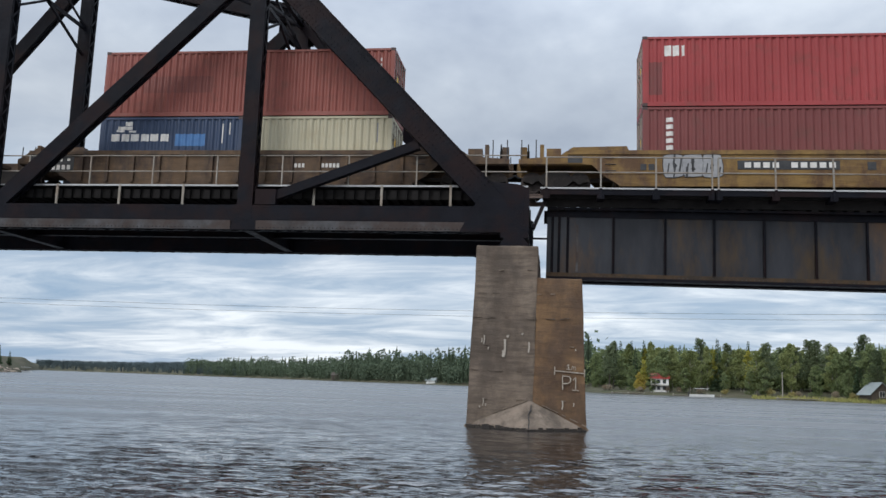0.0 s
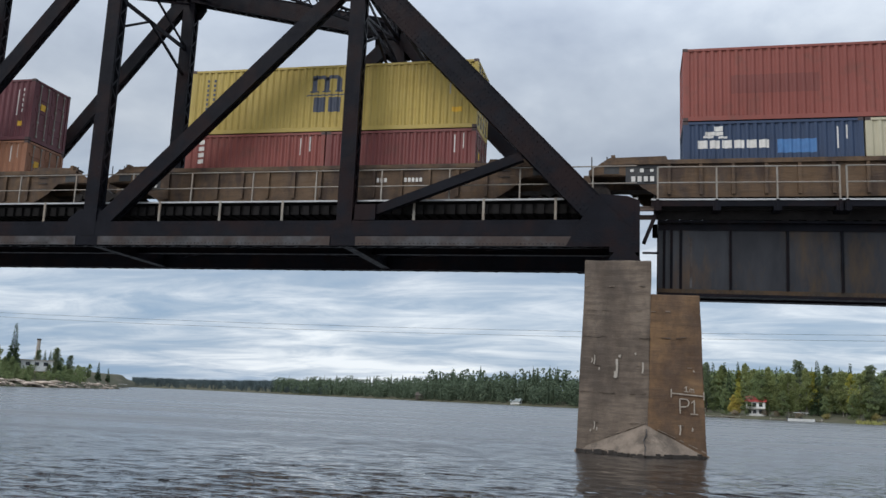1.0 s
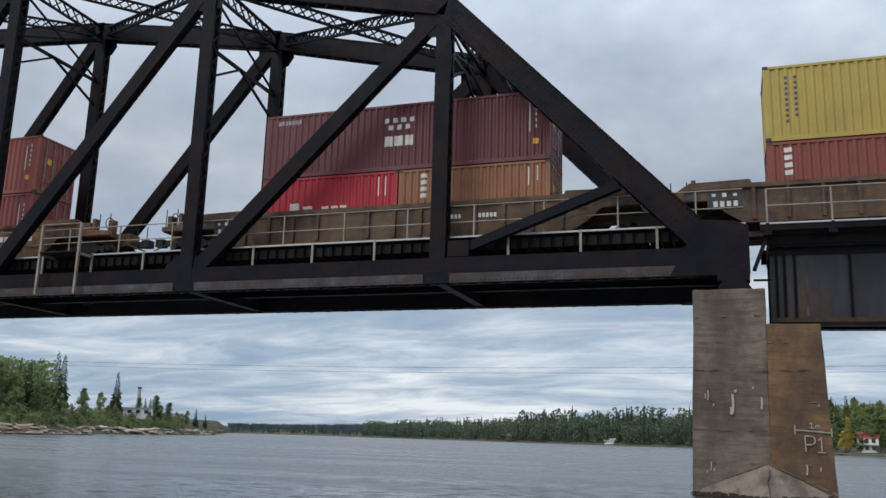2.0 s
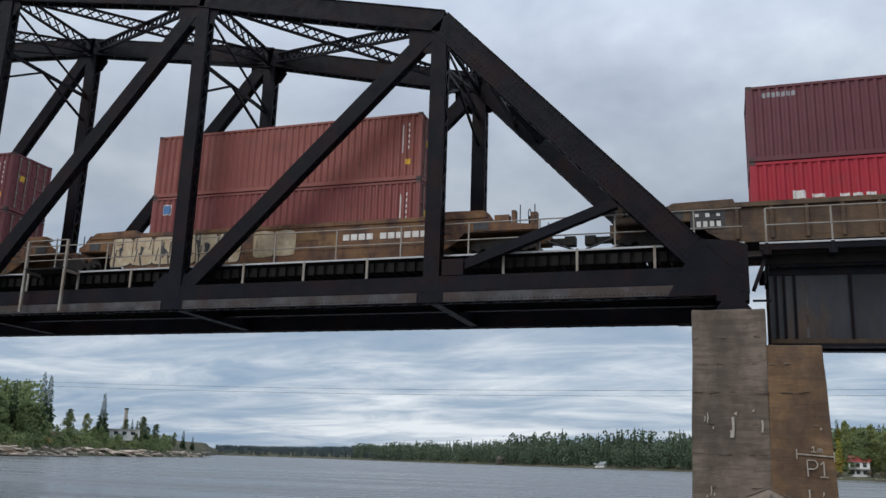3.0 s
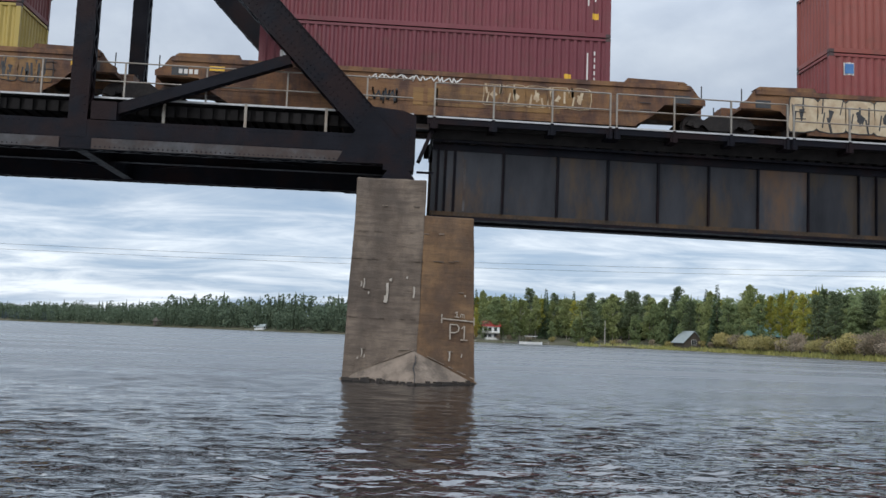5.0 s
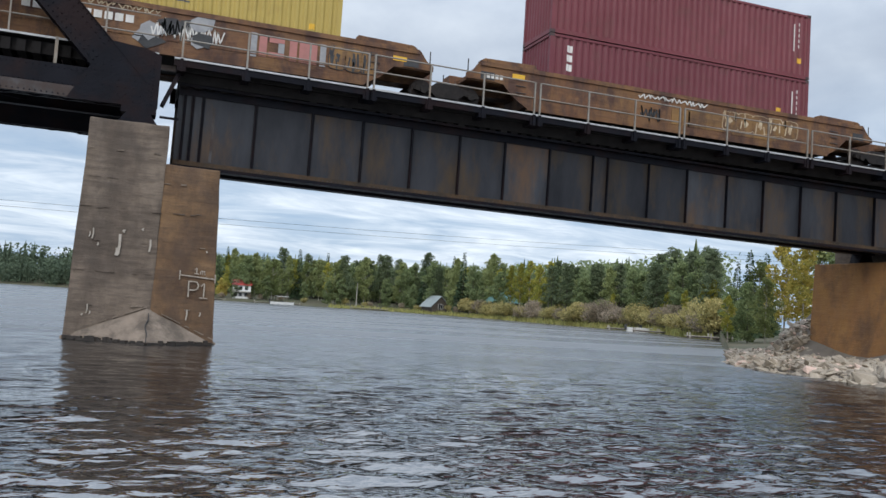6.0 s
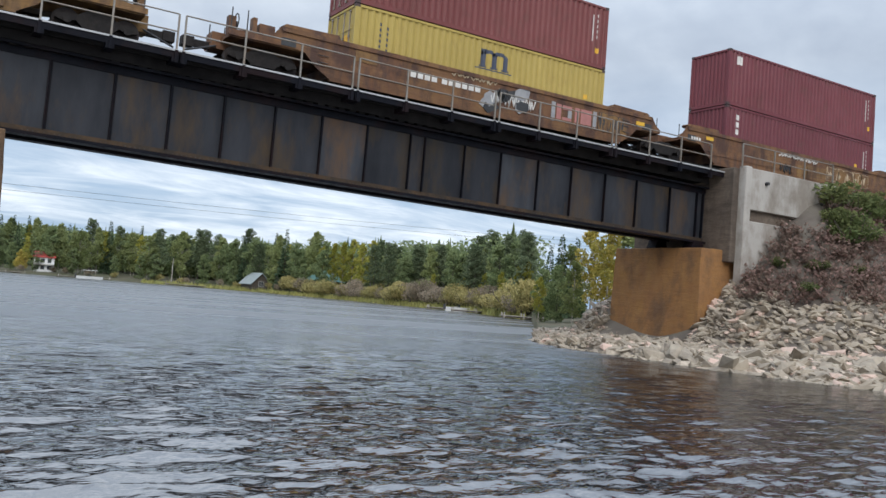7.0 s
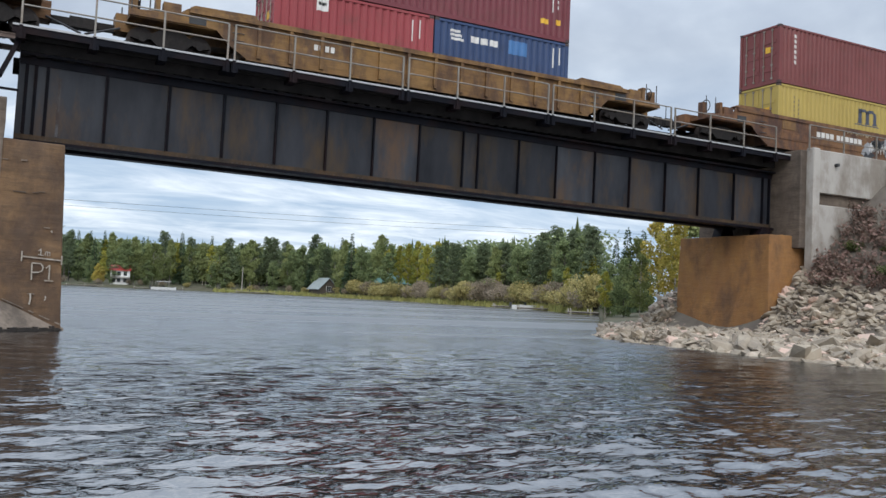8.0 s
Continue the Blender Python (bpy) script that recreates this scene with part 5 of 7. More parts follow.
def well_car(x, front, back, body_mat, ribs, label, top_z=1.52):
    """One unit of a well car, centred at x. front and back: 'c' a coupled end, 'j' a joint with a shared truck, 'n' a joint whose truck belongs to the next unit."""
    car = thing("well_car", label, "freight car", "well cars of the train")
    MOVERS.append((car, x, YC, RAIL))
    half = {"c": 10.75, "j": 9.45, "n": 9.45}
    for s in (-1, 1):
        y0, y1 = sorted((s * 1.43, s * 1.37))
        xa, xb = -half[back], half[front]
        ya = 0.22
        profile = [(-7.0, ya), (7.0, ya), (7.55, 0.55), (8.0, 0.98), (8.4, 1.02), (xb, 1.02), (xb, 1.2), (9.2, 1.34), (8.95, top_z), (7.2, top_z), (-7.2, top_z), (-8.95, top_z), (-9.2, 1.34), (xa, 1.2), (xa, 1.02), (-8.4, 1.02), (-8.0, 0.98), (-7.55, 0.55)]
        side = part("side_sill", Geo().prism(profile, y0, y1), body_mat, car)
        part("top_chord", Geo().box(-8.9, 8.9, *sorted((s * (1.55 if ribs else 1.48), s * 1.33)), top_z - 0.14, top_z + 0.02), body_mat, car)
        part("bottom_chord", Geo().box(-7.0, 7.0, *sorted((s * 1.46, s * 1.33)), 0.16, 0.26), body_mat, car)
        if ribs:
            for k in range(13):
                xx = -6.6 + 1.1 * k
                part("rib", Geo().prism([(xx - 0.06, 0.26), (xx + 0.06, 0.26), (xx + 0.06, top_z - 0.14), (xx - 0.06, top_z - 0.14)], *sorted((s * 1.435, s * 1.53))), body_mat, side)
        else:
            part("belt_rail", Geo().box(-7.6, 7.6, *sorted((s * 1.44, s * 1.452)), 0.62, 0.66), body_mat, side)
    part("well_floor", Geo().box(-6.9, 6.9, -1.3, 1.3, 0.2, 0.3), TRUCK_IRON, car)
    for e, kind in ((1, front), (-1, back)):
        h = half[kind]
        part("bulkhead", Geo().box(*sorted((e * 6.95, e * 7.1)), -1.36, 1.36, 0.25, 1.15), body_mat, car)
        part("end_deck", Geo().box(*sorted((e * 7.1, e * (h - 0.05))), -1.36, 1.36, 0.98, 1.12), body_mat, car)
        part("centre_beam", Geo().box(*sorted((e * 7.1, e * (h + 0.25))), -0.35, 0.35, 0.72, 1.3), body_mat, car)
        # rounded cover along the top of the end
        part("end_cover", Geo().prism([(e * 6.6, top_z + 0.02), (e * 8.75, top_z + 0.02), (e * 8.85, top_z + 0.10), (e * 8.7, top_z + 0.18), (e * 6.7, top_z + 0.22)], -1.33, -0.95), body_mat, car)
        for yy in (-1.3, 1.3):
            part("grab_post", Geo().rod((e * (h - 0.1), yy, 1.0), (e * (h - 0.1), yy, 2.0 if kind == "c" else 1.75), 0.022, 6), BLACK_MARK, car)
            part("grab_post", Geo().rod((e * (h - 0.65), yy, 1.1), (e * (h - 0.65), yy, 2.0 if kind == "c" else 1.75), 0.022, 6), BLACK_MARK, car)
        g = Geo().box(*sorted((e * (h - 1.6), e * (h - 1.05))), -1.42, -1.05, 1.12, 1.62)
        g.box(*sorted((e * (h - 0.95), e * (h - 0.8))), -1.42, -1.1, 1.12, 1.78)
        part("end_box", g, body_mat, car)
        part("number_plate_panel", Geo().box(*sorted((e * 8.9, e * 8.35)), -1.445, -1.43, 1.06, 1.34), BLACK_MARK, car, "black stencil panel")
        if kind == "c":
            bogie(car, e * 9.35)
            g = Geo().box(*sorted((e * (h + 0.2), e * 11.75)), -0.11, 0.11, 0.72, 0.95)
            g.box(*sorted((e * 11.55, e * 11.95)), -0.2, 0.2, 0.66, 1.0)
            part("coupler", g, TRUCK_IRON, car)
            part("air_hose", Geo().rod((e * (h + 0.1), -0.4, 0.8), (e * 11.9, -0.3, 0.45), 0.035, 6), BLACK_MARK, car)
            g = Geo()
            for k in range(16):
                a, b = 2 * math.pi * k / 16, 2 * math.pi * (k + 1) / 16
                cx = e * (h - 0.35)
                g.rod((cx + 0.0, -1.0 + 0.27 * math.cos(a), 1.62 + 0.27 * math.sin(a)), (cx, -1.0 + 0.27 * math.cos(b), 1.62 + 0.27 * math.sin(b)), 0.02, 6)
            g.rod((e * (h - 0.35), -1.0, 1.1), (e * (h - 0.35), -1.0, 1.62), 0.05, 8)
            part("brake_wheel", g, TRUCK_IRON, car)
            part("brake_stand", Geo().box(*sorted((e * (h - 0.3), e * (h - 0.05))), -1.15, -0.85, 1.1, 1.75), body_mat, car)
        elif kind == "j":
            bogie(car, e * 10.0)
    for k in (-1, 1):
        for zz in (0.45, 0.7, 0.95):
            part("ladder_rung", Geo().rod((k * 7.3 - 0.2, -1.47, zz + 0.3), (k * 7.3 + 0.2, -1.47, zz + 0.3), 0.015, 6), BLACK_MARK, car)
    return car


def sill_marks(car, name, rects, mat, label=""):
    for k, (x, z, w, h) in enumerate(rects):
        part(name, Geo().box(x - w / 2, x + w / 2, -1.447, -1.425, z - h / 2, z + h / 2), mat, car, label if k == 0 else "")


def blob_letters(car, x0, z, n, w, h, mat, edge, seed, label):
    """Fat painted letter-like lumps with dark outlines, as spray graffiti."""
    rnd = random.Random(seed)
    for k in range(n):
        cx = x0 + k * w * 0.93
        pts = []
        for i in range(12):
            a = 2 * math.pi * i / 12
            rx, rz = w * 0.5 * rnd.uniform(0.84, 1.04), h * 0.5 * rnd.uniform(0.92, 1.04)
            pts.append((cx + rx * math.copysign(abs(math.cos(a)) ** 0.35, math.cos(a)), z + rz * math.copysign(abs(math.sin(a)) ** 0.35, math.sin(a))))
        big = [(cx + (px - cx) * 1.07, z + (pz - z) * 1.05) for px, pz in pts]
        part("graffiti_outline", Geo().prism(big, -1.4545, -1.43), edge, car)
        ob = part("graffiti_letter", Geo().prism(pts, -1.460, -1.43), mat, car, label if k == 0 else "")
        for q in range(3):
            u = rnd.choice((-0.3, 0.0, 0.28)) * w
            v0, v1 = rnd.choice(((-0.5, -0.05), (0.05, 0.5), (-0.25, 0.3)))
            bar = Geo().beam((cx + u, -1.4625, z + v0 * h), (cx + u + rnd.uniform(-0.12, 0.12) * w, -1.4625, z + v1 * h), 0.004, rnd.uniform(0.04, 0.1))
            part("graffiti_stroke", bar, edge, car)
        hole = [(cx + rnd.uniform(-0.1, 0.1) * w + (0.1 * w) * math.cos(a), z + rnd.uniform(-0.02, 0.02) * h + 0.2 * h * math.sin(a)) for a in [2 * math.pi * i / 8 for i in range(8)]]
        part("graffiti_stroke", Geo().prism(hole, -1.464, -1.43), edge, car)
        g = Geo().beam((cx - 0.3 * w, -1.463, z - 0.35 * h), (cx - 0.22 * w, -1.463, z + 0.1 * h), 0.004, 0.05)
        part("graffiti_stroke", g, edge, car)


def scribble(car, x0, x1, z, amp, mat, seed, w=0.035, steps=26):
    rnd = random.Random(seed)
    g = Geo()
    px, pz = x0, z
    for i in range(steps):
        qx = x0 + (x1 - x0) * (i + 1) / steps + rnd.uniform(-0.08, 0.08)
        qz = z + (amp if i % 2 else -amp) * rnd.uniform(0.4, 1)
        g.beam((px, -1.452, pz), (qx, -1.452, qz), 0.02, w)
        px, pz = qx, qz
    part("graffiti_scrawl", g, mat, car)


def build_cars():
    c = well_car(UA, "c", "c", CAR_YELLOW, False, "yellow double-stack well car with spray graffiti", 1.52)
    sill_marks(c, "stencil_panel", [(-0.9, 0.98, 3.6, 0.34)], BLACK_MARK, "black panel with white stencil bars")
    for k in range(10):
        if k != 4:
            g = Geo().box(-2.45 + 0.33 * k, -2.22 + 0.33 * k, -1.4545, -1.44, 0.88, 1.08)
            part("stencil_bar", g, WHITE_PAINT, c)
    blob_letters(c, -5.0, 0.95, 3, 0.75, 0.9, GREY_MARK, BLACK_MARK, 3, "grey spray-painted graffiti lumps")
    blob_letters(c, 4.4, 0.95, 3, 0.75, 0.9, GREY_MARK, DARK_BLUE_MARK, 8, "grey-blue spray-painted graffiti lumps")
    sill_marks(c, "stencil_bar", [(-6.1, 0.9, 0.22, 0.24), (-5.8, 0.9, 0.22, 0.24), (2.0, 0.95, 0.3, 0.3)], BLACK_MARK)
    scribble(c, 2.5, 4.0, 0.75, 0.15, ORANGE_MARK, 4)
    for u, f, b, seed in ((UB, "c", "j", 1), (UC, "n", "j", 2), (UD, "n", "c", 3)):
        c = well_car(u, f, b, CAR_TAN, True, "dusty tan ribbed well car of an articulated set")
        sill_marks(c, "stencil_bar", row(2.2, 0.95, 4, 0.1, 0.16, 0.15) + row(3.3, 0.95, 6, 0.1, 0.16, 0.15), WHITE_PAINT)
        sill_marks(c, "stencil_panel", [(-7.55, 1.02, 1.15, 0.7)], BLACK_MARK, "black panel with white stencil bars")
        for x, z, w, h in ((-7.9, 1.18, 0.12, 0.1), (-7.55, 1.18, 0.14, 0.14), (-7.2, 1.18, 0.12, 0.1), (-7.85, 0.86, 0.14, 0.2), (-7.63, 0.86, 0.14, 0.2), (-7.41, 0.86, 0.14, 0.2), (-7.19, 0.86, 0.14, 0.2)):
            part("stencil_bar", Geo().box(x - w / 2, x + w / 2, -1.4545, -1.44, z - h / 2, z + h / 2), WHITE_PAINT, c)
    c = well_car(UE, "c", "j", CAR_RUST, False, "rust-brown well car covered with cream graffiti", 1.68)
    blob_letters(c, -7.2, 0.9, 6, 1.12, 1.25, CREAM_MARK, BLACK_MARK, 11, "tall cream spray-painted graffiti letters")
    blob_letters(c, -0.4, 0.95, 2, 1.0, 1.05, CREAM_MARK, CREAM_MARK, 12, "")
    sill_marks(c, "stencil_bar", row(3.2, 1.05, 4, 0.26, 0.24, 0.33) + row(4.75, 1.05, 6, 0.26, 0.24, 0.33), WHITE_PAINT, "white stencil bars")
    sill_marks(c, "paint_patch", [(1.2, 1.2, 1.6, 0.4), (-3.9, 1.5, 2.3, 0.1), (2.4, 0.9, 0.8, 0.6), (4.6, 1.6, 2.2, 0.09)], CAR_OCHRE)
    c = well_car(UF, "n", "j", CAR_RUST, False, "rusty orange well car with faded graffiti", 1.68)
    scribble(c, -2.3, 0.8, 1.42, 0.12, WHITE_PAINT, 21, 0.04, 30)
    scribble(c, -2.2, -1.3, 0.75, 0.28, BLACK_MARK, 22, 0.05, 16)
    sill_marks(c, "paint_patch", [(0.9, 0.85, 1.8, 0.7), (-0.6, 0.8, 0.35, 0.6), (-0.1, 0.8, 0.35, 0.6), (3.2, 0.9, 2.2, 0.9)], CAR_OCHRE, "ochre paint patches")
    blob_letters(c, 2.0, 1.0, 5, 0.8, 0.75, CAR_OCHRE, CREAM_MARK, 23, "faded cream-outlined graffiti")
    sill_marks(c, "reflector", [(-7.4, 1.35, 0.5, 0.16)], YELLOW_MARK)
    sill_marks(c, "stencil_bar", row(-8.6, 1.2, 4, 0.12, 0.16, 0.17), WHITE_PAINT)
    c = well_car(UG, "n", "c", CAR_RUST, False, "red-brown well car with black-and-white graffiti", 1.68)
    sill_marks(c, "stencil_bar", row(-3.6, 1.12, 4, 0.24, 0.24, 0.31) + row(-2.2, 1.12, 6, 0.24, 0.24, 0.31), WHITE_PAINT, "white stencil bars")
    rnd = random.Random(31)
    for k in range(9):
        a, b = rnd.uniform(-0.2, 2.0), rnd.uniform(0.55, 1.35)
        pts = [(a + rnd.uniform(0.25, 0.5) * math.cos(2 * math.pi * i / 7), b + rnd.uniform(0.15, 0.35) * math.sin(2 * math.pi * i / 7)) for i in range(7)]
        part("graffiti_shape", Geo().prism(pts, -1.452 - 0.002 * k, -1.43), BLACK_MARK if k % 2 else GREY_MARK, c, "black and grey graffiti" if k == 0 else "")
    scribble(c, 0.0, 2.2, 1.0, 0.35, WHITE_PAINT, 33, 0.04, 34)
    scribble(c, -1.9, 0.2, 1.5, 0.12, CREAM_MARK, 34, 0.03, 24)
    sill_marks(c, "graffiti_bar", [(3.5, 0.95, 0.25, 0.7), (3.95, 1.2, 0.5, 0.18), (3.95, 0.7, 0.5, 0.18), (4.5, 0.95, 0.25, 0.7), (5.0, 0.95, 0.6, 0.7)], PINK_MARK, "faded pink block graffiti")
    sill_marks(c, "graffiti_bar", [(3.2, 0.95, 0.2, 0.8), (4.1, 0.95, 0.2, 0.35), (5.5, 0.95, 0.2, 0.75)], GREY_MARK)
    blob_letters(c, 6.0, 0.95, 3, 0.6, 0.8, CAR_OCHRE, BLACK_MARK, 35, "ochre graffiti with dark outlines")
    sill_marks(c, "reflector", [(8.2, 1.28, 0.5, 0.16)], YELLOW_MARK)
    sill_marks(c, "paint_patch", [(-5.6, 1.3, 0.9, 0.4)], CAR_OCHRE)
    c = well_car(UH, "c", "c", CAR_OCHRE, True, "ochre yellow ribbed well car, single unit")
    sill_marks(c, "stencil_bar", row(-4.6, 1.0, 4, 0.14, 0.2, 0.2), WHITE_PAINT)
    c = well_car(UH - 23.9, "c", "c", CAR_RUST, False, "empty rust-brown well car at the end")


build_cars()


# ---- trees and shore ----
def leaf_cloud(g, centre, radii, n, size, rnd, flat=0.0):
    c = Vector(centre)
    for _ in range(n):
        d = Vector((rnd.gauss(0, 1), rnd.gauss(0, 1), rnd.gauss(0, 1))).normalized()
        r = rnd.uniform(0.55, 1.0)
        p = c + Vector((d.x * radii[0], d.y * radii[1], d.z * radii[2])) * r
        s = Vector((rnd.gauss(0, 1), rnd.gauss(0, 1), rnd.gauss(0, 1) * (1 - flat))).normalized()
        t = s.orthogonal().normalized()
        k = size * rnd.uniform(0.6, 1.3)
        g.add([p - s * k, p + t * k * 0.6, p + s * k, p - t * k * 0.6], [(0, 1, 2, 3)])


def broadleaf(seed, h, spread, low, leaves, size, trunk_r=0.13):
    """Trunk and crown meshes of a leafy tree of height h."""
    rnd = random.Random(seed)
    tg, cg = Geo(), Geo()
    lean = Vector((rnd.uniform(-0.03, 0.03), rnd.uniform(-0.03, 0.03), 1))
    tg.rod((0, 0, -0.3), lean * (h * 0.5), trunk_r, 7, trunk_r * 0.65)
    tg.rod(lean * (h * 0.5), lean * (h * 0.93), trunk_r * 0.65, 6, 0.02)
    for k in range(9):
        z = h * rnd.uniform(low + 0.05, 0.85)
        a = rnd.uniform(0, 2 * math.pi)
        f = 1 - ((z / h - low) / (1 - low) - 0.35) ** 2 * 1.6
        ln = spread * max(0.25, f) * rnd.uniform(0.5, 0.9)
        e = lean * z + Vector((math.cos(a) * ln, math.sin(a) * ln, h * rnd.uniform(0.04, 0.12)))
        tg.rod(lean * (z - h * 0.05), e, trunk_r * 0.32, 5, 0.015)
    blobs = 34
    for k in range(blobs):
        f = (k + 0.5) / blobs
        z = h * (low + (1 - low) * f)
        wide = spread * (math.sin(math.pi * min(1, 0.18 + 0.8 * f)) ** 0.7)
        a = rnd.uniform(0, 2 * math.pi)
        off = wide * rnd.uniform(0.1, 0.85)
        r = spread * rnd.uniform(0.28, 0.5) * (1 - 0.35 * f)
        leaf_cloud(cg, (math.cos(a) * off, math.sin(a) * off, z), (r, r, r * 0.75), leaves // blobs, size, rnd)
    return tg, cg


def spruce(seed, h, spread, leaves, size, low=0.08, thin=1.0):
    rnd = random.Random(seed)
    tg, cg = Geo(), Geo()
    tg.rod((0, 0, -0.3), (0, 0, h * 0.98), 0.16, 7, 0.015)
    tiers = 30
    for k in range(tiers):
        f = k / (tiers - 1)
        z = h * (low + (0.99 - low) * f)
        r = spread * (1 - f) ** 0.85 * rnd.uniform(0.75, 1.1) + 0.08
        for j in range(max(4, int(leaves / tiers * (1.25 - f) * thin))):
            a = rnd.uniform(0, 2 * math.pi)
            d = Vector((math.cos(a), math.sin(a), -0.28 + rnd.uniform(-0.12, 0.1)))
            b = rnd.uniform(0.15, 0.75) * r
            p = Vector((0, 0, z + rnd.uniform(-0.8, 0.8) * h / tiers)) + d * b
            k2 = max(size, r * 0.36) * rnd.uniform(0.6, 1.2)
            t = d.cross(Vector((0, 0, 1))).normalized()
            tw = rnd.uniform(-1.4, 1.4)
            t = t * math.cos(tw) + Vector((0, 0, 1)) * math.sin(tw)
            cg.add([p, p + d * k2 * 0.6 + t * k2 * 0.42, p + d * k2 * 1.25, p + d * k2 * 0.6 - t * k2 * 0.42], [(0, 1, 2, 3)])
    return tg, cg


def pine(seed, h, spread, leaves, size):
    rnd = random.Random(seed)
    tg, cg = Geo(), Geo()
    tg.rod((0, 0, -0.3), (0.15, 0, h * 0.6), 0.17, 7, 0.11)
    tg.rod((0.15, 0, h * 0.6), (0.1, 0.1, h * 0.97), 0.11, 6, 0.02)
    n = 34
    for k in range(n):
        f = k / (n - 1)
        z = h * (0.3 + 0.68 * f)
        a = k * 2.4 + rnd.uniform(-0.5, 0.5)
        ln = spread * (1 - 0.62 * f) * rnd.uniform(0.55, 1.0)
        e = Vector((math.cos(a) * ln, math.sin(a) * ln, z + 0.25))
        tg.rod((0.1, 0, z - 0.2), e, 0.04, 5, 0.012)
        for q in (0.55, 1.0):
            c = Vector((0.1, 0, z)) * (1 - q) + e * q
            leaf_cloud(cg, c, (ln * 0.42 + 0.25, ln * 0.42 + 0.25, 0.55), leaves // (2 * n), size, rnd, 0.5)
    return tg, cg


def bush(seed, w, h, leaves, size):
    rnd = random.Random(seed)
    tg, cg = Geo(), Geo()
    for k in range(9):
        a = rnd.uniform(0, 2 * math.pi)
        e = Vector((math.cos(a) * w * 0.45, math.sin(a) * w * 0.45, h * rnd.uniform(0.6, 0.95)))
        tg.rod((0, 0, -0.2), e, 0.03, 5, 0.008)
    for k in range(9):
        a, q = rnd.uniform(0, 2 * math.pi), rnd.uniform(0, 0.32)
        leaf_cloud(cg, (math.cos(a) * w * q, math.sin(a) * w * q, h * rnd.uniform(0.3, 0.72)), (w * 0.26, w * 0.26, h * 0.28), leaves // 9, size, rnd)
    return tg, cg


PROTO = {}


def prototype(key, trunk_mat, leaf_mat, meshes):
    tg, cg = meshes
    PROTO[key] = (tg.mesh("trunk", trunk_mat), cg.mesh("crown", leaf_mat))


for k in range(3):
    prototype(f"aspen{k}", BIRCH_BARK, LEAF_GREEN, broadleaf(10 + k, 11.0, 2.9, 0.16, 3200, 0.215))
    prototype(f"deep{k}", BARK, LEAF_DEEP, broadleaf(20 + k, 10.5, 3.0, 0.06, 3300, 0.215))
    prototype(f"lime{k}", BIRCH_BARK, LEAF_LIME, broadleaf(30 + k, 10.0, 1.8, 0.28, 2400, 0.18))
    prototype(f"pine{k}", BARK, NEEDLE_PINE, pine(40 + k, 13.0, 2.7, 4100, 0.185))
    prototype(f"spruce{k}", BARK, NEEDLE_DARK, spruce(50 + k, 12.0, 2.1, 1900, 0.3))
    prototype(f"willow{k}", BARK, WILLOW, bush(60 + k, 4.4, 3.0, 1800, 0.13))
    prototype(f"scrub{k}", BARK, SCRUB_GREY, bush(70 + k, 4.2, 2.8, 1500, 0.11))
    prototype(f"shrub{k}", BARK, SHRUB_GREEN, bush(80 + k, 2.4, 1.6, 900, 0.10))
prototype("gold0", BIRCH_BARK, LEAF_GOLD, broadleaf(91, 9.0, 2.2, 0.25, 2600, 0.16, 0.09))
prototype("gold1", BIRCH_BARK, LEAF_GOLD, broadleaf(92, 5.0, 1.6, 0.15, 1200, 0.20, 0.09))

LABELS = {"aspen": ("green leafy aspen with a pale trunk on the far shore", "tree"), "deep": ("dense deep green leafy tree on the far shore", "tree"),
          "lime": ("slender yellow-green birch with pale trunk", "tree"), "pine": ("tall dark pine with an open ragged crown", "tree"),
          "spruce": ("narrow pointed dark green spruce", "tree"), "willow": ("rounded olive-yellow willow bush at the waterside", "bush"),
          "scrub": ("grey half-bare scrub bush at the waterside", "bush"), "shrub": ("low green shrub on the railway embankment", "bush"),
          "gold": ("birch with golden autumn leaves", "tree")}


def plant(key, az, dist, scale=1.0, tall=1.0, turn=None, xy=None):
    x, y = xy or (HUB[0] + math.sin(radians(az)) * dist, HUB[1] + math.cos(radians(az)) * dist)
    if 36.5 < math.degrees(math.atan2(x - HUB[0], y - HUB[1])) < 45 and 20 < math.hypot(x - HUB[0], y - HUB[1]) < 72 and y > -4:
        return          # open water and bare rock here
    kind = key.rstrip("0123456789")
    lab, cat = LABELS[kind]
    top = thing("tree" if cat == "tree" else "bush", lab, cat, f"{kind} {cat}s" if cat == "tree" else f"{kind} bushes")
    top.location = (x, y, ground_height(x, y) - 0.05)
    top.rotation_euler = (0, 0, random.uniform(0, 6.28) if turn is None else turn)
    top.scale = (scale, scale, scale * tall)
    tm, cm = PROTO[key]
    part("trunk", None, None, top, data=tm)
    part("crown", None, None, top, data=cm)


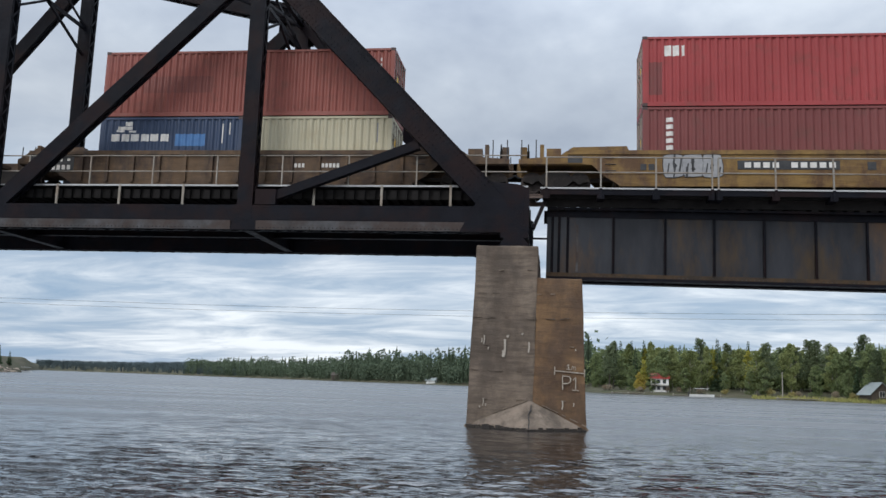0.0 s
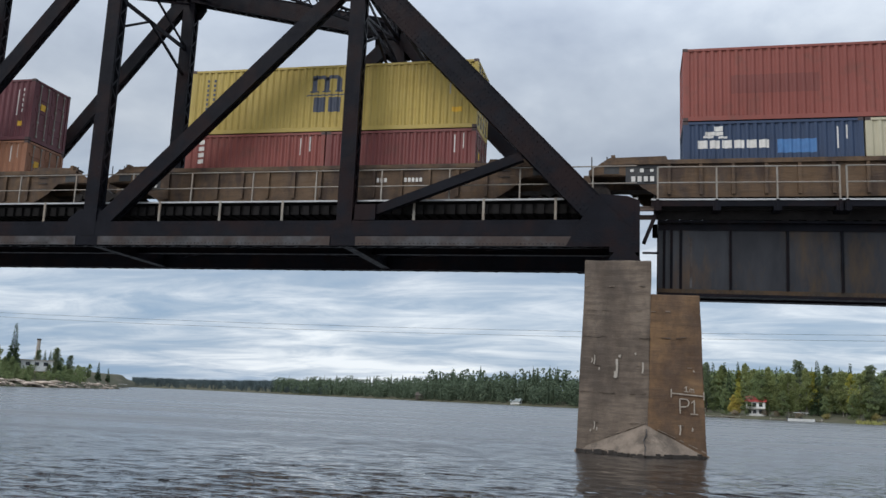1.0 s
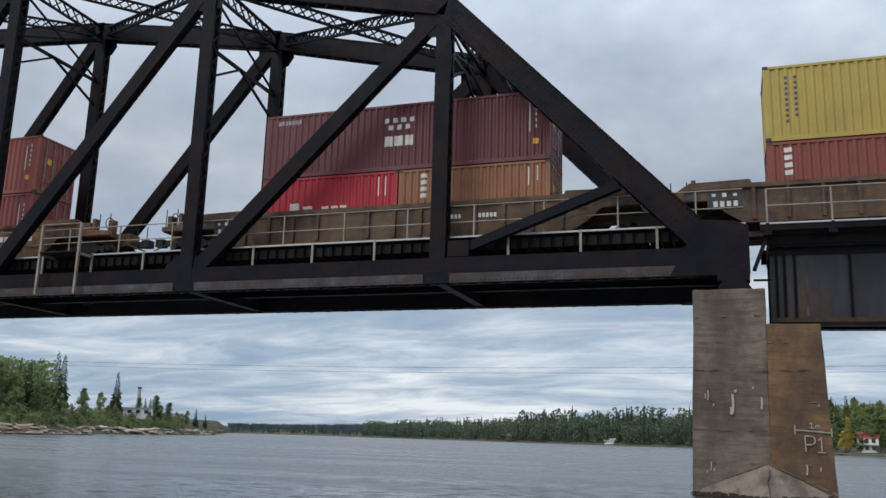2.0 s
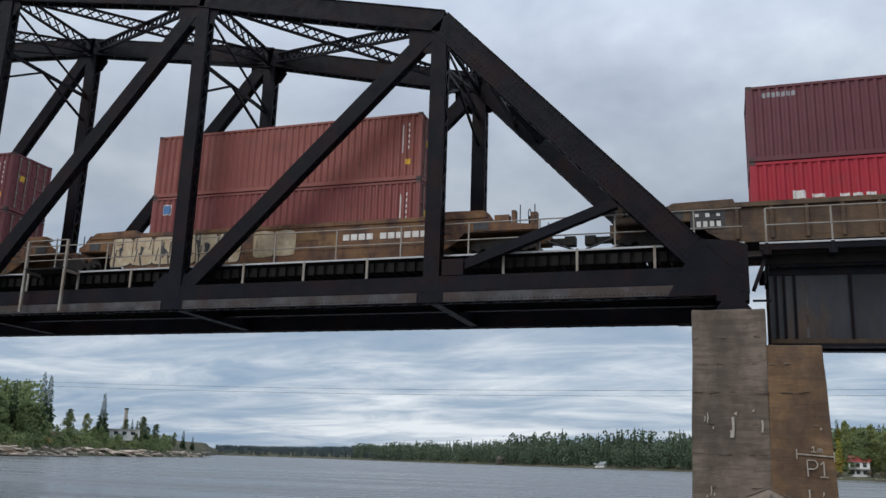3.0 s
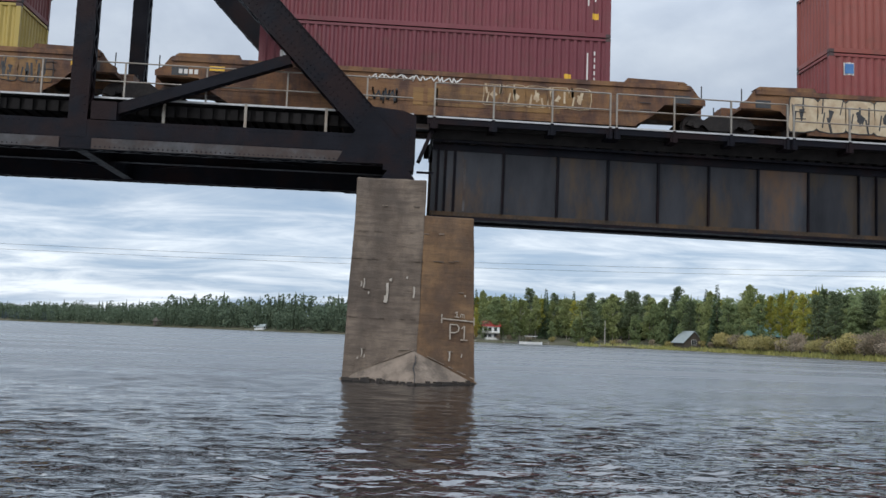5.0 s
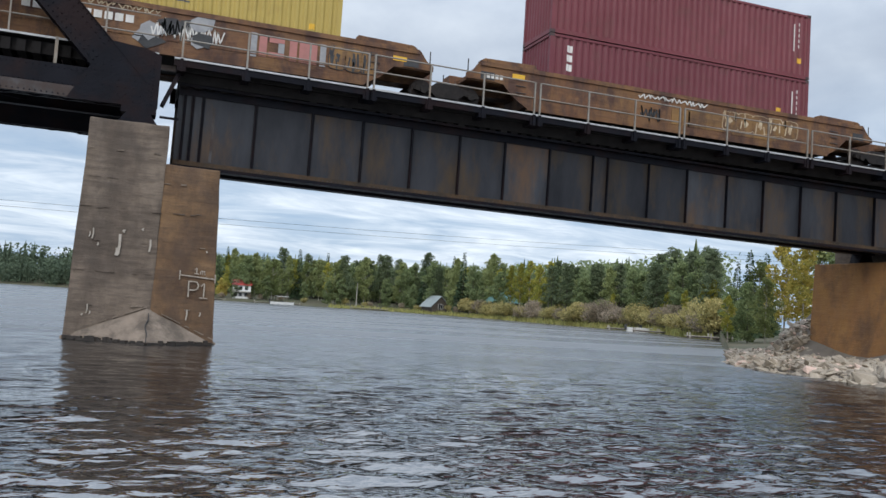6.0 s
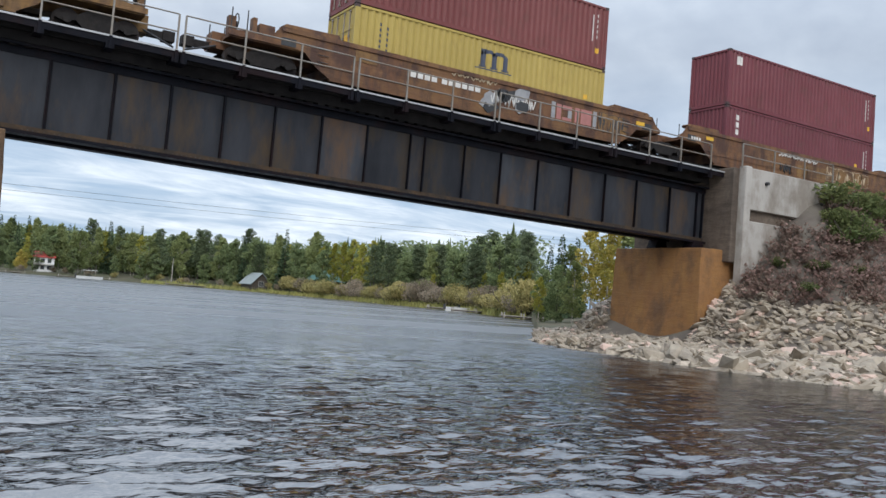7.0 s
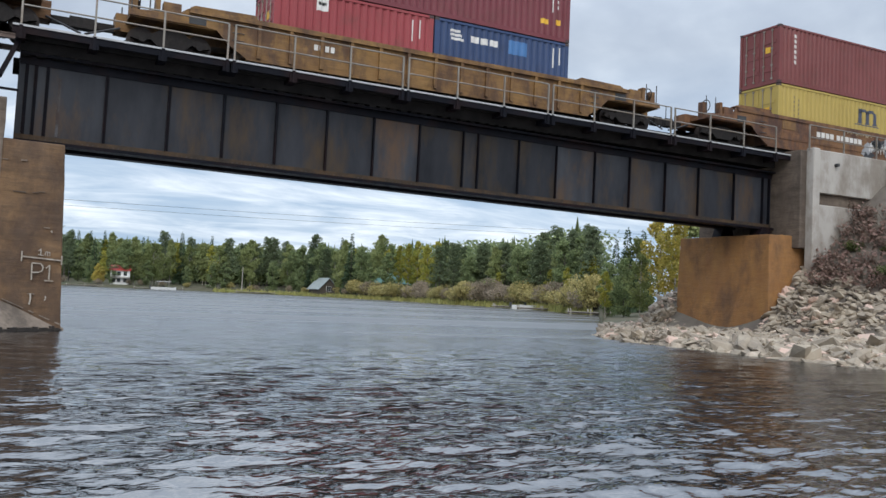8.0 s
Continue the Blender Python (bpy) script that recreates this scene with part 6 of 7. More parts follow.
def build_right_woods():
    random.seed(77)
    # far bay: mixed wood behind the cottages
    for k in range(64):
        az = 2.6 + 21.5 * (k + random.random() * 0.8) / 64
        d = shore_distance(az) + random.choice((9, 14, 20, 28, 34))
        key = random.choice(("aspen", "aspen", "deep", "deep", "aspen", "deep", "spruce", "lime", "pine")) + str(random.randrange(3))
        plant(key, az, d, random.uniform(0.82, 1.12), random.uniform(0.95, 1.12))
    for k in range(26):
        az = 2.8 + 21 * (k + random.random()) / 26
        plant(random.choice(("deep", "willow", "scrub")) + str(random.randrange(3)), az, shore_distance(az) + random.uniform(4, 8), random.uniform(0.5, 0.75) if random.random() < 0.5 else 0.6)
    for az in (4.4, 5.1, 5.9, 12.3, 20.6, 23.4):
        plant("spruce" + str(random.randrange(3)), az, shore_distance(az) + 34, 1.02, 1.12)
    # birches and pines on the nearer shore
    for az, d, s in ((24.4, 14, 0.98), (25.0, 10, 1.0), (25.6, 16, 1.05), (26.2, 11, 0.95), (26.9, 15, 1.0), (23.6, 16, 0.92)):
        plant("lime" + str(random.randrange(3)), az, shore_distance(az) + d, s, 1.1)
    for k in range(34):
        az = 27.0 + 10.3 * (k + random.random() * 0.7) / 34
        plant(random.choice(("pine", "pine", "pine", "deep", "aspen")) + str(random.randrange(3)), az, shore_distance(az) + random.choice((12, 17, 22, 28)), random.uniform(0.66, 0.86), random.uniform(0.95, 1.08))
    for k in range(14):
        az = 27.5 + 10 * (k + random.random()) / 14
        plant("deep" + str(random.randrange(3)), az, shore_distance(az) + random.choice((30, 38)), 0.72)
    for k in range(62):
        az = 21.5 + 15.4 * (k + random.random() * 0.9) / 46
        plant(random.choice(("willow", "willow", "scrub")) + str(random.randrange(3)), az, shore_distance(az) + random.uniform(2.0, 6), random.uniform(0.95, 1.5), random.uniform(0.8, 1.1))
    for az, d, s in ((31.0, 9, 0.5), (33.0, 9, 0.45), (34.4, 10, 0.5), (35.5, 8, 0.5), (36.6, 9, 0.55), (37.2, 12, 0.6)):
        plant("lime" + str(random.randrange(3)), az, shore_distance(az) + d, s)
    # behind the abutment
    for key, az, d, s in (("spruce1", 38.6, 118, 0.82), ("spruce2", 39.3, 112, 0.9), ("aspen0", 39.9, 112, 0.85), ("spruce0", 40.3, 118, 0.9), ("deep1", 38.2, 88, 0.5), ("deep2", 39.2, 82, 0.5), ("lime1", 38.0, 80, 0.42), ("aspen2", 40.2, 78, 0.5),
                          ("gold0", 41.3, 84, 1.0), ("gold0", 42.4, 80, 1.02), ("scrub1", 40.6, 66, 1.1), ("scrub2", 41.8, 58, 0.9), ("willow1", 39.6, 66, 0.8), ("willow2", 38.7, 70, 0.75), ("aspen1", 43.4, 86, 0.9), ("deep0", 44.6, 84, 0.8)):
        plant(key, az, d, s)
    plant("aspen1", 0, 0, 0.75, 1.0, xy=(66, 16))
    plant("aspen2", 0, 0, 0.7, 1.0, xy=(78, 18))


def build_headland():
    random.seed(31)
    for key, az, d, s, tall in (("spruce0", -39.4, 30, 1.05, 1.0), ("aspen1", -40.3, 30, 0.62, 0.9), ("spruce1", -43.0, 34, 1.0, 1.1), ("spruce2", -42.6, 36, 1.0, 1.1), ("spruce1", -44.6, 25, 0.85, 1.0), ("spruce2", -34.5, 14, 0.62, 0.9), ("spruce0", -33.9, 12, 0.5, 0.9),
                                ("spruce2", -36.8, 22, 0.55, 0.8), ("spruce0", -37.6, 60, 0.5, 1.0), ("spruce1", -37.3, 62, 0.5, 1.0), ("pine0", -41.3, 34, 0.6, 0.8), ("pine1", -37.0, 26, 0.75, 0.75), ("pine2", -36.2, 24, 0.62, 0.75), ("pine0", -38.0, 36, 0.5, 0.8),
                                ("deep0", -45.4, 20, 0.75, 1.0), ("deep1", -46.3, 22, 0.85, 1.0), ("deep2", -47.2, 22, 0.9, 1.1), ("spruce1", -46.6, 26, 0.9, 1.0), ("deep0", -43.8, 18, 0.6, 0.9), ("deep1", -42.9, 20, 0.55, 0.9), ("aspen0", -39.4, 30, 0.5, 0.9), ("deep2", -48.3, 22, 0.9, 1.0), ("spruce0", -49.0, 26, 1.0, 1.0), ("deep1", -50.0, 20, 1.0, 1.0), ("pine1", -37.0, 30, 0.5, 0.8), ("deep2", -35.7, 24, 0.35, 0.9)):
        plant(key, az, shore_distance(az) + d, s, tall)
    for k in range(30):
        az = -46 + 11 * (k + random.random()) / 30
        plant(random.choice(("willow", "deep", "scrub", "deep")) + str(random.randrange(3)), az, shore_distance(az) + random.uniform(9, 24), random.uniform(0.28, 0.5) if az > -41 else random.uniform(0.4, 0.75))


build_right_woods()
build_headland()


def far_forest(name, a0, a1, n, back, h0, h1, mat, label, seed, conifer=0.5, leaves=60, size=0.055):
    """A distant wood: many small ragged trees joined into one."""
    rnd = random.Random(seed)
    g = Geo()
    for _ in range(n):
        az = rnd.uniform(a0, a1)
        d = shore_distance(az) + rnd.uniform(*back)
        x, y = HUB[0] + math.sin(radians(az)) * d, HUB[1] + math.cos(radians(az)) * d
        z, h = ground_height(x, y), rnd.uniform(h0, h1)
        if rnd.random() < conifer:
            r = h * rnd.uniform(0.12, 0.18)
            for t in range(6):
                zz = z + h * (0.08 + 0.15 * t)
                rr = r * (1 - t / 6.5)
                for j in range(5):
                    a = rnd.uniform(0, 6.28)
                    s = Vector((math.cos(a), math.sin(a), 0))
                    p = Vector((x, y, zz))
                    g.add([p - s * rr, p + s * rr, p + Vector((0, 0, h * 0.25)) + s * rr * 0.1], [(0, 1, 2)])
        else:
            for t in range(leaves):
                c = Vector((x + rnd.gauss(0, 0.16) * h, y + rnd.gauss(0, 0.16) * h, z + h * rnd.uniform(0.05, 0.95)))
                s = Vector((rnd.gauss(0, 1), rnd.gauss(0, 1), rnd.gauss(0, 1))).normalized() * h * size
                t2 = s.orthogonal().normalized() * h * size * 0.9
                g.add([c - s, c + t2, c + s, c - t2], [(0, 1, 2, 3)])
    tagged(new(name, g.mesh(name, mat)), label, "forest", kind="stuff")


far_forest("far_forest", -23.5, 1.8, 1500, (2, 60), 4.5, 13.5, FAR_GREEN, "mixed green forest along the opposite shore", 5, 0.3)
far_forest("far_forest", -13.5, 2.4, 300, (20, 60), 9, 18.5, FAR_GREEN, "taller mixed forest on the opposite shore", 6, 0.4)
far_forest("distant_forest", -32.15, -20, 2300, (5, 260), 5, 9, FAR_HAZE_TINT, "low forest on the distant shore, leaf colour tinted blue for haze", 7, 0.7)
far_forest("back_forest", 2.4, 37.5, 1100, (30, 75), 7, 12, LEAF_DEEP, "dense woods behind the shore trees", 8, 0.2, 130, 0.034)
far_forest("headland_forest", -52, -43.8, 150, (24, 60), 6, 11, LEAF_DEEP, "dense trees behind the headland", 9, 0.3, 150, 0.035)
far_forest("headland_scrub", -46, -35.2, 420, (5, 30), 1.0, 2.6, LEAF_DEEP, "low scrub over the headland slope", 10, 0.0, 60, 0.09)


def shore_reeds():
    rnd = random.Random(12)
    g = Geo()
    for _ in range(5200):
        az = rnd.uniform(12.5, 37.2)
        d = shore_distance(az) + rnd.uniform(-0.6, 3.2)
        x, y = HUB[0] + math.sin(radians(az)) * d, HUB[1] + math.cos(radians(az)) * d
        h, a = rnd.uniform(0.3, 0.95), rnd.uniform(0, 6.28)
        w = Vector((math.cos(a), math.sin(a), 0)) * 0.12
        p = Vector((x, y, max(0, ground_height(x, y)) - 0.05))
        g.add([p - w, p + w, p + Vector((rnd.uniform(-.15, .15), rnd.uniform(-.15, .15), h))], [(0, 1, 2)])
    tagged(new("shore_grass", g.mesh("shore_grass", REED)), "yellow-green reeds and grass along the shore", "grass", kind="stuff")


shore_reeds()


# ---- cottages, docks and boats on the shores ----
def house(name, label, at, w, d, h, roof_h, wall, roof, windows=2, storeys=1, eave=0.5):
    top = thing(name, label, "house", at=at)
    g = Geo().box(-w / 2, w / 2, -d / 2, d / 2, -0.6, h)
    g.prism([(-w / 2, h), (w / 2, h), (0, h + roof_h)], -d / 2, -d / 2 + 0.1)
    part("wall", g, wall, top)
    rf = Geo()
    for s in (-1, 1):
        e = w / 2 + eave
        zz = h - roof_h * eave / (w / 2)
        rf.add([(s * e, -d / 2 - eave, zz), (0, -d / 2 - eave, h + roof_h), (0, d / 2 + eave, h + roof_h), (s * e, d / 2 + eave, zz),
                (s * e, -d / 2 - eave, zz + 0.14), (0, -d / 2 - eave, h + roof_h + 0.14), (0, d / 2 + eave, h + roof_h + 0.14), (s * e, d / 2 + eave, zz + 0.14)],
               [(0, 1, 2, 3), (4, 5, 6, 7), (0, 1, 5, 4), (2, 3, 7, 6), (0, 3, 7, 4)])
    part("roof", rf, roof, top)
    for st in range(storeys):
        for k in range(windows):
            x = -w / 2 + w * (k + 0.5) / windows
            z = h * (st + 0.35) / storeys
            wn = part("window", Geo().box(x - 0.62, x + 0.62, -d / 2 - 0.06, -d / 2 + 0.02, z, z + 1.25), SIDING_WHITE, top)
            for k2 in (-1, 1):
                part("pane", Geo().box(x + k2 * 0.29 - 0.26, x + k2 * 0.29 + 0.26, -d / 2 - 0.075, -d / 2 - 0.05, z + 0.06, z + 1.19), GLASS_DARK, wn)
    return top


def spot(az, back, rot=0.0, lift=0.0):
    d = shore_distance(az) + back
    x, y = HUB[0] + math.sin(radians(az)) * d, HUB[1] + math.cos(radians(az)) * d
    return pose(x, y, max(0.0, ground_height(x, y)) + lift, 0, 0, -az + rot)


def build_cottages():
    # white cottage seen broadside under its red roof
    top = thing("red_roof_house", "two-storey white house with a red metal roof", "house", at=spot(6.9, 9, 0, 0.2))
    part("wall", Geo().box(-2.3, 2.3, -2.0, 2.0, -0.8, 3.4), SIDING_WHITE, top)
    g = Geo()
    g.add([(-2.6, -2.4, 3.2), (2.6, -2.4, 3.2), (2.6, 0, 4.7), (-2.6, 0, 4.7), (2.6, 2.4, 3.2), (-2.6, 2.4, 3.2)], [(0, 1, 2, 3), (2, 4, 5, 3), (0, 3, 5), (1, 4, 2)])
    part("roof", g, ROOF_RED, top)
    for st in (0.2, 1.9):
        for x in (-1.5, -0.3, 1.2):
            wn = part("window", Geo().box(x - 0.5, x + 0.5, -2.06, -1.98, st, st + 1.1), SIDING_WHITE, top)
            part("pane", Geo().box(x - 0.42, x + 0.42, -2.08, -2.04, st + 0.08, st + 1.02), GLASS_DARK, wn)
    part("porch", Geo().box(-2.3, 2.3, -3.2, -2.0, 1.45, 1.58), DOCK_WOOD, top)
    plant("gold1", 5.6, shore_distance(5.6) + 6, 1.0)
    plant("gold1", 5.9, shore_distance(5.9) + 7, 0.85)
    house("cabin", "small dark cabin with a steep grey-green roof", spot(19.5, 6, 25, 0.1), 4.6, 6.0, 1.3, 2.3, LOG_DARK, ROOF_GREY, 1)
    g = thing("teal_roof_house", "house with a teal metal roof among trees", "house", at=spot(23.9, 17, -20, 0.2))
    part("wall", Geo().box(-3.5, 3.5, -2.5, 2.5, -0.5, 2.4), LOG_DARK, g)
    rf = Geo().add([(-4, -3, 2.2), (4, -3, 2.2), (4, 3, 2.2), (-4, 3, 2.2), (-1.2, 0, 4.6), (1.2, 0, 4.6)], [(0, 1, 5, 4), (1, 2, 5), (2, 3, 4, 5), (3, 0, 4)])
    part("roof", rf, ROOF_TEAL, g)
    house("white_cottage", "small white cottage on the opposite shore", spot(-7.9, 6, 60, 0.0), 4.5, 6, 1.5, 1.4, SIDING_WHITE, ROOF_GREY, 2)
    house("dark_cottage", "dark cottage half hidden on the opposite shore", spot(-14.0, 8, 70, 0.2), 7, 9, 2.6, 2.0, LOG_DARK, LOG_DARK, 2)
    # headland building with a tall chimney
    b = thing("chimney_house", "long low pale building with a tall chimney stack", "house", at=spot(-38.3, 26, 0, 0.8))
    part("wall", Geo().box(-5.5, 5.5, -3, 3, -1.0, 2.1), SIDING_WHITE, b)
    part("roof", Geo().prism([(-5.9, 2.05), (5.9, 2.05), (5.9, 2.3), (-5.9, 2.3)], -3.4, 3.4), CHIMNEY_STONE, b)
    for x in (-3.6, -1.2, 1.2, 3.6):
        part("window", Geo().box(x - 0.6, x + 0.6, -3.06, -2.98, 0.6, 1.6), GLASS_DARK, b)
    ch = thing("chimney_stack", "tall pale brick chimney stack with a dark cap", "chimney", at=spot(-38.05, 42, 0, -1.2))
    part("shaft", Geo().rod((0, 0, -1), (0, 0, 9.6), 0.75, 14, 0.52), CHIMNEY_STONE, ch)
    part("cap", Geo().rod((0, 0, 9.6), (0, 0, 10.1), 0.66, 14, 0.66), LOG_DARK, ch)


build_cottages()


def dock(az, out, length, label, boat=False, rot=0.0):
    top = thing("dock", label, "dock", "docks along the shore", at=spot(az, out, rot, 0.0))
    top.location.z = 0.0
    n = max(6, int(length / 0.35))
    g = Geo()
    for k in range(n):
        x = -length / 2 + length * k / n
        g.box(x, x + length / n - 0.03, -0.8, 0.8, 0.32, 0.38)
    part("deck_boards", g, DOCK_WOOD, top)
    for x in (-length / 2 + 0.3, 0, length / 2 - 0.3):
        for y in (-0.7, 0.7):
            part("post", Geo().rod((x, y, -1.2), (x, y, 0.7), 0.08, 7), DOCK_WOOD, top)
    part("stringer", Geo().box(-length / 2, length / 2, -0.75, -0.65, 0.16, 0.32), LOG_DARK, top)


def boat(az, out, length, label, rot=0.0, canopy=False):
    top = thing("boat", label, "boat", at=spot(az, out, rot, 0.0))
    top.location.z = 0.0
    L = length
    g = Geo()
    prof = [(-L / 2, 0.0, 0.55), (-L / 6, 0.0, 0.8), (L / 6, 0.0, 0.75), (L / 2.4, 0.02, 0.45), (L / 2, 0.1, 0.05)]
    vs = []
    for x, dz, w in prof:
        vs += [(x, -w, 0.62 + dz), (x, -w * 0.7, -0.15), (x, w * 0.7, -0.15), (x, w, 0.62 + dz)]
    fs = []
    for k in range(len(prof) - 1):
        for j in range(3):
            fs.append((4 * k + j, 4 * k + j + 1, 4 * k + j + 5, 4 * k + j + 4))
        fs.append((4 * k, 4 * k + 4, 4 * k + 7, 4 * k + 3))
    fs.append((0, 1, 2, 3))
    part("hull", g.add(vs, fs), SIDING_WHITE, top)
    part("windscreen", Geo().box(-0.2, 0.1, -0.5, 0.5, 0.62, 1.0), GLASS_DARK, top)
    part("outboard", Geo().box(-L / 2 - 0.3, -L / 2, -0.2, 0.2, 0.2, 1.0), BLACK_MARK, top)
    if canopy:
        for x in (-1.2, 1.2):
            part("canopy_post", Geo().rod((x, -0.6, 0.6), (x, -0.6, 2.0), 0.03, 6), GALV, top)
            part("canopy_post", Geo().rod((x, 0.6, 0.6), (x, 0.6, 2.0), 0.03, 6), GALV, top)
        part("canopy", Geo().box(-1.6, 1.6, -0.8, 0.8, 2.0, 2.1), SIDING_WHITE, top)


dock(4.9, -2, 9, "pale wooden dock below the red-roofed house")
dock(9.2, -1.5, 12, "low pale dock with a moored boat")
boat(9.5, -4.0, 6.0, "white motor boat with a canopy moored at a dock", 8, True)
dock(15.2, -1.0, 10, "low weathered dock by the mast")
dock(32.6, -3, 9, "floating pale dock by the willow scrub", rot=10)
boat(32.8, -4.5, 4.0, "small pale boat tied by the dock", 12)
dock(33.9, -3, 7, "floating pale dock by the willow scrub", rot=10)
dock(37.0, -2.5, 5, "short pale dock near the railway bank", rot=12)
dock(-45.2, -4, 26, "long low log boom and dock by the headland", rot=12)
boat(-32.95, -6, 6, "white boat off the tip of the headland", 40, True)
mast = thing("flag_mast", "bare pale wooden mast on the shore", "mast", at=spot(14.3, 1.5))
part("pole", Geo().rod((0, 0, -0.5), (0, 0, 6.3), 0.14, 8, 0.08), DOCK_WOOD, mast)
part("finial", Geo().rod((0, 0, 6.3), (0, 0, 6.45), 0.12, 8, 0.05), DOCK_WOOD, mast)
line = thing("power_line", "two thin overhead cables across the river between tall poles", "power line")
for p0, p1, sag in (((-900, 380, 66), (700, 320, 60), 30), ((-900, 384, 64), (700, 324, 58), 30)):
    cab = Geo()
    pts = [Vector(p0).lerp(Vector(p1), k / 24) - Vector((0, 0, sag * 4 * (k / 24) * (1 - k / 24))) for k in range(25)]
    for a, c in zip(pts, pts[1:]):
        cab.rod(a, c, 0.06, 5)
    part("cable", cab, TRUCK_IRON, line)
    for q in (p0, p1):
        part("pole", Geo().rod((q[0], q[1], 0), q, 0.35, 8, 0.2), BARK, line)


# ---- embankment brush and rocks ----
def embankment_brush():
    rnd = random.Random(44)
    g = Geo()
    for _ in range(4600):
        x, y = rnd.uniform(31, 60), rnd.uniform(-14.5, -1.9)
        z = ground_height(x, y)
        if z < 2.4 + 1.2 * noise.noise(Vector((x * 0.3, y * 0.3, 3))) or (x < 37 and z > 6.0) or rnd.random() < 0.25:
            continue
        p = Vector((x, y, z - 0.05))
        for k in range(9):
            a = rnd.uniform(0, 6.28)
            e = p + Vector((math.cos(a) * 0.45, math.sin(a) * 0.45, rnd.uniform(0.25, 0.85)))
            s = (e - p).orthogonal().normalized() * rnd.uniform(0.012, 0.03)
            g.add([p - s, p + s, e], [(0, 1, 2)])
            for j in range(3):
                c = p.lerp(e, rnd.uniform(0.4, 1.0))
                u = Vector((rnd.gauss(0, 1), rnd.gauss(0, 1), rnd.gauss(0, 1))).normalized() * rnd.uniform(0.04, 0.10)
                t = u.orthogonal() * 0.7
                g.add([c - u, c + t, c + u, c - t], [(0, 1, 2, 3)])
    tagged(new("dead_brush", g.mesh("dead_brush", BRUSH_RED)), "tangled dead red-brown brush on the embankment slope", "brush", kind="stuff")
    for k in range(60):
        x, y = rnd.uniform(36.5, 60), rnd.uniform(-5.5, -2.0)
        if ground_height(x, y) > 5.2:
            plant("shrub" + str(rnd.randrange(3)), 0, 0, rnd.uniform(0.7, 1.25), 0.8, xy=(x, y))
    for x, y in ((33.0, -3.0), (33.8, -4.4), (32.6, -4.8), (35.2, -5.5), (36.0, -3.6)):
        plant("shrub" + str(rnd.randrange(3)), 0, 0, 0.5, 0.7, xy=(x, y))
    for x, y in ((30.5, 7.5), (33, 9), (28.5, 8.5), (36, 8), (35, 11)):
        plant("scrub" + str(rnd.randrange(3)), 0, 0, 0.7, 0.9, xy=(x, y))


embankment_brush()


def rock_meshes(mat, n, seed, fine=2):
    out = []
    rnd = random.Random(seed)
    for k in range(n):
        bm = bmesh.new()
        bmesh.ops.create_icosphere(bm, subdivisions=fine, radius=0.5)
        cuts = [(Vector((rnd.gauss(0, 1), rnd.gauss(0, 1), rnd.gauss(0, 1))).normalized(), rnd.uniform(0.2, 0.38)) for _ in range(11)]
        for v in bm.verts:
            for nrm, d in cuts:
                o = v.co.dot(nrm) - d
                if o > 0:
                    v.co -= nrm * o
            v.co += noise.noise_vector(v.co * 3 + Vector((k * 7, 0, 0))) * 0.03
            v.co.x *= 1.25
            v.co.z *= 0.72
        bmesh.ops.dissolve_limit(bm, angle_limit=0.12, verts=bm.verts, edges=bm.edges)
        bmesh.ops.triangulate(bm, faces=bm.faces)
        me = bpy.data.meshes.new("rock")
        bm.to_mesh(me)
        bm.free()
        me.materials.append(mat)
        out.append(me)
    return out


def riprap():
    rnd = random.Random(9)
    grey, pink = rock_meshes(ROCK, 12, 1, 1), rock_meshes(ROCK_PINK, 5, 2, 1)
    top = thing("riprap", "bank of angular pale granite riprap at the waterline", "rocks")
    count = 0
    joined = {0: Geo(), 1: Geo()}
    for _ in range(23000):
        az = rnd.uniform(37.8, 66)
        d = rnd.uniform(-0.9, 19.0)
        if rnd.random() > 1.7 - d / 16:
            continue
        r = shore_distance(az) + d
        x, y = HUB[0] + math.sin(radians(az)) * r, HUB[1] + math.cos(radians(az)) * r
        z = ground_height(x, y)
        if (27.9 < x < 33 and -1.3 < y < 4.5 and (x > 29.4 or rnd.random() < 0.8)) or z > (3.1 if y < 4.4 else 1.9) + 1.3 * noise.noise(Vector((x * 0.3, y * 0.3, 8))) or x < 17:
            continue
        s = rnd.choice((0.2, 0.26, 0.3, 0.36, 0.45, 0.55, 0.72)) * rnd.uniform(0.8, 1.15)
        if rnd.random() < 0.05 and y < -7:
            s *= 1.7
        me = rnd.choice(pink) if rnd.random() < 0.1 else rnd.choice(grey)
        m = Matrix.LocRotScale((x, y, max(z, -0.1) + s * 0.04), Euler((rnd.uniform(-0.6, 0.6), rnd.uniform(-0.6, 0.6), rnd.uniform(0, 6.28))), (s * rnd.uniform(0.8, 1.5), s * rnd.uniform(0.6, 1.05), s * rnd.uniform(0.4, 0.95)))
        if count < 300 and s > 0.42:
            part("rock", None, None, top, data=me, at=m)
            count += 1
        else:
            g = joined[1 if me in pink else 0]
            g.add([m @ v.co for v in me.vertices], [tuple(p.vertices) for p in me.polygons])
    for k, mat in ((0, ROCK), (1, ROCK_PINK)):
        tagged(part("rock_heap", joined[k], mat, top), "heap of smaller broken granite rocks", kind="stuff")


riprap()


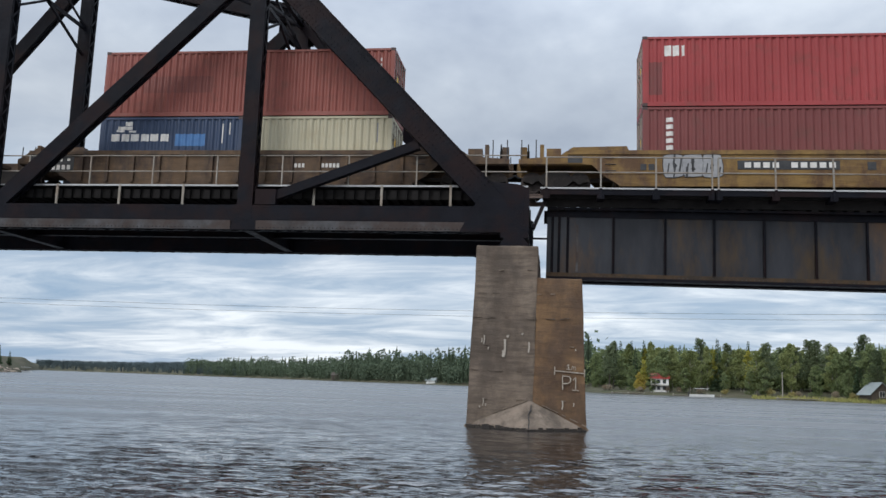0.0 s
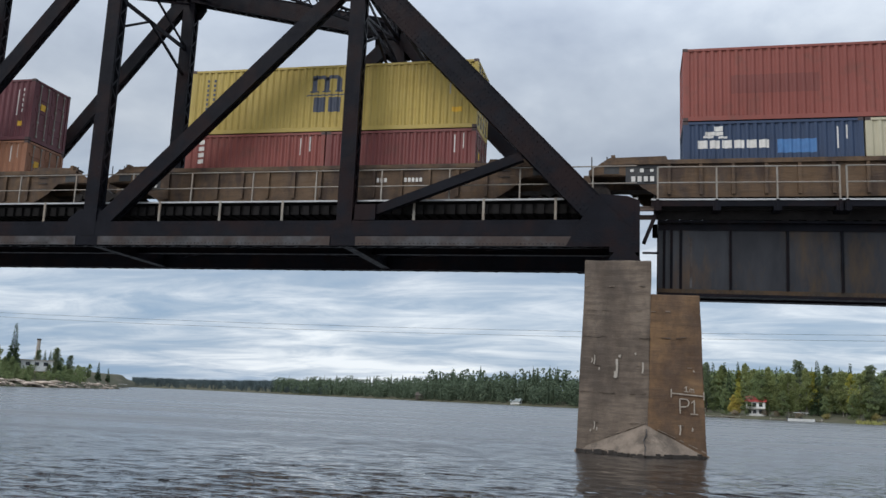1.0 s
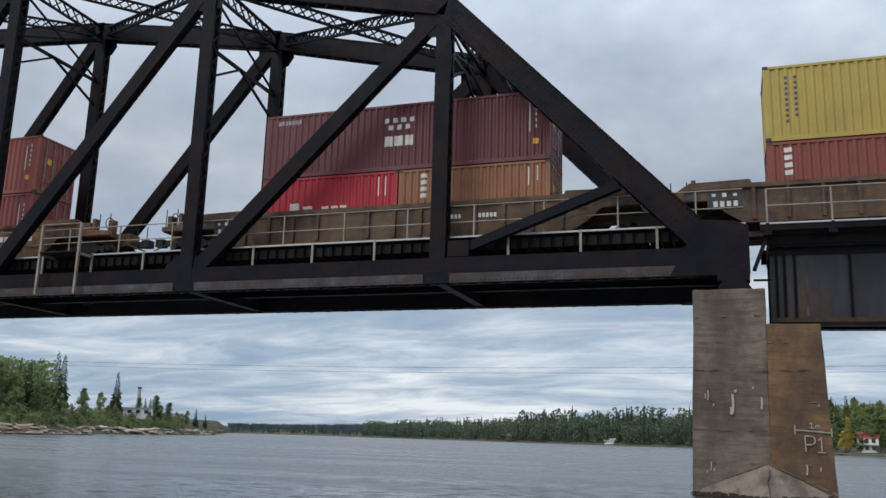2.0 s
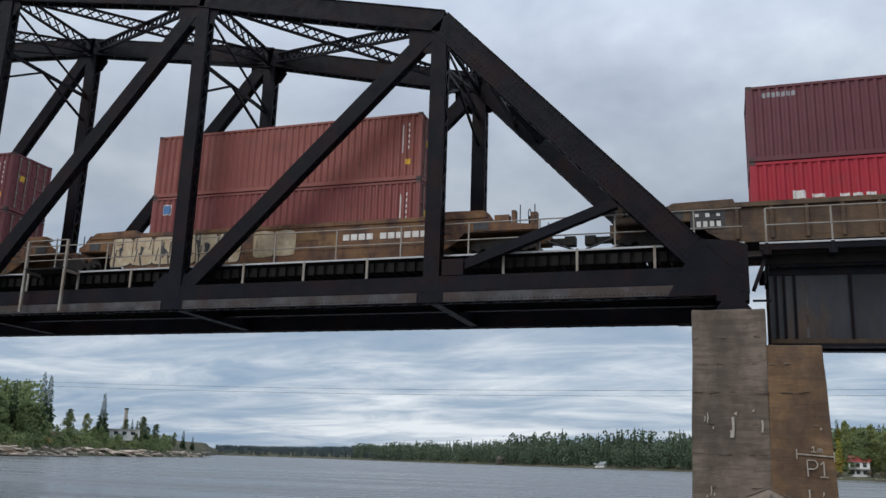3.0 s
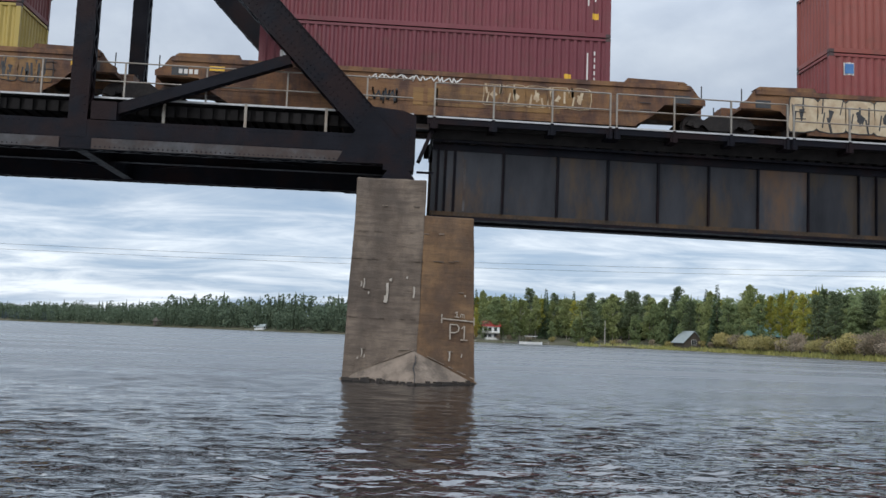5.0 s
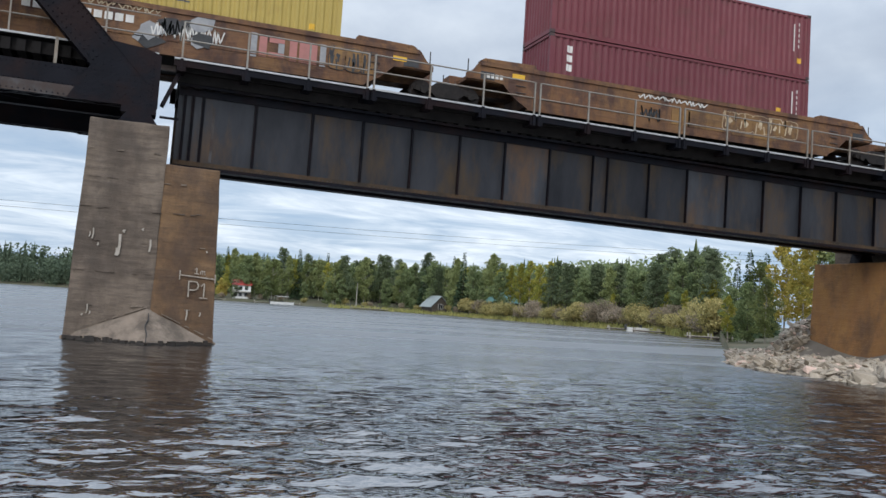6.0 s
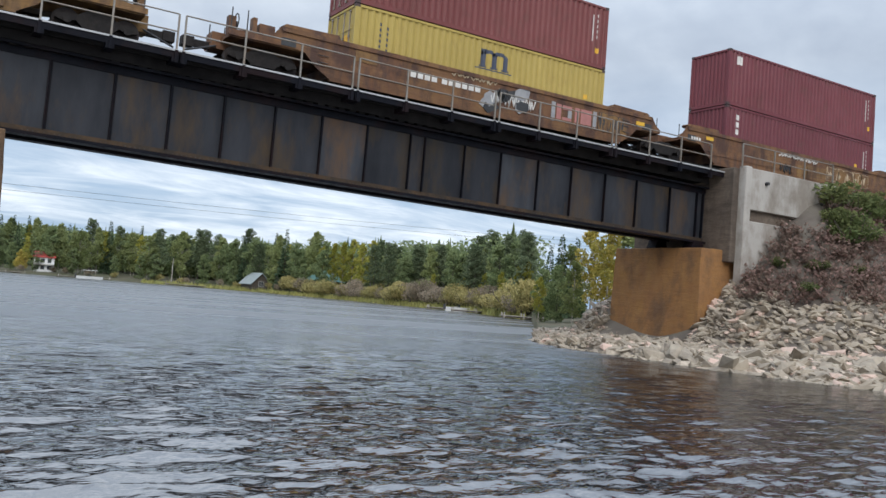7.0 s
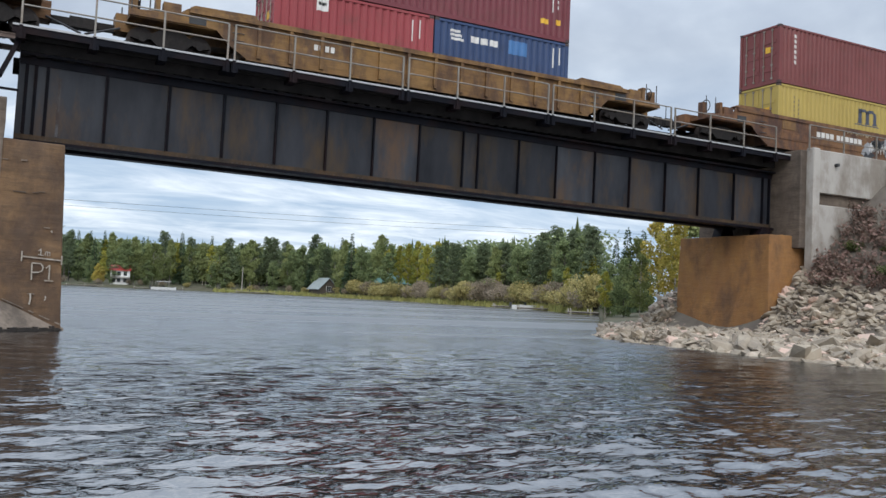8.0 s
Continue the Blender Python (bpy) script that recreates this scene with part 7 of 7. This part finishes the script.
def headland_rocks():
    """Bare pale granite slabs sloping into the water round the headland."""
    rnd = random.Random(19)
    meshes = rock_meshes(ROCK, 5, 6)
    top = thing("shore_rocks", "bare pale granite slabs along the headland shore", "rocks")
    for k in range(90):
        az = -47 + 13.6 * (k + rnd.random()) / 90
        d = shore_distance(az) + rnd.uniform(-0.5, 7.0)
        x, y = HUB[0] + math.sin(radians(az)) * d, HUB[1] + math.cos(radians(az)) * d
        w = rnd.uniform(2.2, 6.0)
        m = Matrix.LocRotScale((x, y, max(ground_height(x, y), 0) + 0.1), Euler((rnd.uniform(-0.12, 0.12), rnd.uniform(-0.12, 0.12), radians(-az) + rnd.uniform(-0.4, 0.4))), (w, w * 0.7, rnd.uniform(0.7, 1.7)))
        part("slab", None, None, top, data=rnd.choice(meshes), at=m)


headland_rocks()


# ---- bridge ties, one by one ----
def build_ties():
    top = thing("tie_deck", "dark creosoted timber bridge ties under the rails", "ties", kind="structure")
    short = Geo().box(-0.125, 0.125, -0.22, 3.2, 7.95, 8.54).mesh("tie", TIMBER)
    long = Geo().box(-0.125, 0.125, -0.72, 3.42, 8.22, 8.57).mesh("tie", TIMBER)
    n = 0
    while -0.05 + 0.41 * n < 31.1:
        part("tie", None, None, top, data=short, at=pose(0.1 + 0.41 * n, random.uniform(-0.05, 0.05), random.uniform(-0.015, 0.0)))
        n += 1
    for k in range(118):
        part("tie", None, None, top, data=long, at=pose(-0.9 - 0.41 * k, 0, random.uniform(-0.015, 0)))
    g = Geo()
    for k in range(118, 236):
        g.box(-1.02 - 0.41 * k, -0.78 - 0.41 * k, -0.72, 3.42, 8.22, 8.57)
    tagged(part("tie_run", g, TIMBER, top), kind="stuff")
    # added dark beam, stands in for the shade at the tie ends
    part("edge_timber", Geo().beam((-0.1, -0.25, 8.29), (31.1, -0.25, 8.12), 0.05, 0.44), TIMBER, top)
    # timbers added along both spans so the gaps between ties read as shaded
    for x0, x1, y, z0 in ((-0.2, 31.2, -0.62, 8.3), (-96, -0.75, -0.5, 8.25), (-0.2, 31.2, 3.3, 8.1), (-96, -0.75, 3.2, 8.25)):
        part("guard_timber", Geo().box(x0, x1, y - 0.1, y + 0.1, z0, 8.62), TIMBER, top)


build_ties()


# ---- movement ----
def motions():
    # the river drifts slowly past
    at = river.location.copy()
    walk(river, [(t, pose(at.x - 1.2 + 0.3 * t, at.y, at.z)) for t in (0, 4, 8)])
    shift = [(0, 0.1), (1, 0.0), (1.7, -0.14), (2.8, -0.22), (3.5, 0.0), (4.2, 0.16), (5.3, -0.1), (6, -0.18), (6.5, -0.1), (7, 0.04), (8, 0.1)]
    for ob, x, y, z in MOVERS:
        walk(ob, [(t, pose(x + SPEED * t + c, y, z)) for t, c in shift])
    # the wheels turn with the train's speed
    rate = math.degrees(SPEED / 0.42) / FPS
    for w in WHEELS:
        at = w.matrix_basis.translation.copy()
        walk(w, [(k / FPS, pose(at.x, at.y, at.z, 0, (rate * k) % 360, 0)) for k in range(8 * FPS + 1)])


motions()
